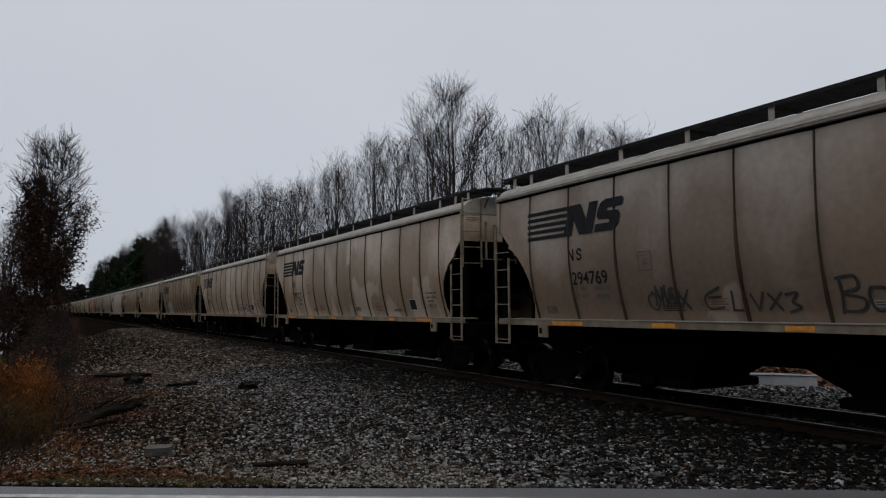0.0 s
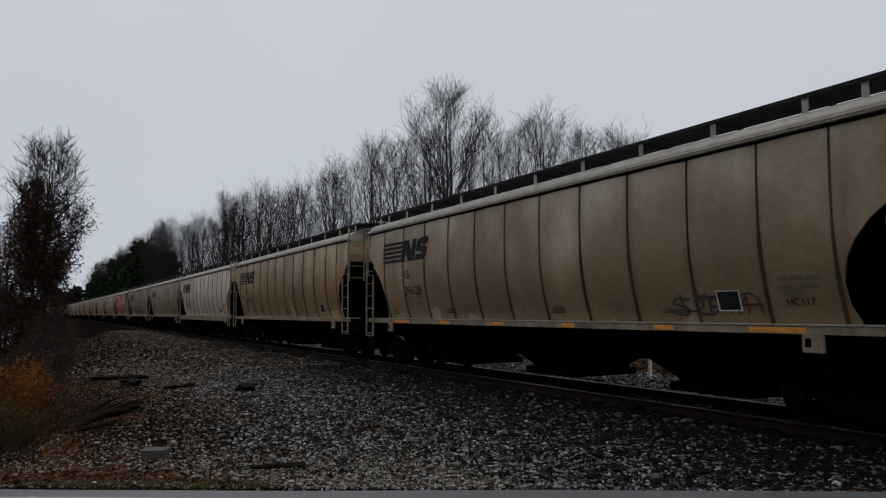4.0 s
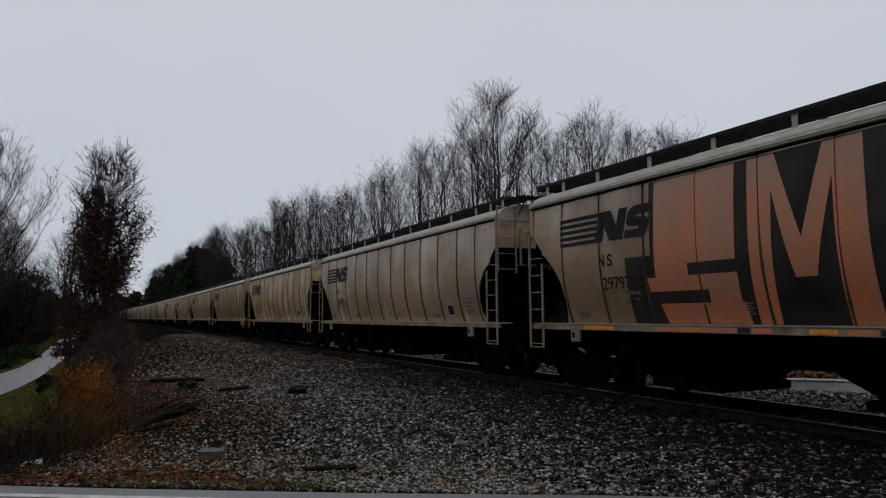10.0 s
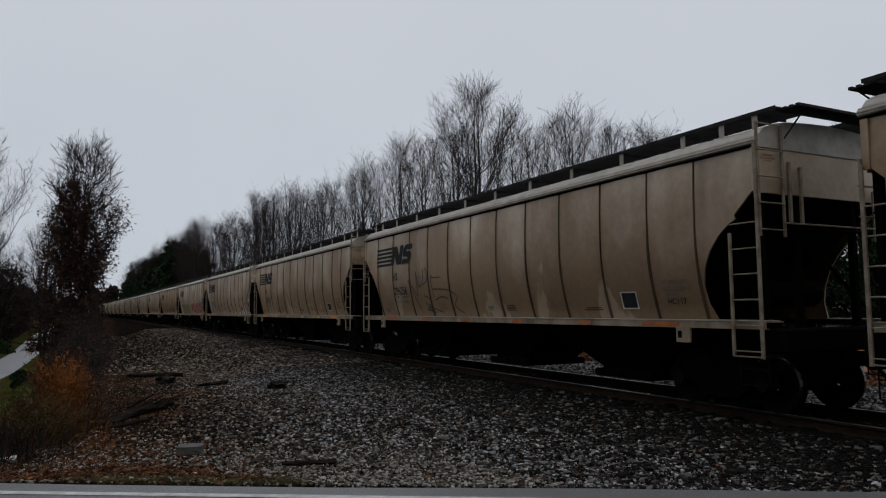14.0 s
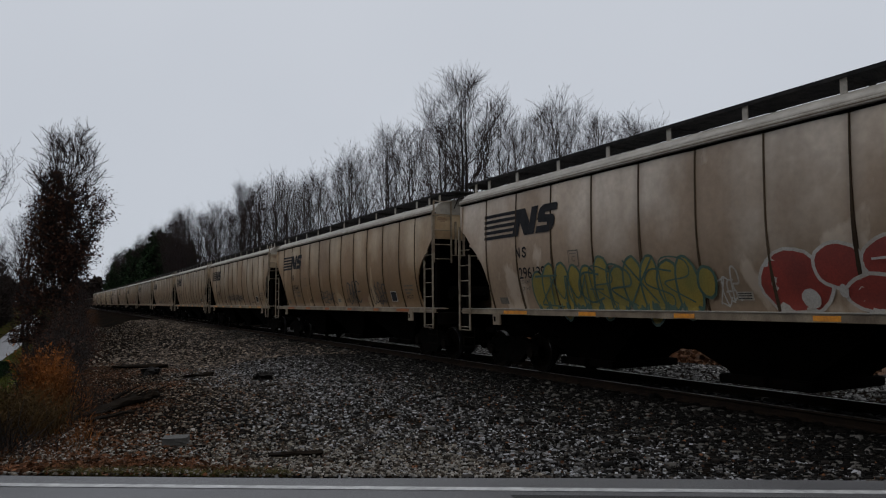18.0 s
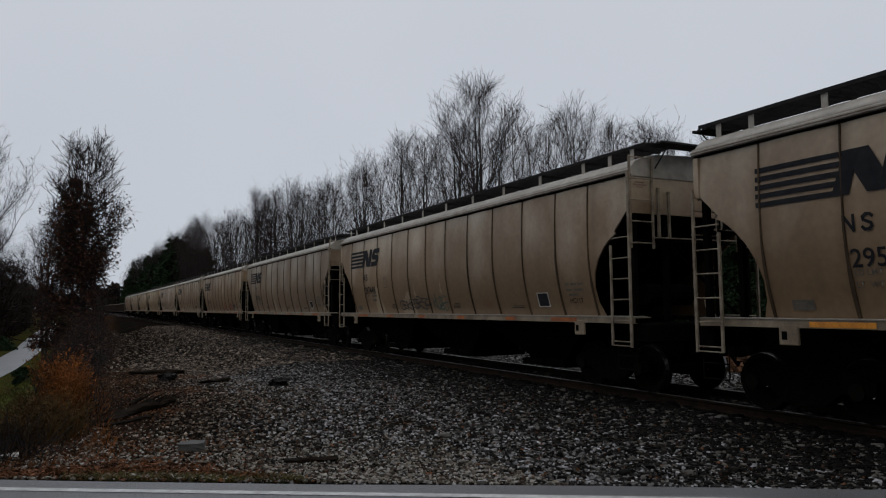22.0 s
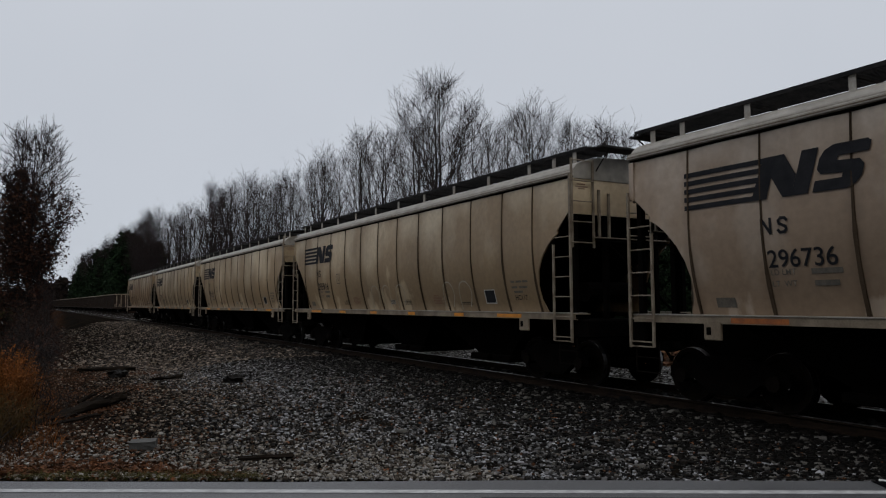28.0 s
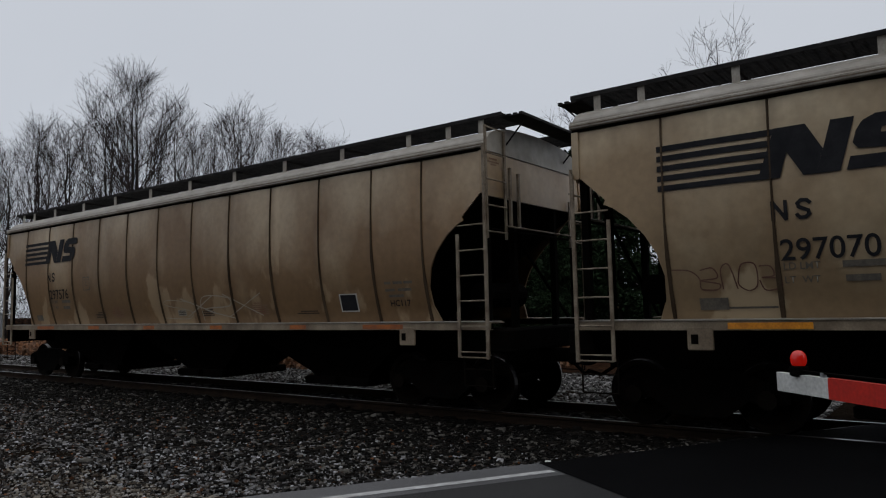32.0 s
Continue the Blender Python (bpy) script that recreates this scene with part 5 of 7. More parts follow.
def pine_proto(seed, height, needle=0.19, dense=1.0):
    rng = np.random.default_rng(seed)
    segs = [(0, 0, -0.2 + height * i / 8, 0.05 * (i % 2), 0, -0.2 + height * (i + 1) / 8, 0.16 * (1 - i / 8) + 0.02, 0.16 * (1 - (i + 1) / 8) + 0.02) for i in range(8)]
    pts, limbs = [], []
    for k in range(95):
        f = rng.uniform(0.14, 0.99)
        z = f * height
        r = height * 0.20 * (1 - f) ** 0.65 * rng.uniform(0.55, 1.15) + 0.25
        a = rng.uniform(0, 2 * np.pi)
        e = np.array([r * np.cos(a), r * np.sin(a), z + r * rng.uniform(-0.05, 0.35)])
        limbs.append((0, 0, z, *e, 0.03, 0.01))
        m = int((12 + 16 * r) * dense)
        t = rng.uniform(0.3, 1.05, m)
        pts.append(np.array([0, 0, z]) + (e - np.array([0, 0, z])) * t[:, None] + rng.normal(0, 0.13 + 0.07 * r, (m, 3)))
    v, f = quad_cloud(np.concatenate(pts), needle, seed, 0.2, 1.7)
    return quick_mesh("trunk", *tube_cloud(segs + limbs, 6), BARK), quick_mesh("crown", v, f, PINE), height


PINES = [pine_proto(80 + i, 12.0) for i in range(4)]
CEDARS = [pine_proto(90 + i, 12.0, 0.08, 4.5) for i in range(2)]


def plant_pine(i, x, y, h, turn, label="dark green pine standing in the woods", group="pines"):
    t = tagged(new("pine_tree"), label, "tree", group)
    p = CEDARS[i % 2] if "cedar" in group else PINES[i % 4]
    part("trunk", p[0], BARK, t)
    part("crown", p[1], PINE, t, "dense dark needles")
    k = h / p[2]
    t.matrix_world = Matrix.LocRotScale((x, y, float(ground_z(x, y)) - 0.1), Euler((0, 0, turn)), (k, k, k))


def build_pines():
    rng = random.Random(31)
    # evergreen end of the woods where the line vanishes
    for i in range(34):
        az = rng.uniform(1.9, 8.2)
        d = rng.uniform(190, 330)
        x, y = d * math.sin(radians(az)), d * math.cos(radians(az))
        x = max(x, line_x(y) - 1.5)
        az = math.degrees(math.atan2(x, y))
        h = EYE + math.hypot(x, y) * math.tan(radians(min(skyline(az), 5.6))) * rng.uniform(0.72, 0.98)
        plant_pine(i, x, y, h, rng.uniform(0, 6.28))
    for i, (x, y, h) in enumerate(((23, 17.5, 7), (24.5, 15.2, 6), (26, 18.5, 8), (25, 21, 7.5), (27.5, 14, 7), (24, 12.5, 5.5), (29, 22, 9), (26.5, 26, 7), (26.5, 11, 8), (28.5, 17, 9), (30, 25.5, 9), (28, 9.5, 8), (31, 14.5, 10), (33, 19, 10), (32.5, 28, 10), (24.8, 23.5, 7))):
        plant_pine(i, x, y, h, i * 1.7, "dark green cedar standing beyond the tracks", "cedars beyond the tracks")


build_pines()


def build_brush():
    rng = np.random.default_rng(5)
    # undergrowth filling the woods beyond the track
    n = 17000
    y = 2 + 380 * rng.random(n) ** 1.35
    lx = np.interp(y, [0, 60, 110, 160, 260, 420, 600], [31, 31, 27, 21.5, 17.5, 14, 6])
    depth = rng.random(n) ** 1.5
    x = lx + 0.5 + depth * 22
    az = np.degrees(np.arctan2(x, y))
    el = np.interp(az, [p[0] for p in SKYLINE], [p[1] for p in SKYLINE])
    d = np.hypot(x, y)
    top = (1.7 + d * np.tan(np.radians(el)) * np.interp(y, [60, 130], [0.4, 0.5])) * (0.45 + 0.55 * depth)
    z = ground_z(x, y) + rng.random(n) ** 1.3 * top
    v = tangle(np.stack([x, y, z], 1), 0.5 + 0.004 * d, 0.008 + 0.00011 * d, 7, 1.6)
    stuff("undergrowth", v, BRUSH, "dark brown leafless undergrowth in the woods beyond the tracks", "undergrowth")
    # close thicket at the foot of the trees
    n = 12000
    y = 2 + 100 * rng.random(n) ** 1.1
    lx = np.interp(y, [0, 60, 110, 160, 260, 420, 600], [31, 31, 27, 21.5, 17.5, 14, 6])
    x = lx - 1 + rng.random(n) * 9
    d = np.hypot(x, y)
    el = np.interp(np.degrees(np.arctan2(x, y)), [p[0] for p in SKYLINE], [p[1] for p in SKYLINE])
    z = ground_z(x, y) + rng.random(n) ** 1.4 * (1.7 + d * np.tan(np.radians(el)) * 0.4)
    stuff("undergrowth", tangle(np.stack([x, y, z], 1), 0.55, 0.012, 71, 1.5), BRUSH, "dark close thicket at the foot of the bare trees", "undergrowth")
    # low rusty bank along the far side of the ballast
    n = 22000
    y = 11 + 34 * rng.random(n) ** 1.2
    x = 16.3 + rng.random(n) ** 1.7 * 7
    keep = road_side(x, y) > 1
    x, y = x[keep], y[keep]
    heap = np.clip(0.75 + 0.4 * np.sin(y * 0.8) * np.sin(y * 0.31 + 1) + 0.05 * (x - 16), 0.1, 1.3)
    p = np.stack([x, y, ground_z(x, y) + rng.random(len(x)) ** 1.4 * heap * 0.75], 1)
    stuff("leafy_bank", quad_cloud(p, 0.085, 8, 0.2, 1.3), BANK, "rusty brown leaves on the bank beyond the tracks", "leaves")
    # woods on the left, beyond the lane
    n = 21000
    y = 128 + 170 * rng.random(n) ** 1.2
    x = -8.5 - 0.03 * y - rng.random(n) ** 1.3 * 90
    top = 5.0 + 0.062 * np.hypot(x, y) * (0.7 + 0.3 * np.sin(x * 0.5))
    z = ground_z(x, y) + rng.random(n) ** 1.3 * top
    stuff("undergrowth", tangle(np.stack([x, y, z], 1), 1.7, 0.14, 9, 1.2), BRUSH, "dark leafless undergrowth in the woods behind the lane", "undergrowth")
    # shrubs along the foot of the embankment between lane and track
    n = 21000
    y = 17 + 50 * rng.random(n)
    mid = bank_edge(y) - np.interp(y, [15, 22, 30, 45, 60, 67], [0.75, 0.6, 0.6, 0.9, 1.7, 2.3])
    half = np.interp(y, [15, 22, 30, 50, 67], [0.35, 0.5, 0.9, 1.7, 2.6])
    x = mid + rng.normal(0, 0.5, n) * half
    hump = 0.55 + 0.45 * np.sin(y * 0.9 + x) * np.cos(y * 0.37 - 2 * x)
    top = np.interp(y, [15, 24, 40, 55, 67], [0.4, 0.8, 1.7, 3.4, 4.4]) * hump * np.clip(1.3 - np.abs(x - mid) / half, 0.1, 1)
    z = ground_z(x, y) + rng.random(n) ** 1.2 * top
    p = np.stack([x, y, z], 1)
    stuff("bramble_thicket", quad_cloud(p[:10000], 0.05, 10, 0.3, 1.6), VINE, "dark russet bramble leaves along the embankment", "brambles")
    stuff("bramble_stems", tangle(p[10000:], 0.28, 0.006, 11), BARK, "bare dark tangled bramble stems along the embankment", "brambles")
    # far end of the cutting: hazy tree line that closes the view
    n = 9000
    x = rng.uniform(-150, 60, n)
    y = 640 + rng.uniform(0, 60, n)
    z = rng.random(n) ** 0.9 * (17 + 5 * np.sin(x * 0.11) + 3 * np.sin(x * 0.37))
    stuff("distant_woods", quad_cloud(np.stack([x, y, z], 1), 1.6, 12, 0.2, 1.2), BRUSH, "distant grey-brown winter woods closing the view", "woods")


build_brush()


def build_left_trees():
    rng = random.Random(17)
    trunk, limbs = bare_tree_forms(91, 15.0, 0.2, 0.008, 0.15, (26, 7, 5, 2), 2, (0.06, 0.22), 0.017, (0.35, 0.5, 0.7, 0.95, 1.0, 0.75, 0.4, 0.12))
    lead = (quick_mesh("trunk", *tube_cloud(trunk, 7), BARK), quick_mesh("crown", *tube_cloud(limbs, 3), TWIG), 15.0)
    t = plant_tree(lead, -0.45, 59.0, 16.0, 0.6, "tall slim bare tree hung with russet dead vines", "trees beside the lane", name="vine_tree")
    r2 = np.random.default_rng(3)
    seg = np.array(limbs)
    ends = seg[r2.integers(0, len(seg), 16000), 3:6]
    keep = r2.random(16000) < np.clip((11.8 - ends[:, 2]) / 6.5, 0, 1)
    p = ends[keep] + r2.normal(0, 0.22, (keep.sum(), 3))
    # the curtain of dead vines: wide at the middle, ragged, thinning out upwards
    n = 21000
    z = 0.1 + 11.6 * r2.random(n) ** 1.55
    wide = np.interp(z, [0, 2, 5, 8, 10, 11.6], [2.5, 2.3, 2.2, 1.7, 1.0, 0.3])
    a, r = r2.uniform(0, 2 * np.pi, n), r2.random(n) ** 0.6
    q = np.stack([wide * r * np.cos(a) - 0.7, wide * r * np.sin(a), z], 1)
    lump = np.sin(q[:, 0] * 2.1 + q[:, 2] * 1.7) * np.sin(q[:, 1] * 2.3 - q[:, 2] * 1.1) + r2.random(n)
    q = q[lump > 0.3]
    m = int(len(q) * 0.7)
    part("vine_leaves", quick_mesh("vine_leaves", *quad_cloud(np.concatenate([p[:5200], q[:m]]), 0.07, 4, 0.2, 1.5), VINE), VINE, t, "russet dead leaves and vines round the trunk")
    part("vine_tangle", quick_mesh("vine_tangle", *tangle(np.concatenate([p[5200:], q[m:]]), 0.34, 0.014, 5), BARK), BARK, t, "tangled dark vine stems")
    for i, (x, y, h, kind) in enumerate(((-13.2, 97, 27, 1), (-17.5, 104, 26, 1), (-15.5, 121, 21, 0), (-22, 118, 27, 0), (-18, 138, 22, 2), (-26, 131, 26, 1), (-14.5, 150, 20, 2), (-3.0, 70, 12.5, 2), (-3.8, 82, 14, 2), (-4.1, 95, 15, 2), (-3.0, 112, 16, 0), (-2.0, 128, 17, 2), (-33, 128, 27, 0))):
        pool = (BROAD, SPREADING, POPLAR)[kind]
        plant_tree(pool[i % len(pool)], x, y, h, i * 1.3, "bare grey tree standing on the grass by the lane", "trees beside the lane", squeeze=0.9 if kind == 1 else 1.05)
    for i in range(40):
        x, y = rng.uniform(-50, -9), rng.uniform(125, 230)
        plant_tree(POPLAR[i % 6], x - 0.03 * y, y, rng.uniform(16, 27), rng.uniform(0, 6.28), "bare grey tree in the woods behind the lane", "trees beside the lane")
    for i in range(6):
        y = 38 + i * 4.6
        plant_tree(SCRUB[i % 3], 0.5 + rng.uniform(-0.5, 0.5), y, rng.uniform(1.4, 2.6) + 0.03 * y, rng.uniform(0, 6.28), "small bare scrub sapling on the embankment", "scrub saplings", name="scrub_sapling")
    # rounded shrubs on the lawn
    for i, (x, y, r) in enumerate(((-12.6, 108, 2.4), (-11.6, 122, 2.6), (-11.8, 99, 1.5), (-4.9, 74, 0.9), (-3.9, 60, 0.7))):
        s = tagged(new("shrub"), "low rounded dark green shrub by the lane", "shrub", "shrubs by the lane")
        r3 = np.random.default_rng(50 + i)
        d = r3.normal(size=(1500, 3))
        d /= np.linalg.norm(d, axis=1, keepdims=True)
        d *= (r * (0.6 + 0.45 * r3.random(1500)))[:, None]
        d[:, 2] = np.abs(d[:, 2]) * 0.8
        part("foliage", quick_mesh("foliage", *quad_cloud(d, 0.13, i, 0.1, 1.3), PINE), PINE, s)
        part("stem", Form().tube((0, 0, -0.1), (0, 0, r * 0.6), 0.05), BARK, s)
        s.location = (x, y, float(ground_z(x, y)))


build_left_trees()


def off_lane(x, y):
    """True where a point is not on the paved lane."""
    right = np.interp(y, [54, 56, 58, 61, 64, 71, 82, 106, 140, 208], [-90, -40, -16, -9.5, -7.5, -6.7, -6.1, -5.7, -5.8, -6.8]) + 0.1
    left = np.interp(y, [62, 64, 66, 70, 80, 87.7, 99, 120, 171, 242], [-90, -40, -22, -15, -11.5, -10.4, -9.5, -9.4, -10.8, -12.4]) - 0.1
    return (x > right) | (x < left)


def build_verge():
    rng = np.random.default_rng(23)
    # rusty weed clumps by the road: stems fanning out of a few roots, seed heads on top
    roots = np.array([(-0.75, 10.6, 0.42), (-0.45, 10.8, 0.5), (-0.2, 11.2, 0.45), (-0.9, 11.1, 0.6), (-0.55, 11.7, 0.62), (-0.2, 12.4, 0.95), (-0.34, 13.1, 1.0), (-0.62, 12.6, 0.62), (-1.15, 10.6, 0.5), (-0.1, 13.2, 0.7), (-0.45, 13.9, 0.95)])
    for k, (x0, y0, h) in enumerate(roots):
        m = 230
        x, y = x0 + rng.normal(0, 0.09, m), y0 + rng.normal(0, 0.11, m)
        v, f = blades(on_ground(x, y), h, 0.32 if h > 0.65 else 0.7, 0.0045, 240 + k)
        tip = v.reshape(-1, 6, 3)
        t = rng.random((m, 4, 1))
        head = (tip[:, None, 3] * (1 - t) + tip[:, None, 5] * t).reshape(-1, 3) + rng.normal(0, 0.03, (m * 4, 3))
        orange = h > 0.65
        w, g = quad_cloud(head if orange else head[::3], 0.011, 250 + k, 0.0, 2.6)
        stuff("weed_clump", (np.concatenate([v, w]), np.concatenate([f, g + len(v)])), STRAW if orange else WEED, "rusty orange dead weeds at the road verge" if orange else "brown dead weeds at the road verge", "weeds")
    x, y = np.concatenate([-0.95 + rng.normal(0, 0.35, 260), -0.1 + rng.normal(0, 0.35, 260)]), np.concatenate([9.9 + rng.normal(0, 0.35, 260), 13.6 + rng.normal(0, 1.2, 260)])
    stuff("woody_stems", tangle(on_ground(x, y, 0.05), 0.22, 0.006, 26, 1.2), BARK, "dark woody weed stems bent over the verge", "weeds")
    x, y = rng.uniform(-4, 0.4, 5200), rng.uniform(9.2, 17, 5200)
    keep = (road_side(x, y) > 0.5) & off_lane(x, y)
    stuff("dry_grass", blades(on_ground(x[keep], y[keep]), 0.17, 0.8, 0.004, 27), STRAW, "dry brown grass on the verge", "grass")
    x = rng.uniform(-0.2, 2.0, 5000)
    y = 8.12 - 0.615 * x + 0.12 + 0.5 * rng.random(5000) ** 1.5
    stuff("moss_grass", blades(on_ground(x, y), 0.05, 0.9, 0.005, 271), MOSS, "short yellow-green moss and grass at the road edge", "grass")
    x, y = -1.0 - 9 * rng.random(16000) ** 1.3, 12.5 + 105 * rng.random(16000) ** 1.5
    keep = off_lane(x, y)
    x, y = x[keep], y[keep]
    stuff("grass", blades(on_ground(x, y), 0.2, 0.7, 0.014, 28), GRASS, "short dull green winter grass beside the lane", "grass")
    # fallen leaves
    n = 16000
    x, y = rng.uniform(-5.0, 4.0, n), 7 + 8 * rng.random(n) ** 1.4
    side = road_side(x, y)
    keep = (side > 0.05) & (rng.random(n) < np.clip(1.15 - np.maximum(x + 0.5, 0) / 2.4, 0.02, 1) * np.clip(1.5 - side / 2.2, 0.12, 1))
    p = on_ground(x[keep], y[keep], 0.025)
    stuff("fallen_leaves", quad_cloud(p, 0.021, 29, 0.85, 1.2), LEAF, "wet brown fallen leaves along the road edge", "leaves")
    n = 6500
    x = rng.uniform(-4.5, 1.9, n)
    y = 8.12 - 0.615 * x + 0.35 + np.abs(rng.normal(0, 0.38, n)) + 0.25 * np.sin(x * 2.1)
    keep = rng.random(n) < np.clip(1.5 - np.maximum(x, -0.3) * 0.75, 0.1, 1)
    stuff("fallen_leaves", quad_cloud(on_ground(x[keep], y[keep], 0.035), 0.022, 290, 0.8, 1.3), LEAF, "drift of rusty red fallen leaves along the road edge", "leaves")
    # red leaves caught behind the slab, and litter in the hollows of the bank
    n = 2600
    t = rng.random(n)
    band = rng.integers(0, 4, n)
    x0, y0 = np.array([-0.2, 0.2, 0.4, 0.6])[band], np.array([9.9, 12.6, 15.5, 19.5])[band]
    x = x0 + t * np.array([2.0, 1.4, 2.0, 2.6])[band] + rng.normal(0, 0.12, n)
    y = y0 + t * np.array([-0.15, 0.9, 1.3, 2.2])[band] + rng.normal(0, 0.22, n) * (1 + 0.5 * band)
    stuff("fallen_leaves", quad_cloud(on_ground(x, y, 0.022), 0.016, 291, 0.85, 1.3), LEAF, "red-brown leaf litter caught between the stones", "leaves")
    # crumbled litter over the bare earth of the bank
    n = 7000
    y = 9 + 17 * rng.random(n) ** 1.2
    x = 0.06 * y - 0.9 + np.abs(rng.normal(0, 1.0, n))
    keep = road_side(x, y) > 0.4
    stuff("fallen_leaves", quad_cloud(on_ground(x[keep], y[keep], 0.018), 0.014, 292, 0.9, 1.4), LITTER, "crumbled dull brown litter on the bare bank", "leaves")
    n = 1500
    x, y = rng.uniform(0.5, 8.5, n), rng.uniform(4, 17, n)
    keep = road_side(x, y) > 0.2
    stuff("fallen_leaves", quad_cloud(on_ground(x[keep], y[keep], 0.035), 0.018, 30, 0.85, 1.2), LEAF, "scattered brown leaves on the gravel", "leaves")


build_verge()


# ---------------------------------------------------------------- small things on the gravel
def rough_box(w, d, h, seed, amount=0.12):
    bm = bmesh.new()
    bmesh.ops.create_cube(bm, size=1.0)
    bmesh.ops.subdivide_edges(bm, edges=bm.edges[:], cuts=3, use_grid_fill=True)
    rng = random.Random(seed)
    for v in bm.verts:
        v.co = Vector((v.co.x * w, v.co.y * d, v.co.z * h)) + Vector([rng.uniform(-1, 1) * amount * h for _ in range(3)])
    f = Form()
    f.v = [tuple(v.co) for v in bm.verts]
    bm.verts.index_update()
    f.f = [tuple(v.index for v in face.verts) for face in bm.faces]
    bm.free()
    return f


def lay(name, form, mat, x, y, lift, turn, label, category, tilt=0.0, group=""):
    ob = part(name, form, mat)
    ob.matrix_world = Matrix.Translation((x, y, float(ground_z(x, y)) + lift)) @ Euler((0, tilt, turn)).to_matrix().to_4x4()
    return tagged(ob, label, category, group)


lay("stone_slab", rough_box(0.3, 0.24, 0.1, 1, 0.05), CONCRETE, 1.23, 9.5, 0.06, -0.25, "flat grey stone slab lying on the gravel", "stone")
def split_log(length, seed):
    """A rotten railway timber, split lengthwise, thin at one end and splintered at the other."""
    rng = random.Random(seed)
    f = Form()
    rings = []
    for i in range(13):
        t = i / 12
        w, h = 0.05 + 0.09 * min(1, t * 2.2) + rng.uniform(-0.015, 0.015), 0.03 + 0.11 * t + rng.uniform(-0.015, 0.02)
        if i == 12:
            w, h = w * 0.5, h * 0.7
        sag = 0.02 * math.sin(t * 5 + seed)
        rings.append([((t - 0.5) * length, w * math.cos(a) * rng.uniform(0.85, 1.1) + sag, max(0, h * (0.55 + 0.6 * math.sin(a)) * rng.uniform(0.85, 1.12)) - 0.02) for a in [k * 0.6283 for k in range(10)]])
    f.loft(rings)
    for k in range(3):
        a = 0.5 * length - 0.25 * k
        f.tube((a - 0.3, 0.03 * k - 0.03, 0.08 + 0.03 * k), (a + rng.uniform(0.02, 0.2), 0.05 * k - 0.06, 0.16 + 0.05 * k), 0.028, 0.008, 5)
    return f


lay("log", split_log(2.6, 2), WOOD, 0.42, 12.75, 0.02, 0.92, "long rotten dark timber lying across the gravel", "timber", -0.03)
lay("log", split_log(0.8, 3), WOOD, 1.15, 13.75, 0.05, 0.5, "splintered dark end of a broken timber", "timber", -0.1)
lay("plank", rough_box(1.0, 0.1, 0.05, 4, 0.25), WOOD, 0.6, 12.2, 0.03, 0.75, "split dark board lying on the gravel", "timber")
lay("plank", rough_box(1.5, 0.13, 0.10, 5, 0.3), WOOD, 1.9, 22.5, 0.05, -0.1, "dark old board on the embankment", "timber")
lay("plank", rough_box(1.1, 0.10, 0.08, 6, 0.3), WOOD, 2.9, 18.6, 0.04, 0.75, "dark rotten stick on the gravel", "timber")
lay("rock", rough_box(0.34, 0.25, 0.2, 7, 0.25), STONE, 4.15, 17.05, 0.06, 0.4, "dark lump of rock on the gravel", "rock")
lay("rock", rough_box(0.4, 0.3, 0.2, 8, 0.25), STONE, 1.9, 19.6, 0.06, 0.9, "dark lump of rock on the embankment", "rock")
lay("plank", rough_box(0.6, 0.14, 0.05, 9, 0.3), WOOD, 2.35, 8.1, 0.03, -0.3, "dark scrap of board on the gravel", "timber")
lay("paper_cup", Form().tube((-0.11, 0, 0), (0.11, 0, 0), 0.036, 0.048, 14), WHITE, -0.78, 9.85, 0.06, 0.3, "white paper cup dropped on the verge", "litter")
lay("paper_scrap", rough_box(0.09, 0.06, 0.02, 10, 0.2), WHITE, 7.05, 3.85, 0.02, 0.5, "white scrap of paper on the gravel", "litter")


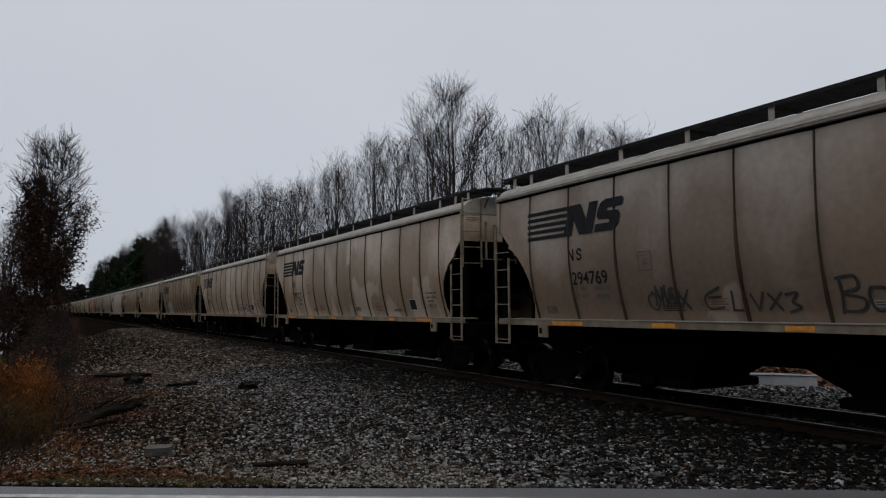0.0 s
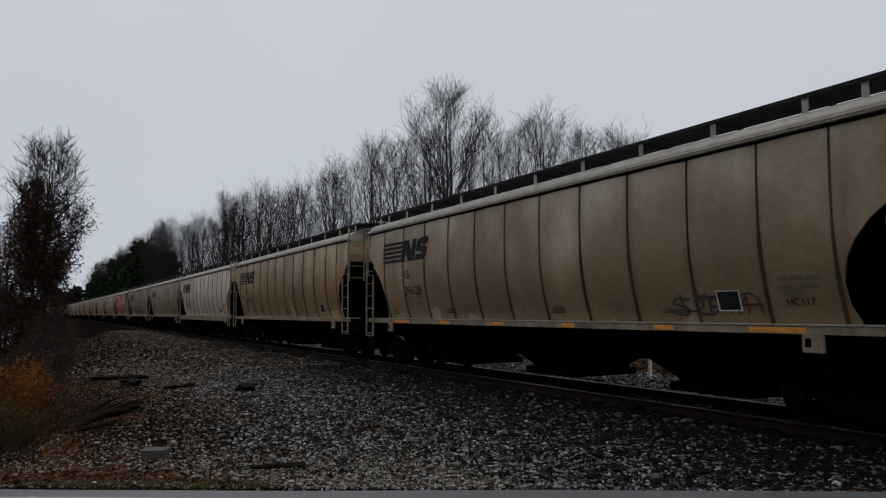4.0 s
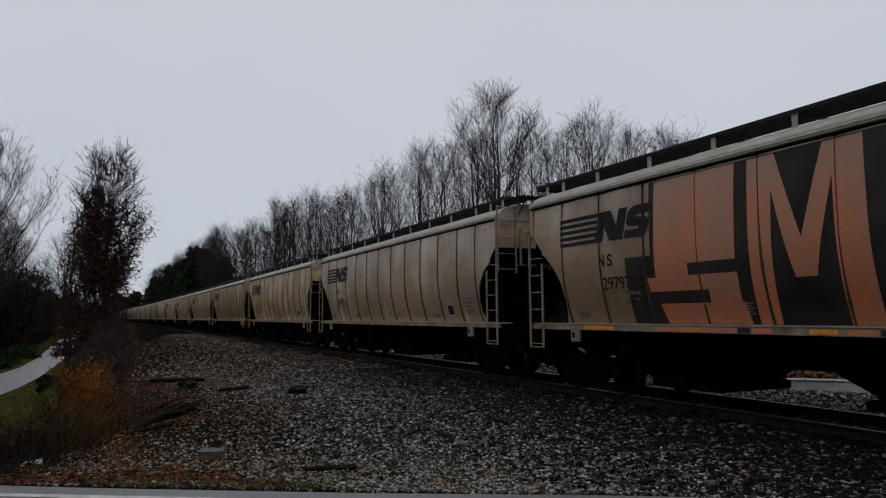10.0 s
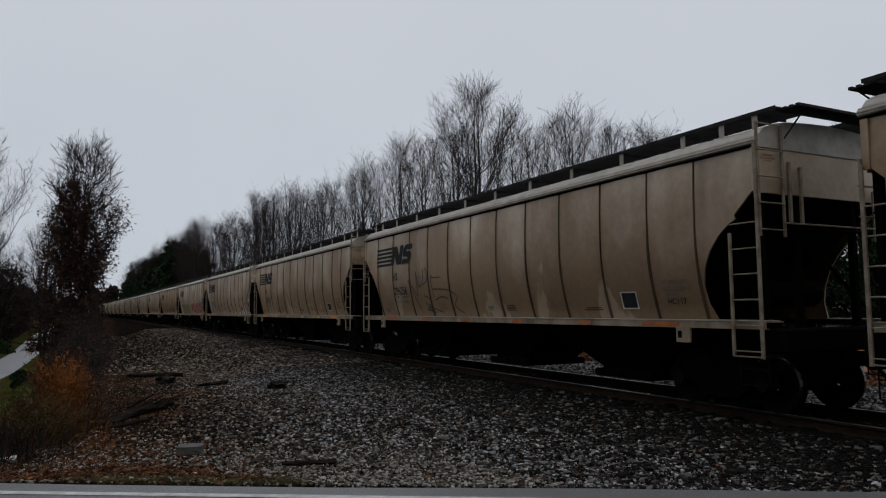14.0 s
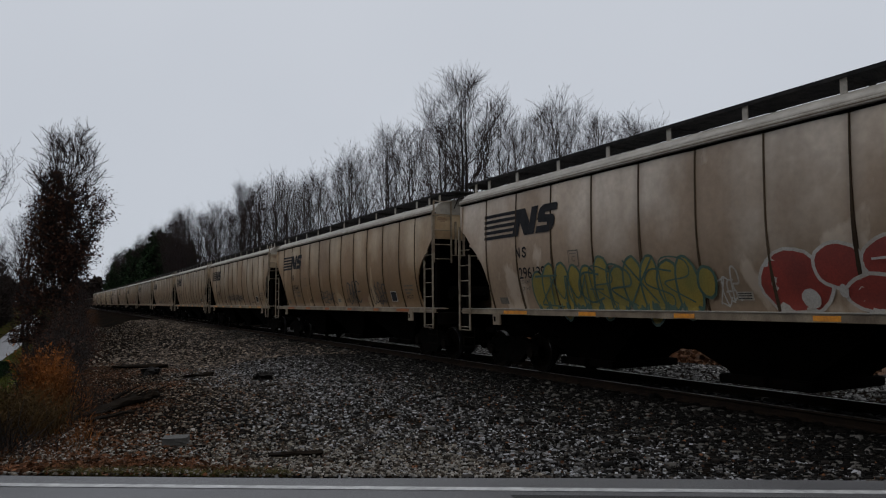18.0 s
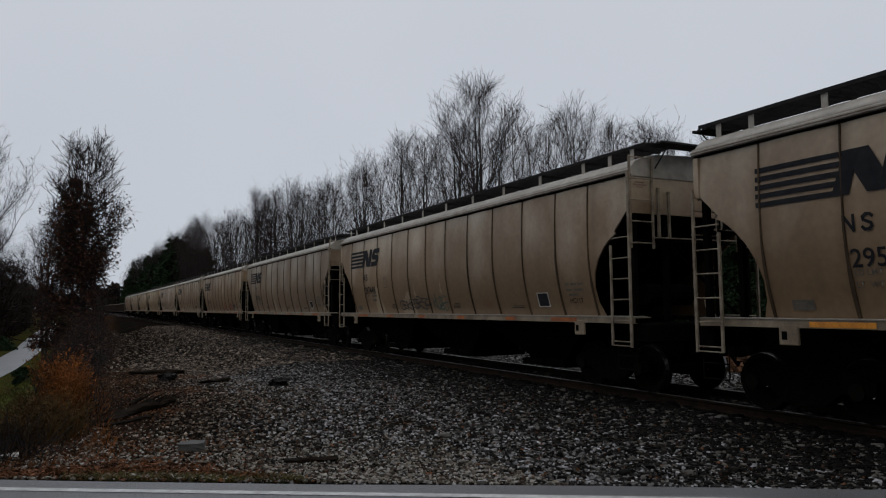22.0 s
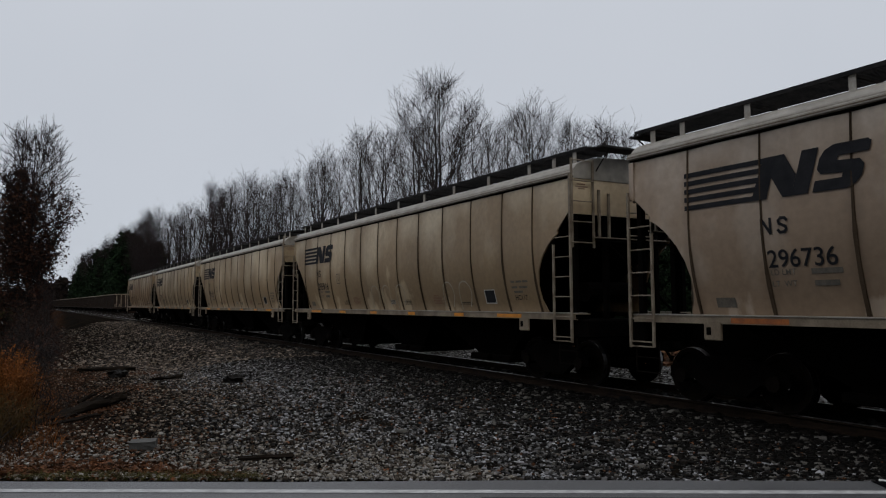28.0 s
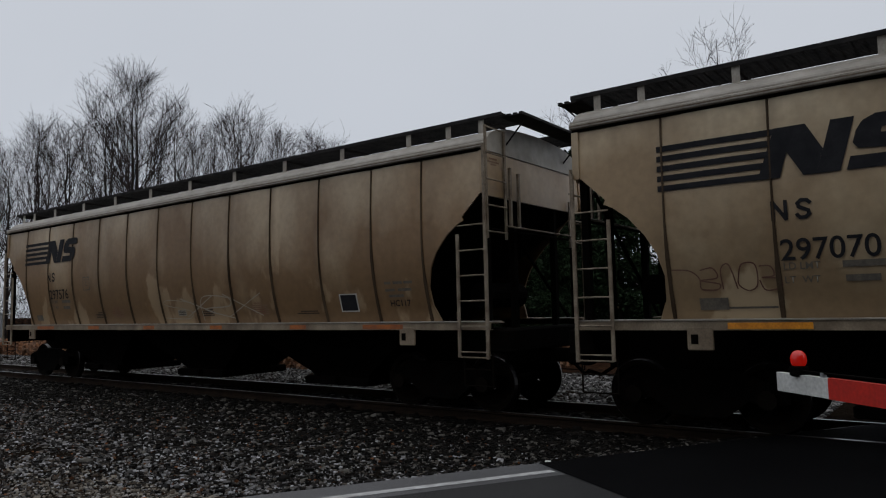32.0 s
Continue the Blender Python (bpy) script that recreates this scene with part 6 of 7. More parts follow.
def build_beyond():
    # stakes, trough and boxes on the far side of the track
    for x, y in ((15.0, 20.4), (15.0, 14.85)):
        t = tagged(new("marker_post"), "white painted marker post in the ballast beyond the track", "post", "marker posts")
        part("post", Form().box(-0.045, 0.045, -0.045, 0.045, -0.2, 1.15, bevel=0.012), WHITE, t)
        part("cap", Form().box(-0.055, 0.055, -0.055, 0.055, 1.15, 1.19, bevel=0.01), WHITE, t)
        t.location = (x, y, float(ground_z(x, y)))
    t = tagged(new("cable_trough"), "long low galvanised steel trough lying on the far ballast", "trough")
    part("trough", Form().prism([(-0.26, 0.0), (0.26, 0.0), (0.2, 0.24), (-0.2, 0.24)], "x", -0.95, 0.95), SILVER, t)
    part("lid", Form().box(-0.98, 0.98, -0.23, 0.23, 0.242, 0.27, bevel=0.01), SILVER, t)
    for i in (-0.6, 0.0, 0.6):
        part("strap", Form().box(i - 0.02, i + 0.02, -0.25, 0.25, 0.272, 0.285), SILVER, t)
    t.matrix_world = pose(15.8, 11.6, float(ground_z(15.8, 11.6)), 0, 0, -48)
    t = tagged(new("signal_cabinet"), "grey steel signal cabinet with two doors beside the switch", "cabinet")
    part("body", Form().box(-1.0, 1.0, -0.55, 0.55, 0.12, 2.35, bevel=0.02), SILVER, t)
    part("roof", Form().box(-1.08, 1.08, -0.63, 0.63, 2.35, 2.45, bevel=0.02), SILVER, t)
    part("plinth", Form().box(-1.05, 1.05, -0.6, 0.6, -0.3, 0.118), CONCRETE, t)
    for i in (-0.48, 0.48):
        d = part("door", Form().box(i - 0.45, i + 0.45, -0.585, -0.555, 0.25, 2.25, bevel=0.008), SILVER, t)
        part("handle", Form().box(i - 0.02, i + 0.02, -0.61, -0.586, 1.1, 1.35), BLACK_STEEL, d)
        part("vent", Form().box(i - 0.2, i + 0.2, -0.596, -0.586, 1.9, 2.05), BLACK_STEEL, d)
    t.matrix_world = pose(21.6, 57.5, float(ground_z(21.6, 57.5)), 0, 0, -25)
    t = tagged(new("relay_box"), "small white relay box on a post beside the switch", "box")
    part("body", Form().box(-0.38, 0.38, -0.3, 0.3, 0.35, 1.55, bevel=0.03), WHITE, t)
    part("stand", Form().box(-0.1, 0.1, -0.1, 0.1, -0.2, 0.35), BLACK_STEEL, t)
    d = part("door", Form().box(-0.34, 0.34, -0.325, -0.302, 0.4, 1.5, bevel=0.008), WHITE, t)
    part("handle", Form().box(0.24, 0.28, -0.345, -0.326, 0.9, 1.05), BLACK_STEEL, d)
    t.matrix_world = pose(16.4, 65.0, float(ground_z(16.4, 65.0)), 0, 0, -10)
    rng = np.random.default_rng(44)

    def heap(r_, n):
        a, r = rng.uniform(0, 2 * np.pi, n), rng.random(n) ** 0.6
        h = 1.15 * (1 - r) ** 0.8
        return np.stack([14.6 + 2.1 * r * np.cos(a), 69.0 + 2.1 * r * np.sin(a), -0.35 + h * rng.uniform(0.85, 1.02, n)], 1)

    stones("gravel_heap", 5000, heap, 0.075, 45, STONE, "heap of grey gravel beside the switch")
    core = Form()
    core.loft([[(14.6 + r * math.cos(i * 0.5236), 69 + r * math.sin(i * 0.5236), z) for i in range(12)] for r, z in ((2.0, -0.4), (1.3, 0.15), (0.6, 0.55), (0.1, 0.76))])
    tagged(part("gravel_heap_core", core, STONE), "grey gravel heap under the loose stones", "gravel", kind="stuff")


build_beyond()


def build_parked_car():
    """White pickup seen beyond the tracks."""
    t = tagged(new("pickup_truck"), "white pickup truck parked beyond the tracks", "car")
    body = Form().prism([(-2.6, 0.5), (2.6, 0.5), (2.65, 0.95), (1.35, 1.08), (0.7, 1.12), (-2.6, 1.12)], "x", -0.92, 0.92)
    b = part("body", body, WHITE, t)
    part("cab", Form().loft([[(-0.88, 1.3, 1.08), (0.88, 1.3, 1.08), (0.88, -0.9, 1.12), (-0.88, -0.9, 1.12)], [(-0.7, 0.55, 1.78), (0.7, 0.55, 1.78), (0.7, -0.75, 1.78), (-0.7, -0.75, 1.78)]]), WHITE, t)
    for sx in (-1, 1):
        part("side_window", Form().prism([(0.95, 1.2), (0.5, 1.68), (-0.65, 1.68), (-0.8, 1.2)], "x", sx * 0.80, sx * 0.86), GLASS_DARK, t)
        part("headlight", Form().box(sx * 0.7 - 0.15, sx * 0.7 + 0.15, 2.6, 2.66, 0.75, 0.92), TREAD, t)
        for y in (1.65, -1.6):
            w = part("wheel", Form().tube((sx * 0.7, y, 0.37), (sx * 0.94, y, 0.37), 0.37, sides=18), BLACK_STEEL, t)
            part("rim", Form().tube((sx * 0.935, y, 0.37), (sx * 0.95, y, 0.37), 0.22, sides=14), SILVER, w)
    part("windscreen", Form().add([(-0.82, 1.28, 1.13), (0.82, 1.28, 1.13), (0.66, 0.6, 1.74), (-0.66, 0.6, 1.74), (-0.8, 1.22, 1.13), (0.8, 1.22, 1.13), (0.64, 0.55, 1.74), (-0.64, 0.55, 1.74)], [(0, 1, 2, 3), (7, 6, 5, 4), (0, 4, 5, 1), (2, 6, 7, 3)]), GLASS_DARK, t)
    part("bumper", Form().box(-0.9, 0.9, 2.6, 2.75, 0.45, 0.65, bevel=0.03), SILVER, t)
    t.matrix_world = pose(29.5, 20.7, float(ground_z(29.5, 20.7)) + 0.25, 0, 0, 60)


def build_lane_car(name, label, paint, long, high):
    """A road car seen far off: body, cabin, windows, lamps and wheels; it faces +y."""
    t = tagged(new(name), label, "car")
    h = long / 2
    part("body", Form().prism([(-h, 0.35), (h, 0.35), (h, 0.75), (h - 0.25, 0.9), (-h + 0.1, 0.98), (-h, 0.8)], "x", -0.88, 0.88), paint, t)
    part("cabin", Form().loft([[(-0.85, h * 0.4, 0.9), (0.85, h * 0.4, 0.9), (0.85, -h * 0.75, 0.95), (-0.85, -h * 0.75, 0.95)], [(-0.65, h * 0.1, high), (0.65, h * 0.1, high), (0.65, -h * 0.5, high), (-0.65, -h * 0.5, high)]]), paint, t)
    k = (high - 0.06 - 0.98) / (high - 0.92)
    part("rear_window", Form().prism([(-h * 0.74, 1.0), (-h * 0.72 + h * 0.22 * k, high - 0.08), (-h * 0.76 + h * 0.22 * k, high - 0.06), (-h * 0.78, 1.0)], "x", -0.6, 0.6), GLASS_DARK, t)
    part("windscreen", Form().prism([(h * 0.40, 0.98), (h * 0.38 - h * 0.26 * k, high - 0.06), (h * 0.42 - h * 0.26 * k, high - 0.06), (h * 0.44, 0.98)], "x", -0.62, 0.62), GLASS_DARK, t)
    for sx in (-1, 1):
        part("tail_light", Form().box(sx * 0.68 - 0.16, sx * 0.68 + 0.16, -h - 0.02, -h + 0.04, 0.66, 0.82, bevel=0.01), LAMP_RED, t, "lit red tail light")
        part("headlight", Form().box(sx * 0.66 - 0.16, sx * 0.66 + 0.16, h - 0.04, h + 0.02, 0.6, 0.74, bevel=0.01), WHITE, t)
        part("side_window", Form().prism([(h * 0.3, 0.98), (h * 0.08, high - 0.08), (-h * 0.46, high - 0.08), (-h * 0.62, 0.98)], "x", sx * 0.74, sx * 0.86), GLASS_DARK, t)
        for y in (h * 0.62, -h * 0.6):
            w = part("wheel", Form().tube((sx * 0.68, y, 0.32), (sx * 0.9, y, 0.32), 0.32, sides=16), BLACK_STEEL, t)
            part("rim", Form().tube((sx * 0.895, y, 0.32), (sx * 0.91, y, 0.32), 0.19, sides=12), SILVER, w)
    part("bumper", Form().box(-0.86, 0.86, -h - 0.07, -h + 0.02, 0.36, 0.55, bevel=0.03), BLACK_STEEL, t)
    return t


GLASS_DARK = material("dark_tinted_glass", (0.02, 0.022, 0.025), (0.03, 0.032, 0.035), 2, 0.1)
build_parked_car()


def build_gate():
    """Crossing gate lowered over the road on the viewer's side."""
    t = tagged(new("crossing_gate"), "lowered red and white crossing gate arm with a lit red lamp", "crossing gate")
    n = 15
    for i in range(n):
        y0, y1 = -0.48 * i, -0.48 * (i + 1)
        top = 0.062 + 0.003 * i
        f = Form().box(-0.022, 0.022, y1, y0, 1.15 - top, 1.15 + top)
        part("arm_panel", f, RED if i % 2 else WHITE, t, "red reflective panel" if i % 2 else "white reflective panel")
    for y in (-0.2, -2.6, -5.2):
        lamp = part("lamp_base", Form().box(-0.05, 0.05, y - 0.04, y + 0.04, 1.2, 1.27, bevel=0.01), BLACK_STEEL, t)
        n2 = 14
        f = Form()
        f.loft([[(r * math.cos(2 * math.pi * k / n2), y + r * math.sin(2 * math.pi * k / n2), 1.27 + z) for k in range(n2)] for r, z in ((0.04, 0.0), (0.049, 0.018), (0.052, 0.045), (0.045, 0.075), (0.026, 0.095), (0.004, 0.101))])
        part("lens", f, LAMP_RED, lamp, "glowing red lamp lens", smooth=True)
    cable = part("lamp_cable", Form().tube((0, -0.1, 1.235), (0, -7.2, 1.285), 0.008, sides=5), BLACK_STEEL, t)
    for i in range(12):
        y = -0.42 - 0.55 * i
        part("clip", Form().box(-0.014, 0.014, y - 0.012, y + 0.012, 1.208 + 0.0062 * i, 1.24 + 0.0062 * i), SILVER, cable)
    mast = part("mast", Form().tube((0, -7.5, -0.1), (0, -7.5, 3.6), 0.06, sides=14), SILVER, t)
    part("gear_box", Form().box(-0.2, 0.2, -7.75, -7.15, 0.85, 1.4, bevel=0.03), SILVER, t)
    part("base", Form().box(-0.3, 0.3, -7.8, -7.2, -0.3, 0.1), CONCRETE, t)
    t.matrix_world = pose(5.30, 1.08, 0.0, 0, 0, -42)


LAMP_RED = bpy.data.materials.new("lit_red_lens")
LAMP_RED.use_nodes = True
_b = LAMP_RED.node_tree.nodes["Principled BSDF"]
_b.inputs["Base Color"].default_value = (0.22, 0.006, 0.004, 1)
_b.inputs["Roughness"].default_value = 0.2
_b.inputs["Emission Color"].default_value = (1.0, 0.02, 0.01, 1)
_b.inputs["Emission Strength"].default_value = 0.16
build_gate()
RED_CAR = build_lane_car("red_car", "bright red car with lit tail lights driving slowly along the lane", material("bright_red_car_paint", (0.42, 0.035, 0.015), (0.34, 0.03, 0.014), 2, 0.3), 4.3, 1.45)
SILVER_CAR = build_lane_car("silver_car", "pale silver van standing far down the lane", material("pale_silver_car_paint", (0.42, 0.43, 0.44), (0.36, 0.37, 0.38), 2, 0.35), 4.8, 2.0)
SILVER_CAR.matrix_world = pose(-9.9, 262, float(ground_z(-9.9, 262)) + 0.06, 0, 0, 182)


# ---------------------------------------------------------------- gondolas standing on the second track
def build_gondola():
    g = new("gondola_car")
    f = Form()
    for sx in (-1, 1):
        f = Form().box(min(sx * 1.5, sx * 1.54), max(sx * 1.5, sx * 1.54), -7.4, 7.4, 1.05, 3.42)
        part("side_sheet", f, GONDOLA, g)
        part("top_rail", Form().box(min(sx * 1.48, sx * 1.60), max(sx * 1.48, sx * 1.60), -7.45, 7.45, 3.42, 3.55, bevel=0.02), OFFWHITE, g, "pale worn top rail")
        part("side_sill", Form().box(min(sx * 1.46, sx * 1.6), max(sx * 1.46, sx * 1.6), -7.45, 7.45, 0.9, 1.05), GONDOLA, g)
        for i in range(12):
            y = -7.2 + 14.4 * i / 11
            part("rib", Form().box(min(sx * 1.54, sx * 1.62), max(sx * 1.54, sx * 1.62), y - 0.07, y + 0.07, 1.05, 3.42), GONDOLA, g)
    for e in (-1, 1):
        part("end_sheet", Form().box(-1.5, 1.5, min(e * 7.36, e * 7.4), max(e * 7.36, e * 7.4), 1.7, 3.42), GONDOLA, g)
        for x in (-1.1, -0.37, 0.37, 1.1):
            part("end_rib", Form().box(x - 0.06, x + 0.06, min(e * 7.4, e * 7.48), max(e * 7.4, e * 7.48), 1.0, 3.42), OFFWHITE, g)
        part("end_rail", Form().box(-1.58, 1.58, min(e * 7.38, e * 7.5), max(e * 7.38, e * 7.5), 3.42, 3.55, bevel=0.02), OFFWHITE, g)
        part("end_sill", Form().box(-1.5, 1.5, min(e * 7.3, e * 7.7), max(e * 7.3, e * 7.7), 0.85, 1.15), GONDOLA, g)
        part("coupler", Form().box(-0.14, 0.14, min(e * 7.6, e * 8.2), max(e * 7.6, e * 8.2), 0.75, 1.0), BLACK_STEEL, g)
        truck_parts(g, e * 5.6)
    part("floor", Form().box(-1.48, 1.48, -7.35, 7.35, 0.95, 1.15), GONDOLA, g)
    return g


GONDOLA = material("rust_black_gondola_paint", (0.016, 0.013, 0.011), (0.032, 0.021, 0.015), 1.2, 0.85, streak=0.3, spec=0.08)


def place_gondolas():
    first = tagged(build_gondola(), "dark rusty gondola car standing on the side track", "freight car", "standing gondola cars")
    for i in range(16):
        s = 149.0 + 16.4 * i
        x = siding_x(s)
        slope = (siding_x(s + 4) - siding_x(s - 4)) / 8
        m = pose(x, s, 0, 0, 0, math.degrees(math.atan2(-slope, 1)))
        if i == 0:
            first.matrix_world = m
        else:
            copy_thing(first, m)


place_gondolas()


# ---------------------------------------------------------------- unseen foliage screen added behind the viewer to block low sky light
def build_rear():
    rng = np.random.default_rng(66)
    n = 26000
    a = rng.uniform(-90, 90, n)
    off = -17.5 - rng.random(n) ** 1.2 * 8
    p = np.array([road_at(q, o) for q, o in zip(a, off)])
    keep = ~((p[:, 0] > 4) & (p[:, 0] < 22)) & (p[:, 0] < 40)
    p = p[keep]
    p[:, 2] = -0.2 + rng.random(len(p)) ** 0.85 * (17 + 3 * np.sin(a[keep] * 0.35))
    stuff("wooded_bank", quad_cloud(p, 0.75, 67, 0.2, 1.3), PINE, "unseen dark foliage screen behind the viewer, blocking low sky", "woods")


build_rear()


# ---------------------------------------------------------------- painted tags on single cars
SPRAY = {
    "black": material("black_spray_paint", (0.02, 0.02, 0.022), (0.045, 0.04, 0.036), 8, 0.6),
    "orange": material("faded_orange_paint", (0.50, 0.14, 0.045), (0.36, 0.16, 0.09), 1.3, 0.5, streak=0.5),
    "peach": material("pale_peach_paint", (0.34, 0.20, 0.14), (0.20, 0.12, 0.085), 1.6, 0.6),
    "soot": material("worn_black_paint", (0.006, 0.0055, 0.005), (0.028, 0.022, 0.017), 1.4, 0.6, spec=0.2),
    "silver": material("pale_silver_paint", (0.36, 0.37, 0.42), (0.24, 0.25, 0.30), 2, 0.5),
    "white": material("white_spray_paint", (0.46, 0.44, 0.41), (0.32, 0.29, 0.25), 3, 0.6),
    "red": material("red_spray_paint", (0.26, 0.03, 0.018), (0.17, 0.025, 0.018), 2, 0.6),
    "yellow": material("mustard_spray_paint", (0.26, 0.19, 0.03), (0.17, 0.15, 0.035), 2, 0.6),
    "teal": material("dull_teal_spray_paint", (0.03, 0.075, 0.06), (0.06, 0.10, 0.075), 2, 0.6),
    "oxblood": material("thin_oxblood_marker", (0.11, 0.04, 0.028), (0.15, 0.08, 0.055), 5, 0.7),
    "brown": material("thin_brown_marker", (0.10, 0.075, 0.055), (0.15, 0.12, 0.09), 5, 0.7),
    "pale": material("washed_pale_scratches", (0.38, 0.35, 0.29), (0.30, 0.26, 0.2), 3, 0.7),
}


def scrubbed(mat, pale, seed_z):
    """Paint that the rain off the roof has bleached from above, with a ragged lower edge."""
    n, l = mat.node_tree.nodes, mat.node_tree.links
    b = n["Principled BSDF"]
    old = b.inputs["Base Color"].links[0].from_socket
    co, sep, nz, mr, ad, mx = (n.new("ShaderNode" + k) for k in ("TexCoord", "SeparateXYZ", "TexNoise", "MapRange", "Math", "Mix"))
    nz.inputs["Scale"].default_value, nz.inputs["Detail"].default_value = 1.1, 6
    ad.operation = "MULTIPLY_ADD"
    ad.inputs[1].default_value = 1.6
    l.new(co.outputs["Object"], sep.inputs[0])
    l.new(co.outputs["Object"], nz.inputs["Vector"])
    l.new(nz.outputs["Fac"], ad.inputs[0])
    l.new(sep.outputs["Z"], ad.inputs[2])
    mr.inputs[1].default_value, mr.inputs[2].default_value, mr.inputs[4].default_value = seed_z, seed_z + 1.5, 0.75
    l.new(ad.outputs[0], mr.inputs[0])
    mx.data_type = "RGBA"
    l.new(mr.outputs[0], mx.inputs[0])
    l.new(old, mx.inputs[6])
    mx.inputs[7].default_value = (*pale, 1)
    l.new(mx.outputs[2], b.inputs["Base Color"])


scrubbed(SPRAY["orange"], (0.27, 0.18, 0.13), 3.5)


def curve_points(ctrl, n=7):
    """A smooth line through control points (Catmull-Rom)."""
    out = []
    p = [ctrl[0]] + list(ctrl) + [ctrl[-1]]
    for i in range(1, len(p) - 2):
        for k in range(n):
            t = k / n
            q = []
            for a, b, c, d in zip(p[i - 1], p[i], p[i + 1], p[i + 2]):
                q.append(0.5 * (2 * b + (c - a) * t + (2 * a - 5 * b + 4 * c - d) * t * t + (3 * b - a - 3 * c + d) * t ** 3))
            out.append(tuple(q))
    return out + [tuple(ctrl[-1])]


# pen movements in a unit box, loops first and slashes after
SKELETONS = [
    [[(0.5, 1), (0.05, 0.7), (0.1, 0.15), (0.6, 0), (0.95, 0.4), (0.7, 0.85), (0.3, 0.8)]],
    [[(0.9, 0.9), (0.3, 1), (0.15, 0.7), (0.8, 0.4), (0.7, 0.05), (0.05, 0.1)]],
    [[(0, 0), (0.1, 0.8), (0.5, 1), (0.8, 0.7), (0.85, 0)], [(0.05, 0.4), (0.9, 0.45)]],
    [[(0, 0), (0.05, 1), (0.7, 0.95), (0.75, 0.6), (0.1, 0.5), (0.8, 0.05)]],
    [[(0, 1), (0.1, 0.2), (0.5, 0), (0.9, 0.3), (0.85, 0.9)]],
    [[(0.8, 0.9), (0.2, 0.95), (0.05, 0.4), (0.4, 0), (0.9, 0.2)], [(0.4, 0.5), (0.9, 0.5)]],
    [[(0, 0.9), (0.9, 1)], [(0.9, 1), (0.1, 0.1)], [(0.1, 0.1), (1, 0)]],
    [[(0, 1), (0.05, 0)], [(0.9, 1), (0.1, 0.5), (1, 0)]],
    [[(0, 1), (0.9, 0)], [(0.9, 1), (0.1, 0)]],
    [[(0.05, 0.05), (0.1, 1)], [(0.1, 1), (0.5, 0.3), (0.85, 1)], [(0.85, 1), (0.9, 0)]],
]


def scribble(car, colour, y0, y1, z0, z1, strokes, width, seed, label, round_=0.5, lift=0.009):
    """An unreadable tag: a row of looping and slashing strokes."""
    rng = random.Random(seed)
    f = Form()
    step = (y1 - y0) / strokes
    for i in range(strokes):
        a = y0 + step * i
        curl = SKELETONS[rng.randrange(6)] if rng.random() < round_ else SKELETONS[6 + rng.randrange(4)]
        grow, rise, lean = rng.uniform(0.75, 1.1), rng.uniform(-0.08, 0.14), rng.uniform(-0.15, 0.15)
        for line in curl:
            c = [(a + step * (1.75 * u + lean * v + rng.uniform(-0.06, 0.06)), z0 + (z1 - z0) * (rise + grow * v + rng.uniform(-0.05, 0.05))) for u, v in line]
            ribbon(curve_points(c, 6), width * rng.uniform(0.6, 1.05), lift, f)
    return part("painted_tag", f, SPRAY[colour], car, label)


def blob(f, y, z, w, h, lift, seed, grow=0.0, n=22):
    """A filled rounded patch that follows the curved side."""
    rng = random.Random(seed)
    lob = [rng.uniform(0.85, 1.12) for _ in range(n)]
    lob = [(lob[i] + lob[i - 1] + lob[(i + 1) % n]) / 3 for i in range(n)]
    ring = []
    for i in range(n):
        t = 2 * math.pi * i / n
        ring.append((y + (w / 2 * lob[i] + grow) * math.cos(t), z + (h / 2 * lob[i] + grow) * math.sin(t)))
    rings = [[on_side(y + (py - y) * k, z + (pz - z) * k, lift) for py, pz in ring] for k in (1.0, 0.66, 0.33)]
    f.loft(rings, caps=False)
    k = len(f.v) - n
    f.v.append(on_side(y, z, lift))
    f.f.extend((k + i, k + (i + 1) % n, len(f.v) - 1) for i in range(n))


def swollen(car, shapes, fill, edge, seed, label, holes=(), mark="", outer=""):
    """Swollen rounded letter shapes (y, z, width, height) one over another, each with a contrasting rim."""
    for i, (y, z, w, h) in enumerate(shapes):
        w, h = w * 1.16, h * 1.14
        lift = 0.008 + 0.0022 * i
        rim = Form()
        blob(rim, y, z, w, h, lift, seed * 31 + i, 0.05)
        a = part("painted_bubble", rim, SPRAY[edge], car, label)
        body = Form()
        blob(body, y, z, w, h, lift + 0.0011, seed * 31 + i)
        part("bubble_fill", body, SPRAY[fill], a)
        if outer:
            g = Form()
            blob(g, y, z, w, h, lift - 0.001, seed * 31 + i, 0.09)
            part("bubble_shadow", g, SPRAY[outer], a)
            g = Form()
            ribbon(curve_points([(y + w * 0.33, z + h * 0.05), (y + w * 0.27, z + h * 0.3), (y + w * 0.05, z + h * 0.4)]), 0.03, lift + 0.0022, g)
            part("bubble_shine", g, SPRAY[edge], a)
    top = 0.010 + 0.0022 * len(shapes)
    for i, (y, z, w, h) in enumerate(holes):
        g = Form()
        blob(g, y, z, w, h, top, seed + i)
        part("bubble_hole", g, SPRAY[mark], car)


def stroke_letters(car, colour, strokes, width, lift, label):
    f = Form()
    for s in strokes:
        ribbon(s, width, lift, f)
    return part("painted_letters", f, SPRAY[colour], car, label)


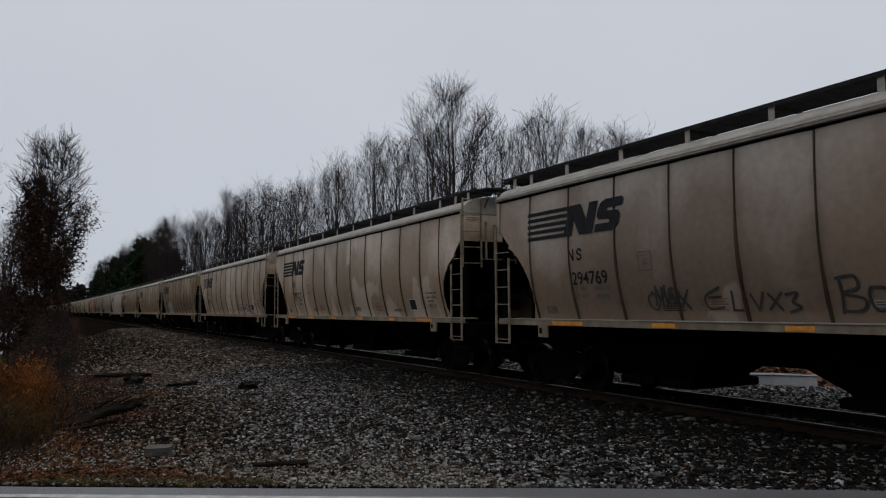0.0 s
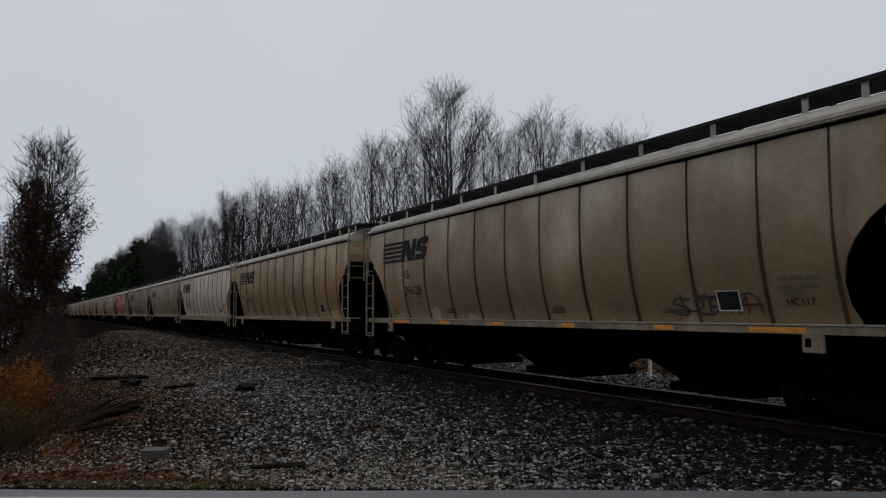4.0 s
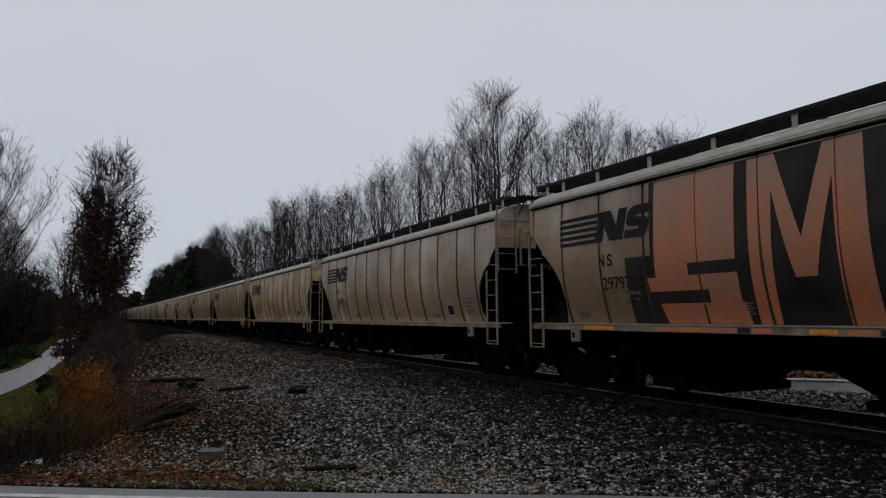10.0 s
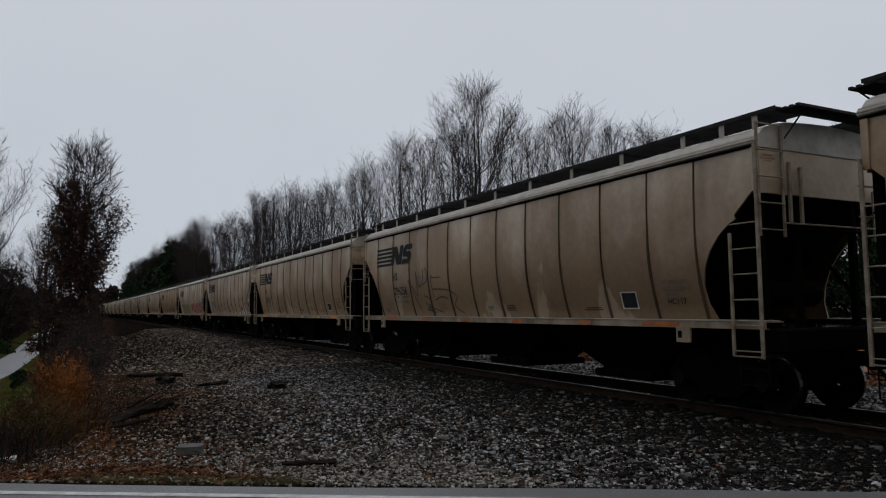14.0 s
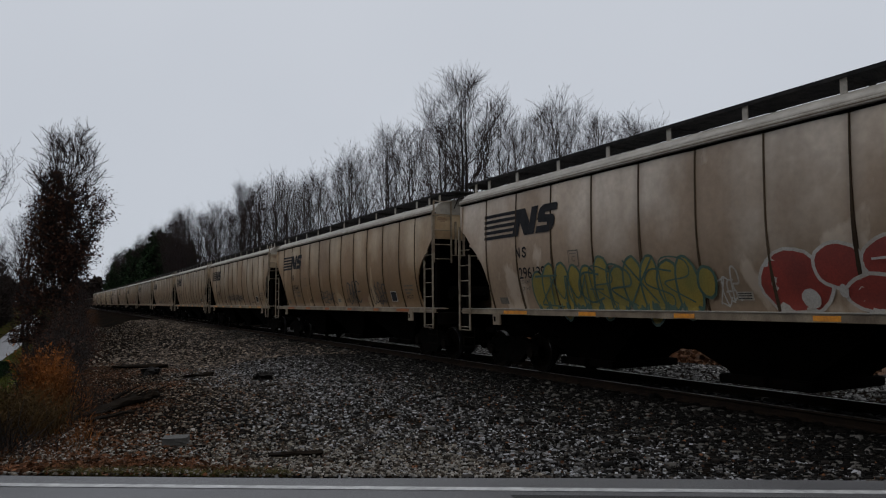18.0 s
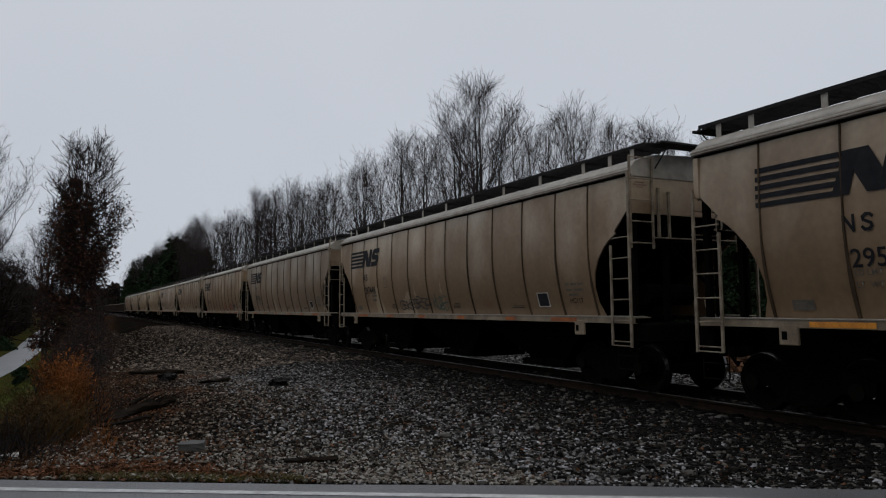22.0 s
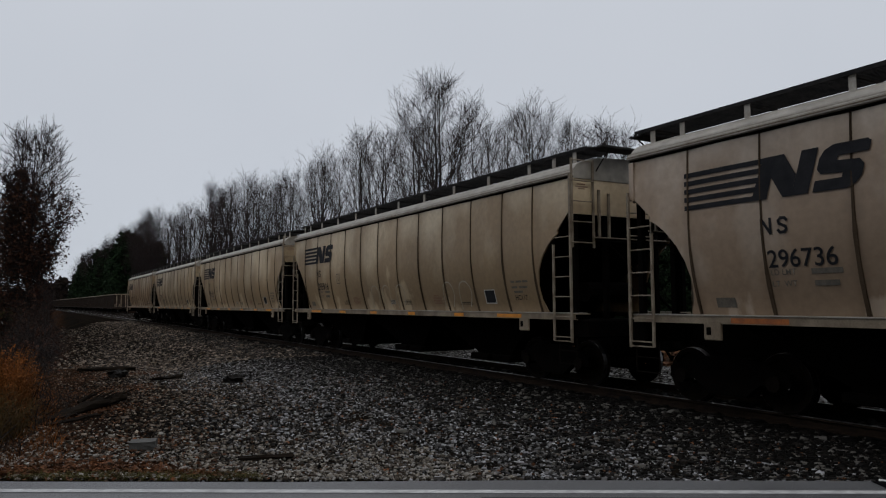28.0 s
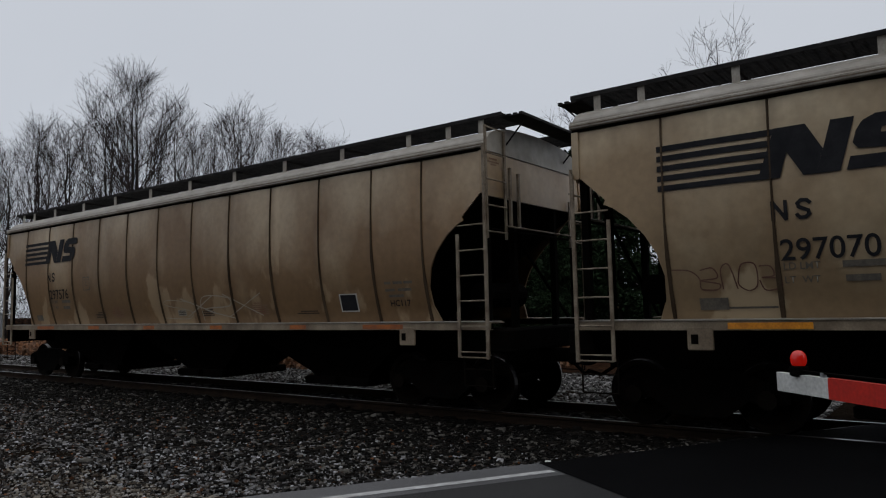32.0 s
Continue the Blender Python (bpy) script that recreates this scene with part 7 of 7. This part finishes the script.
def paint_orange_car(car):
    base = Form()
    for y0, y1, z0, z1 in ((5.0, 4.15, 1.5, 2.75), (4.3, -7.1, 1.5, 4.1)):
        n = 24
        for i in range(n):
            a, b = y0 + (y1 - y0) * i / n, y0 + (y1 - y0) * (i + 1) / n
            patch(base, a, b, z0, z1, 0.008)
    for i in range(52):
        z0, z1 = 1.5 + 2.6 * i / 52, 1.5 + 2.6 * (i + 1) / 52
        patch(base, -7.09, -min(end_y(z0), end_y(z1)) + 0.03, z0, z1, 0.008)
    sheet = base.mesh("painted_panel", SPRAY["soot"])
    bm = bmesh.new()
    bm.from_mesh(sheet)
    bmesh.ops.remove_doubles(bm, verts=bm.verts, dist=0.012)
    bm.to_mesh(sheet)
    bm.free()
    ob = part("painted_panel", sheet, SPRAY["soot"], car, "worn black painted ground of the large letters")

    def letters(colour, shapes, lift):
        f = Form()
        for pts in shapes:
            rows = []
            # each shape is a four-cornered stroke: top pair, bottom pair
            (ta, tb, zt), (ba, bb, zb) = pts
            m = max(2, int(abs(zt - zb) / 0.15))
            k = max(1, int(max(abs(ta - tb), abs(ba - bb)) / 0.18))
            for j in range(k + 1):
                a, b = ta + (tb - ta) * j / k, ba + (bb - ba) * j / k
                rows.append([on_side(a + (b - a) * i / m, zt + (zb - zt) * i / m, lift) for i in range(m + 1)])
            f.loft(rows, closed=False, caps=False)
        part("painted_letter", f, SPRAY[colour], ob)

    # S
    letters("orange", [((4.15, 2.3, 4.08), (4.2, 2.35, 2.55)), ((4.2, 3.4, 2.55), (4.2, 3.4, 2.32)), ((4.45, 2.35, 2.34), (4.4, 2.35, 2.08)), ((3.0, 2.35, 2.08), (3.0, 2.35, 1.86)), ((4.2, 2.3, 1.86), (4.1, 2.25, 1.5))], 0.012)
    # M
    letters("orange", [((2.05, 1.6, 4.08), (2.1, 1.7, 1.5)), ((1.75, 1.55, 4.08), (1.3, 0.95, 2.2)), ((0.75, 0.5, 4.08), (1.3, 0.95, 2.2)), ((0.62, 0.15, 4.08), (0.6, 0.1, 1.5))], 0.012)
    # A
    letters("orange", [((-0.3, -0.8, 4.08), (-0.3, -0.75, 1.5)), ((-0.5, -1.75, 4.08), (-0.6, -1.75, 2.85)), ((-0.6, -1.8, 2.52), (-0.6, -1.8, 2.25)), ((-1.55, -2.1, 4.08), (-1.7, -2.25, 1.5))], 0.012)
    # Z
    letters("orange", [((-2.5, -4.6, 4.08), (-2.5, -4.5, 2.75)), ((-3.6, -4.5, 2.76), (-3.2, -4.15, 1.95)), ((-3.1, -4.75, 1.96), (-3.0, -4.8, 1.5))], 0.012)
    # C C W
    letters("peach", [((-4.95, -5.35, 3.3), (-4.9, -5.55, 3.0)), ((-4.9, -5.12, 3.0), (-4.85, -5.1, 2.5)), ((-4.85, -5.5, 2.5), (-4.9, -5.5, 2.25))], 0.012)
    letters("peach", [((-5.7, -6.2, 3.35), (-5.68, -6.2, 3.05)), ((-5.68, -5.85, 3.05), (-5.7, -5.9, 2.55)), ((-5.7, -6.22, 2.55), (-5.75, -6.25, 2.25))], 0.012)
    letters("peach", [((-6.42, -6.58, 3.35), (-6.45, -6.62, 2.25)), ((-6.62, -6.98, 2.45), (-6.6, -6.98, 2.25)), ((-6.72, -6.84, 2.95), (-6.72, -6.84, 2.45)), ((-7.02, -7.15, 3.5), (-6.95, -7.15, 2.25))], 0.012)
    for a, b, colour in ((4.3, 2.4, "orange"), (2.4, 2.15, "soot"), (2.1, 1.75, "orange"), (0.55, 0.1, "orange"), (0.08, -1.35, "soot"), (-1.85, -2.25, "orange"), (-2.3, -3.0, "soot"), (-3.0, -3.85, "orange"), (-4.35, -4.8, "orange"), (-4.85, -5.7, "soot")):
        part("painted_sill", Form().box(-1.632, -1.626, b, a, 1.366, 1.448), SPRAY[colour], ob)
    scribble(car, "black", -3.6, -4.5, 1.6, 1.95, 4, 0.035, 9, "small black sprayed tag")


def paint_cars():
    T = TRAIN
    DROP = -1.65
    scribble(T[0], "black", 3.8, 3.0, 1.68, 2.02, 5, 0.05, 1, "small black sprayed tag")
    stroke_letters(T[0], "black", [curve_points([(2.28, 2.02), (2.56, 1.88), (2.52, 1.69), (2.25, 1.7)]), curve_points([(2.5, 1.86), (2.27, 1.87)]), [(2.06, 1.95), (2.08, 1.66), (1.92, 1.66)], [(1.84, 1.9), (1.85, 1.66)], [(1.74, 1.9), (1.63, 1.66), (1.52, 1.92)], [(1.44, 1.9), (1.24, 1.66)], [(1.22, 1.91), (1.45, 1.67)], curve_points([(1.16, 1.88), (0.98, 1.9), (1.07, 1.78), (0.96, 1.7), (1.13, 1.63)])], 0.04, 0.009, "angular black sprayed tag")
    stroke_letters(T[0], "black", [curve_points([(0.36, 2.1), (0.34, 1.85), (0.37, 1.62)]), curve_points([(0.4, 2.08), (0.15, 2.1), (0.12, 1.95), (0.32, 1.88), (0.05, 1.8), (0.1, 1.66), (0.36, 1.64)]), curve_points([(-0.05, 1.95), (-0.25, 1.92), (-0.27, 1.7), (-0.08, 1.66), (-0.02, 1.85), (-0.05, 1.95)]), curve_points([(-0.4, 2.12), (-0.42, 1.64), (-0.62, 1.66), (-0.66, 1.86), (-0.44, 1.9)]), curve_points([(-0.8, 1.94), (-1.0, 1.9), (-1.0, 1.68), (-0.82, 1.66), (-0.78, 1.85), (-0.8, 1.94)]), curve_points([(-0.95, 2.05), (-1.2, 1.98), (-1.3, 1.75)])], 0.042, 0.009, "looping black sprayed tag")
    scribble(T[2], "black", -2.3, -5.2, 1.5, 2.0, 5, 0.04, 4, "thin dark sprayed scrawl", 0.2)
    scribble(T[2], "red", -2.8, -3.6, 1.75, 1.85, 1, 0.03, 41, "thin red sprayed line", 0.0)
    swollen(T[3], [(2.96, 1.92, 0.72, 0.86), (4.2, 1.95, 0.76, 0.98), (3.6, 1.93, 0.74, 0.96)], "silver", "black", 5, "pale silver bubble tag outlined in dark", (), "", "white")
    stroke_letters(T[3], "black", [[(4.5, 2.0), (4.72, 1.68), (4.46, 1.56)], [(4.16, 2.05), (4.05, 1.87), (3.84, 2.18), (3.9, 1.95), (3.66, 2.22), (3.72, 1.98), (3.5, 2.14)], curve_points([(3.95, 1.85), (3.9, 1.6), (3.96, 1.48)]), curve_points([(3.24, 1.78), (3.05, 1.69), (2.87, 1.8)]), curve_points([(3.02, 2.36), (3.1, 2.1), (3.06, 1.95)]), [(4.1, 2.62), (3.9, 2.64)], [(4.08, 2.52), (3.88, 2.56)]], 0.028, 0.022, "dark outline strokes on the silver tag")
    scribble(T[4], "black", -3.6, -5.2, 1.62, 1.95, 6, 0.035, 7, "small black looping tag", 0.9)
    swollen(T[8], [(2.82, 1.98, 0.72, 0.92), (-2.86, 1.74, 0.6, 0.48), (1.92, 2.03, 0.98, 0.94), (-0.36, 2.0, 1.0, 0.92), (0.76, 2.03, 1.02, 0.96), (-2.2, 2.04, 1.05, 0.98), (-1.27, 2.02, 1.02, 0.98)], "soot", "white", 8, "large black bubble lettering with a white rim", [(2.0, 2.1, 0.17, 0.34), (0.72, 2.1, 0.2, 0.4), (-0.36, 1.68, 0.34, 0.15), (-1.27, 2.08, 0.2, 0.42), (-2.28, 2.14, 0.24, 0.36), (-2.62, 1.62, 0.3, 0.16), (0.95, 1.6, 0.3, 0.12), (2.92, 1.82, 0.12, 0.3)], "silver", "black")
    stroke_letters(T[8], "silver", [curve_points([(1.72, 2.3), (1.62, 2.0), (1.74, 1.68)]), curve_points([(-0.1, 2.3), (-0.42, 2.22), (-0.2, 2.0), (-0.6, 1.9)]), curve_points([(-2.5, 1.98), (-2.66, 1.86), (-2.95, 1.8)])], 0.05, 0.03, "pale inner lines of the bubble lettering")
    stroke_letters(T[8], "silver", [curve_points([(-3.5, 2.33), (-3.62, 1.95), (-3.85, 1.7), (-4.2, 1.52)])], 0.19, 0.010, "pale curved flash of the bubble lettering")
    stroke_letters(T[8], "black", [curve_points([(-3.62, 2.28), (-3.85, 1.92), (-4.15, 1.7), (-4.6, 1.52)]), curve_points([(-3.42, 2.3), (-3.5, 1.95), (-3.7, 1.66), (-3.95, 1.5)])], 0.085, 0.012, "black curved tail of the bubble lettering")
    scribble(T[8], "black", 4.1, 3.45, 1.57, 2.5, 5, 0.035, 10, "black sprayed scrawl", 0.6)
    scribble(T[8], "black", -2.5, -3.2, 2.12, 2.44, 4, 0.028, 101, "small black sprayed scrawl", 0.7)
    stroke_letters(T[8], "black", [curve_points([(-4.0, 2.3), (-4.3, 2.2), (-4.75, 2.28)]), curve_points([(-4.1, 2.28), (-4.22, 2.55), (-4.4, 2.5), (-4.5, 2.25)]), curve_points([(-4.2, 2.15), (-4.2, 1.9), (-4.45, 1.88), (-4.5, 2.1)]), curve_points([(-4.5, 1.9), (-4.75, 1.7), (-5.1, 1.95), (-5.3, 2.0)]), curve_points([(-4.3, 1.85), (-4.6, 1.6), (-4.9, 1.62)]), curve_points([(-4.95, 2.1), (-5.05, 1.95), (-5.25, 2.12)])], 0.032, 0.009, "black sprayed figure scrawl")
    scribble(T[8], "brown", -5.5, -7.0, 1.6, 2.3, 6, 0.03, 12, "faint dark scrawl", 0.8)
    paint_orange_car(T[9])
    stroke_letters(T[11], "black", [curve_points([(1.64, 2.44), (1.2, 2.36), (0.75, 2.34), (0.6, 2.45), (0.48, 2.28), (0.2, 2.38), (0.1, 2.18), (-0.34, 2.05), (-0.48, 1.74), (-0.3, 1.52), (0.1, 1.5), (0.51, 1.52)]), curve_points([(1.64, 2.44), (1.55, 2.0), (1.4, 1.52), (0.95, 1.5), (0.55, 1.6)]), curve_points([(1.01, 2.05), (0.74, 2.12), (0.52, 1.83), (0.45, 1.53)]), curve_points([(0.74, 2.12), (0.35, 2.14), (0.12, 1.9), (0.05, 1.53)]), curve_points([(1.0, 2.05), (0.96, 1.8), (0.75, 1.55)])], 0.045, 0.009, "black outlined sprayed tag")
    scribble(T[12], "brown", 2.0, 0.6, 1.6, 1.9, 3, 0.02, 13, "faint thin scrawl", 0.5)
    stroke_letters(T[13], "black", [curve_points([(4.59, 2.6), (4.2, 2.3), (3.97, 2.12), (3.98, 2.84)]), curve_points([(4.59, 2.6), (4.2, 2.1), (3.92, 1.73)]), curve_points([(3.96, 2.8), (3.82, 2.42), (3.52, 2.5), (3.46, 2.9)]), curve_points([(3.34, 2.92), (3.2, 2.62), (3.5, 2.42)]), curve_points([(2.86, 2.68), (2.98, 2.57), (2.89, 2.05)]), curve_points([(2.95, 2.62), (2.35, 2.6)]), curve_points([(2.94, 2.28), (2.03, 2.24), (1.48, 2.04), (1.69, 1.79), (1.26, 1.59)]), curve_points([(2.83, 1.96), (2.4, 2.05), (2.05, 2.0)]), curve_points([(3.51, 1.89), (3.2, 1.75), (2.5, 1.61)]), curve_points([(3.52, 2.1), (3.1, 1.95), (3.4, 1.7), (2.95, 1.6)])], 0.04, 0.009, "black slashing sprayed tag")
    # narrow mustard letters with teal outlines, then fat red ones
    yellow = [(5.05 - 0.42 * i, 1.86 + 0.05 * (i % 2), 0.42, 0.78 + 0.12 * (i % 3)) for i in range(11)]
    swollen(T[16], yellow + [(0.45, 1.95, 0.28, 0.4)], "yellow", "teal", 14, "mustard yellow lettering with a teal rim")
    scribble(T[16], "teal", 5.1, 0.95, 1.52, 2.25, 9, 0.04, 141, "teal outline strokes", 0.5, 0.034)
    scribble(T[16], "white", 0.28, -0.1, 1.6, 2.1, 4, 0.03, 15, "small pale sprayed marks", 0.9)
    red = [(-1.07, 1.89, 0.95, 0.8), (-1.77, 2.12, 0.56, 0.54), (-2.48, 2.16, 0.66, 0.5), (-3.19, 2.12, 0.38, 0.58), (-2.22, 1.73, 0.64, 0.42), (-2.92, 1.70, 0.68, 0.46), (-3.69, 1.70, 0.69, 0.44), (-5.04, 2.0, 0.56, 0.66), (-4.37, 1.98, 0.85, 0.86), (-5.73, 2.13, 0.67, 0.54), (-5.54, 1.70, 0.63, 0.4), (-6.19, 1.73, 0.59, 0.4), (-6.70, 2.15, 0.46, 0.62)]
    swollen(T[16], red, "red", "white", 16, "red bubble lettering with a white rim", [(-1.31, 1.68, 0.3, 0.28), (-1.80, 1.78, 0.13, 0.18), (-4.37, 1.80, 0.27, 0.3), (-5.06, 1.73, 0.16, 0.19)], "white")
    stroke_letters(T[16], "white", [curve_points([(-2.48, 2.36), (-2.50, 2.0)]), curve_points([(-2.25, 2.18), (-2.70, 2.2)]), curve_points([(-5.60, 2.3), (-5.90, 1.95)]), curve_points([(-5.90, 2.3), (-5.60, 1.95)])], 0.03, 0.045, "white sprayed strokes on the red lettering")
    blob_f = Form()
    blob(blob_f, -6.72, 1.65, 0.2, 0.22, 0.015, 3)
    part("painted_mark", blob_f, SPRAY["red"], T[16], "red sprayed exclamation mark")
    scribble(T[17], "black", 2.3, 0.7, 1.6, 2.05, 6, 0.04, 17, "black sprayed tag", 0.6)
    scribble(T[17], "black", -0.85, -2.0, 1.62, 2.45, 4, 0.055, 18, "tall black sprayed tag", 0.7)
    scribble(T[17], "black", -3.2, -4.3, 1.6, 2.3, 6, 0.05, 19, "dense black sprayed tag", 0.9)
    scribble(T[18], "black", 2.16, -1.9, 1.8, 2.1, 15, 0.05, 20, "long black row of sprayed letters", 0.7)
    scribble(T[20], "black", 2.8, 0.6, 1.6, 1.95, 8, 0.045, 21, "black sprayed tag", 0.8)
    scribble(T[20], "teal", 0.3, -0.5, 1.6, 2.0, 4, 0.045, 22, "dull blue-green sprayed tag", 0.9)
    f = Form()
    blob(f, DROP, 1.74, 0.40, 0.44, 0.009, 7)
    ring = [(0.17, 1.82), (0.13, 1.98), (0.07, 2.12), (0.02, 2.22)]
    f.loft([[on_side(DROP + w, z, 0.0095) for w, z in ring], [on_side(DROP + w * 0.2 + 0.02, z, 0.0095) for w, z in ring], [on_side(DROP - w * 0.7 + 0.03, z, 0.0095) for w, z in ring]], closed=False, caps=False)
    part("painted_mark", f, SPRAY["red"], T[22], "red sprayed drop")
    stroke_letters(T[22], "black", [curve_points([(DROP - 0.28, 1.6), (DROP - 0.42, 1.66), (DROP - 0.5, 1.88), (DROP - 0.62, 1.9), (DROP - 0.62, 1.76)]), curve_points([(DROP - 0.52, 1.8), (DROP - 0.78, 1.68), (DROP - 0.9, 1.52)]), curve_points([(DROP - 0.34, 1.64), (DROP - 0.36, 1.52)])], 0.075, 0.010, "black sprayed mark")
    stroke_letters(T[22], "red", [curve_points([(-3.55, 1.75), (-3.9, 2.0), (-4.3, 1.8), (-3.9, 1.6), (-3.6, 1.7), (-4.1, 1.85)])], 0.09, 0.009, "red sprayed loop")
    f = Form()
    blob(f, -5.0, 1.85, 0.4, 0.5, 0.009, 8)
    part("painted_mark", f, SPRAY["black"], T[22], "black sprayed blot")
    bubbles_like = [curve_points([(y, 1.55), (y - 0.05, 2.1), (y - 0.35, 2.2), (y - 0.55, 1.95), (y - 0.4, 1.6)]) for y in (1.2, 0.4, -0.5, -3.2, -4.0)]
    stroke_letters(T[25], "pale", bubbles_like, 0.03, 0.009, "washed-out pale outlines of an old tag")
    stroke_letters(T[24], "pale", [curve_points([(y, 1.6), (y - 0.1, 2.0), (y - 0.4, 1.8)]) for y in (-1.5, -2.3, -3.2, -4.0)], 0.03, 0.009, "washed-out pale scratches")
    stroke_letters(T[27], "oxblood", [curve_points([(7.06, 2.12), (6.84, 2.1), (6.72, 2.0), (6.7, 1.86), (6.52, 1.85)]), curve_points([(6.7, 2.1), (6.55, 2.12), (6.5, 2.0), (6.7, 1.97), (6.48, 1.92), (6.52, 1.85), (6.7, 1.86)]), curve_points([(6.44, 1.86), (6.45, 2.1), (6.35, 2.15), (6.27, 1.86)]), curve_points([(6.25, 2.0), (6.2, 2.15), (6.05, 2.14), (6.04, 1.9), (6.14, 1.83), (6.25, 1.9), (6.25, 2.0)]), curve_points([(6.0, 2.12), (5.88, 2.11), (5.85, 2.0), (5.98, 1.98), (5.8, 1.96), (5.78, 1.86), (5.95, 1.83), (6.01, 1.95)])], 0.016, 0.009, "thin oxblood outline of rounded letters")
    notice = Form()
    patch(notice, 6.46, 5.84, 1.61, 1.635, 0.008)
    part("small_stencil", notice, FAINT, T[27])
    scribble(T[27], "black", 4.35, 3.7, 1.55, 2.05, 5, 0.035, 26, "small black sprayed tag", 0.6)
    stroke_letters(T[27], "brown", [curve_points([(y, 1.5), (y + 0.1, 1.9), (y - 0.1, 2.12), (y - 0.4, 2.05), (y - 0.35, 1.8), (y - 0.15, 1.75)]) for y in (1.75, 1.3, 0.85, 0.4)], 0.018, 0.009, "thin brown outline of bubble lettering")
    scribble(T[15], "brown", -4.8, -5.6, 2.3, 2.5, 2, 0.03, 27, "faint dark mark", 0.4)
    # this car has its reflectors on the side sheet and a deeper sill
    for ch in list(T[6].children):
        if ch.name.split(".")[0] == "reflector":
            bpy.data.objects.remove(ch)
    for y, w, z in ((6.75, 0.22, 1.55), (4.65, 0.24, 1.55), (2.15, 0.24, 1.55), (0.1, 0.24, 1.55), (-3.0, 0.28, 1.56), (-6.55, 0.3, 1.60)):
        f = Form()
        patch(f, y + w, y - w, z, z + (0.22 if y < -6 else 0.1), 0.010)
        part("reflector", f, REFLECT, T[6], "amber reflector strip")
    part("sill_skirt", Form().box(-1.624, -1.60, -7.6, 8.3, 1.20, 1.351, bevel=0.004), OFFWHITE, T[6], "deep dusty white sill skirt")
    scribble(T[6], "black", 6.2, 3.7, 1.38, 1.44, 9, 0.014, 28, "small dark marker writing on the sill", 0.3)
    for k in (23, 14, 28):
        scribble(T[k], "pale", 0.5, -2.5, 1.6, 2.1, 4, 0.025, 60 + k, "washed-out pale scratches", 0.8)


paint_cars()
# where the tags sit along their cars
for k, d in {2: -0.25, 4: -0.55, 17: -0.36}.items():
    for ch in TRAIN[k].children:
        if ch.name.startswith(("painted_", "bubble_hole")):
            ch.location.y = d


def travelled(t):
    """Metres that the train has come since the start; it slows a little."""
    return 16.606 * t - 0.0302 * t * t + 6.4e-6 * t ** 3


# the cars are not all equally long: how far each stands behind an even spacing, in metres
SLACK = [0.0, 0.1, 0.25, 0.39, 0.55, 0.70, 0.20, -0.38, -0.30, -0.22, -0.10, 0.04, 0.18, 0.33, 0.30, 0.26, 0.31, 0.36, 0.35, -0.12, -0.02, -0.05, -0.03, -0.02, -0.02, 0.06, 0.0, 0.0, 0.0]


def motions():
    # the red car rounds the bend of the lane and stops
    rows = [(0.0, -34.0, 60.5, 270.0), (17.5, -34.0, 60.5, 270.0), (20.0, -21.0, 63.5, 283.0), (22.0, -14.6, 73.5, 312.0), (24.0, -9.9, 88.2, 336.0), (24.6, -8.75, 89.6, 342.0), (25.5, -7.75, 90.6, 347.0), (27.5, -7.6, 91.4, 350.0), (32.0, -7.6, 91.4, 350.0)]
    walk(RED_CAR, [(t, pose(x, y, float(ground_z(x, y)) + 0.06, 0, 0, a)) for t, x, y, a in rows])
    for k, car in enumerate(TRAIN):
        rows = []
        for i in range(65):
            t = i * 0.5
            s = 5.275 + PITCH * k + SLACK[k] - travelled(t)
            rows.append((t, track_pose(s)))
        walk(car, rows)
    # every wheelset rolls with the train: 0.457 m radius
    turns = {}
    for car in TRAIN:
        for truck in car.children:
            if not truck.name.startswith("truck"):
                continue
            for ws in truck.children:
                if not ws.name.startswith("wheelset"):
                    continue
                end = ws.location.y > 0
                if end not in turns:
                    y, z = ws.location.y, ws.location.z
                    walk(ws, [(i / FPS, pose(0, y, z, math.degrees(travelled(i / FPS) / z) % 360)) for i in range(32 * FPS + 1)])
                    turns[end] = ws.animation_data
                else:
                    ws.rotation_mode = "QUATERNION"
                    keys = ws.animation_data_create()
                    keys.action, keys.action_slot = turns[end].action, turns[end].action_slot


motions()
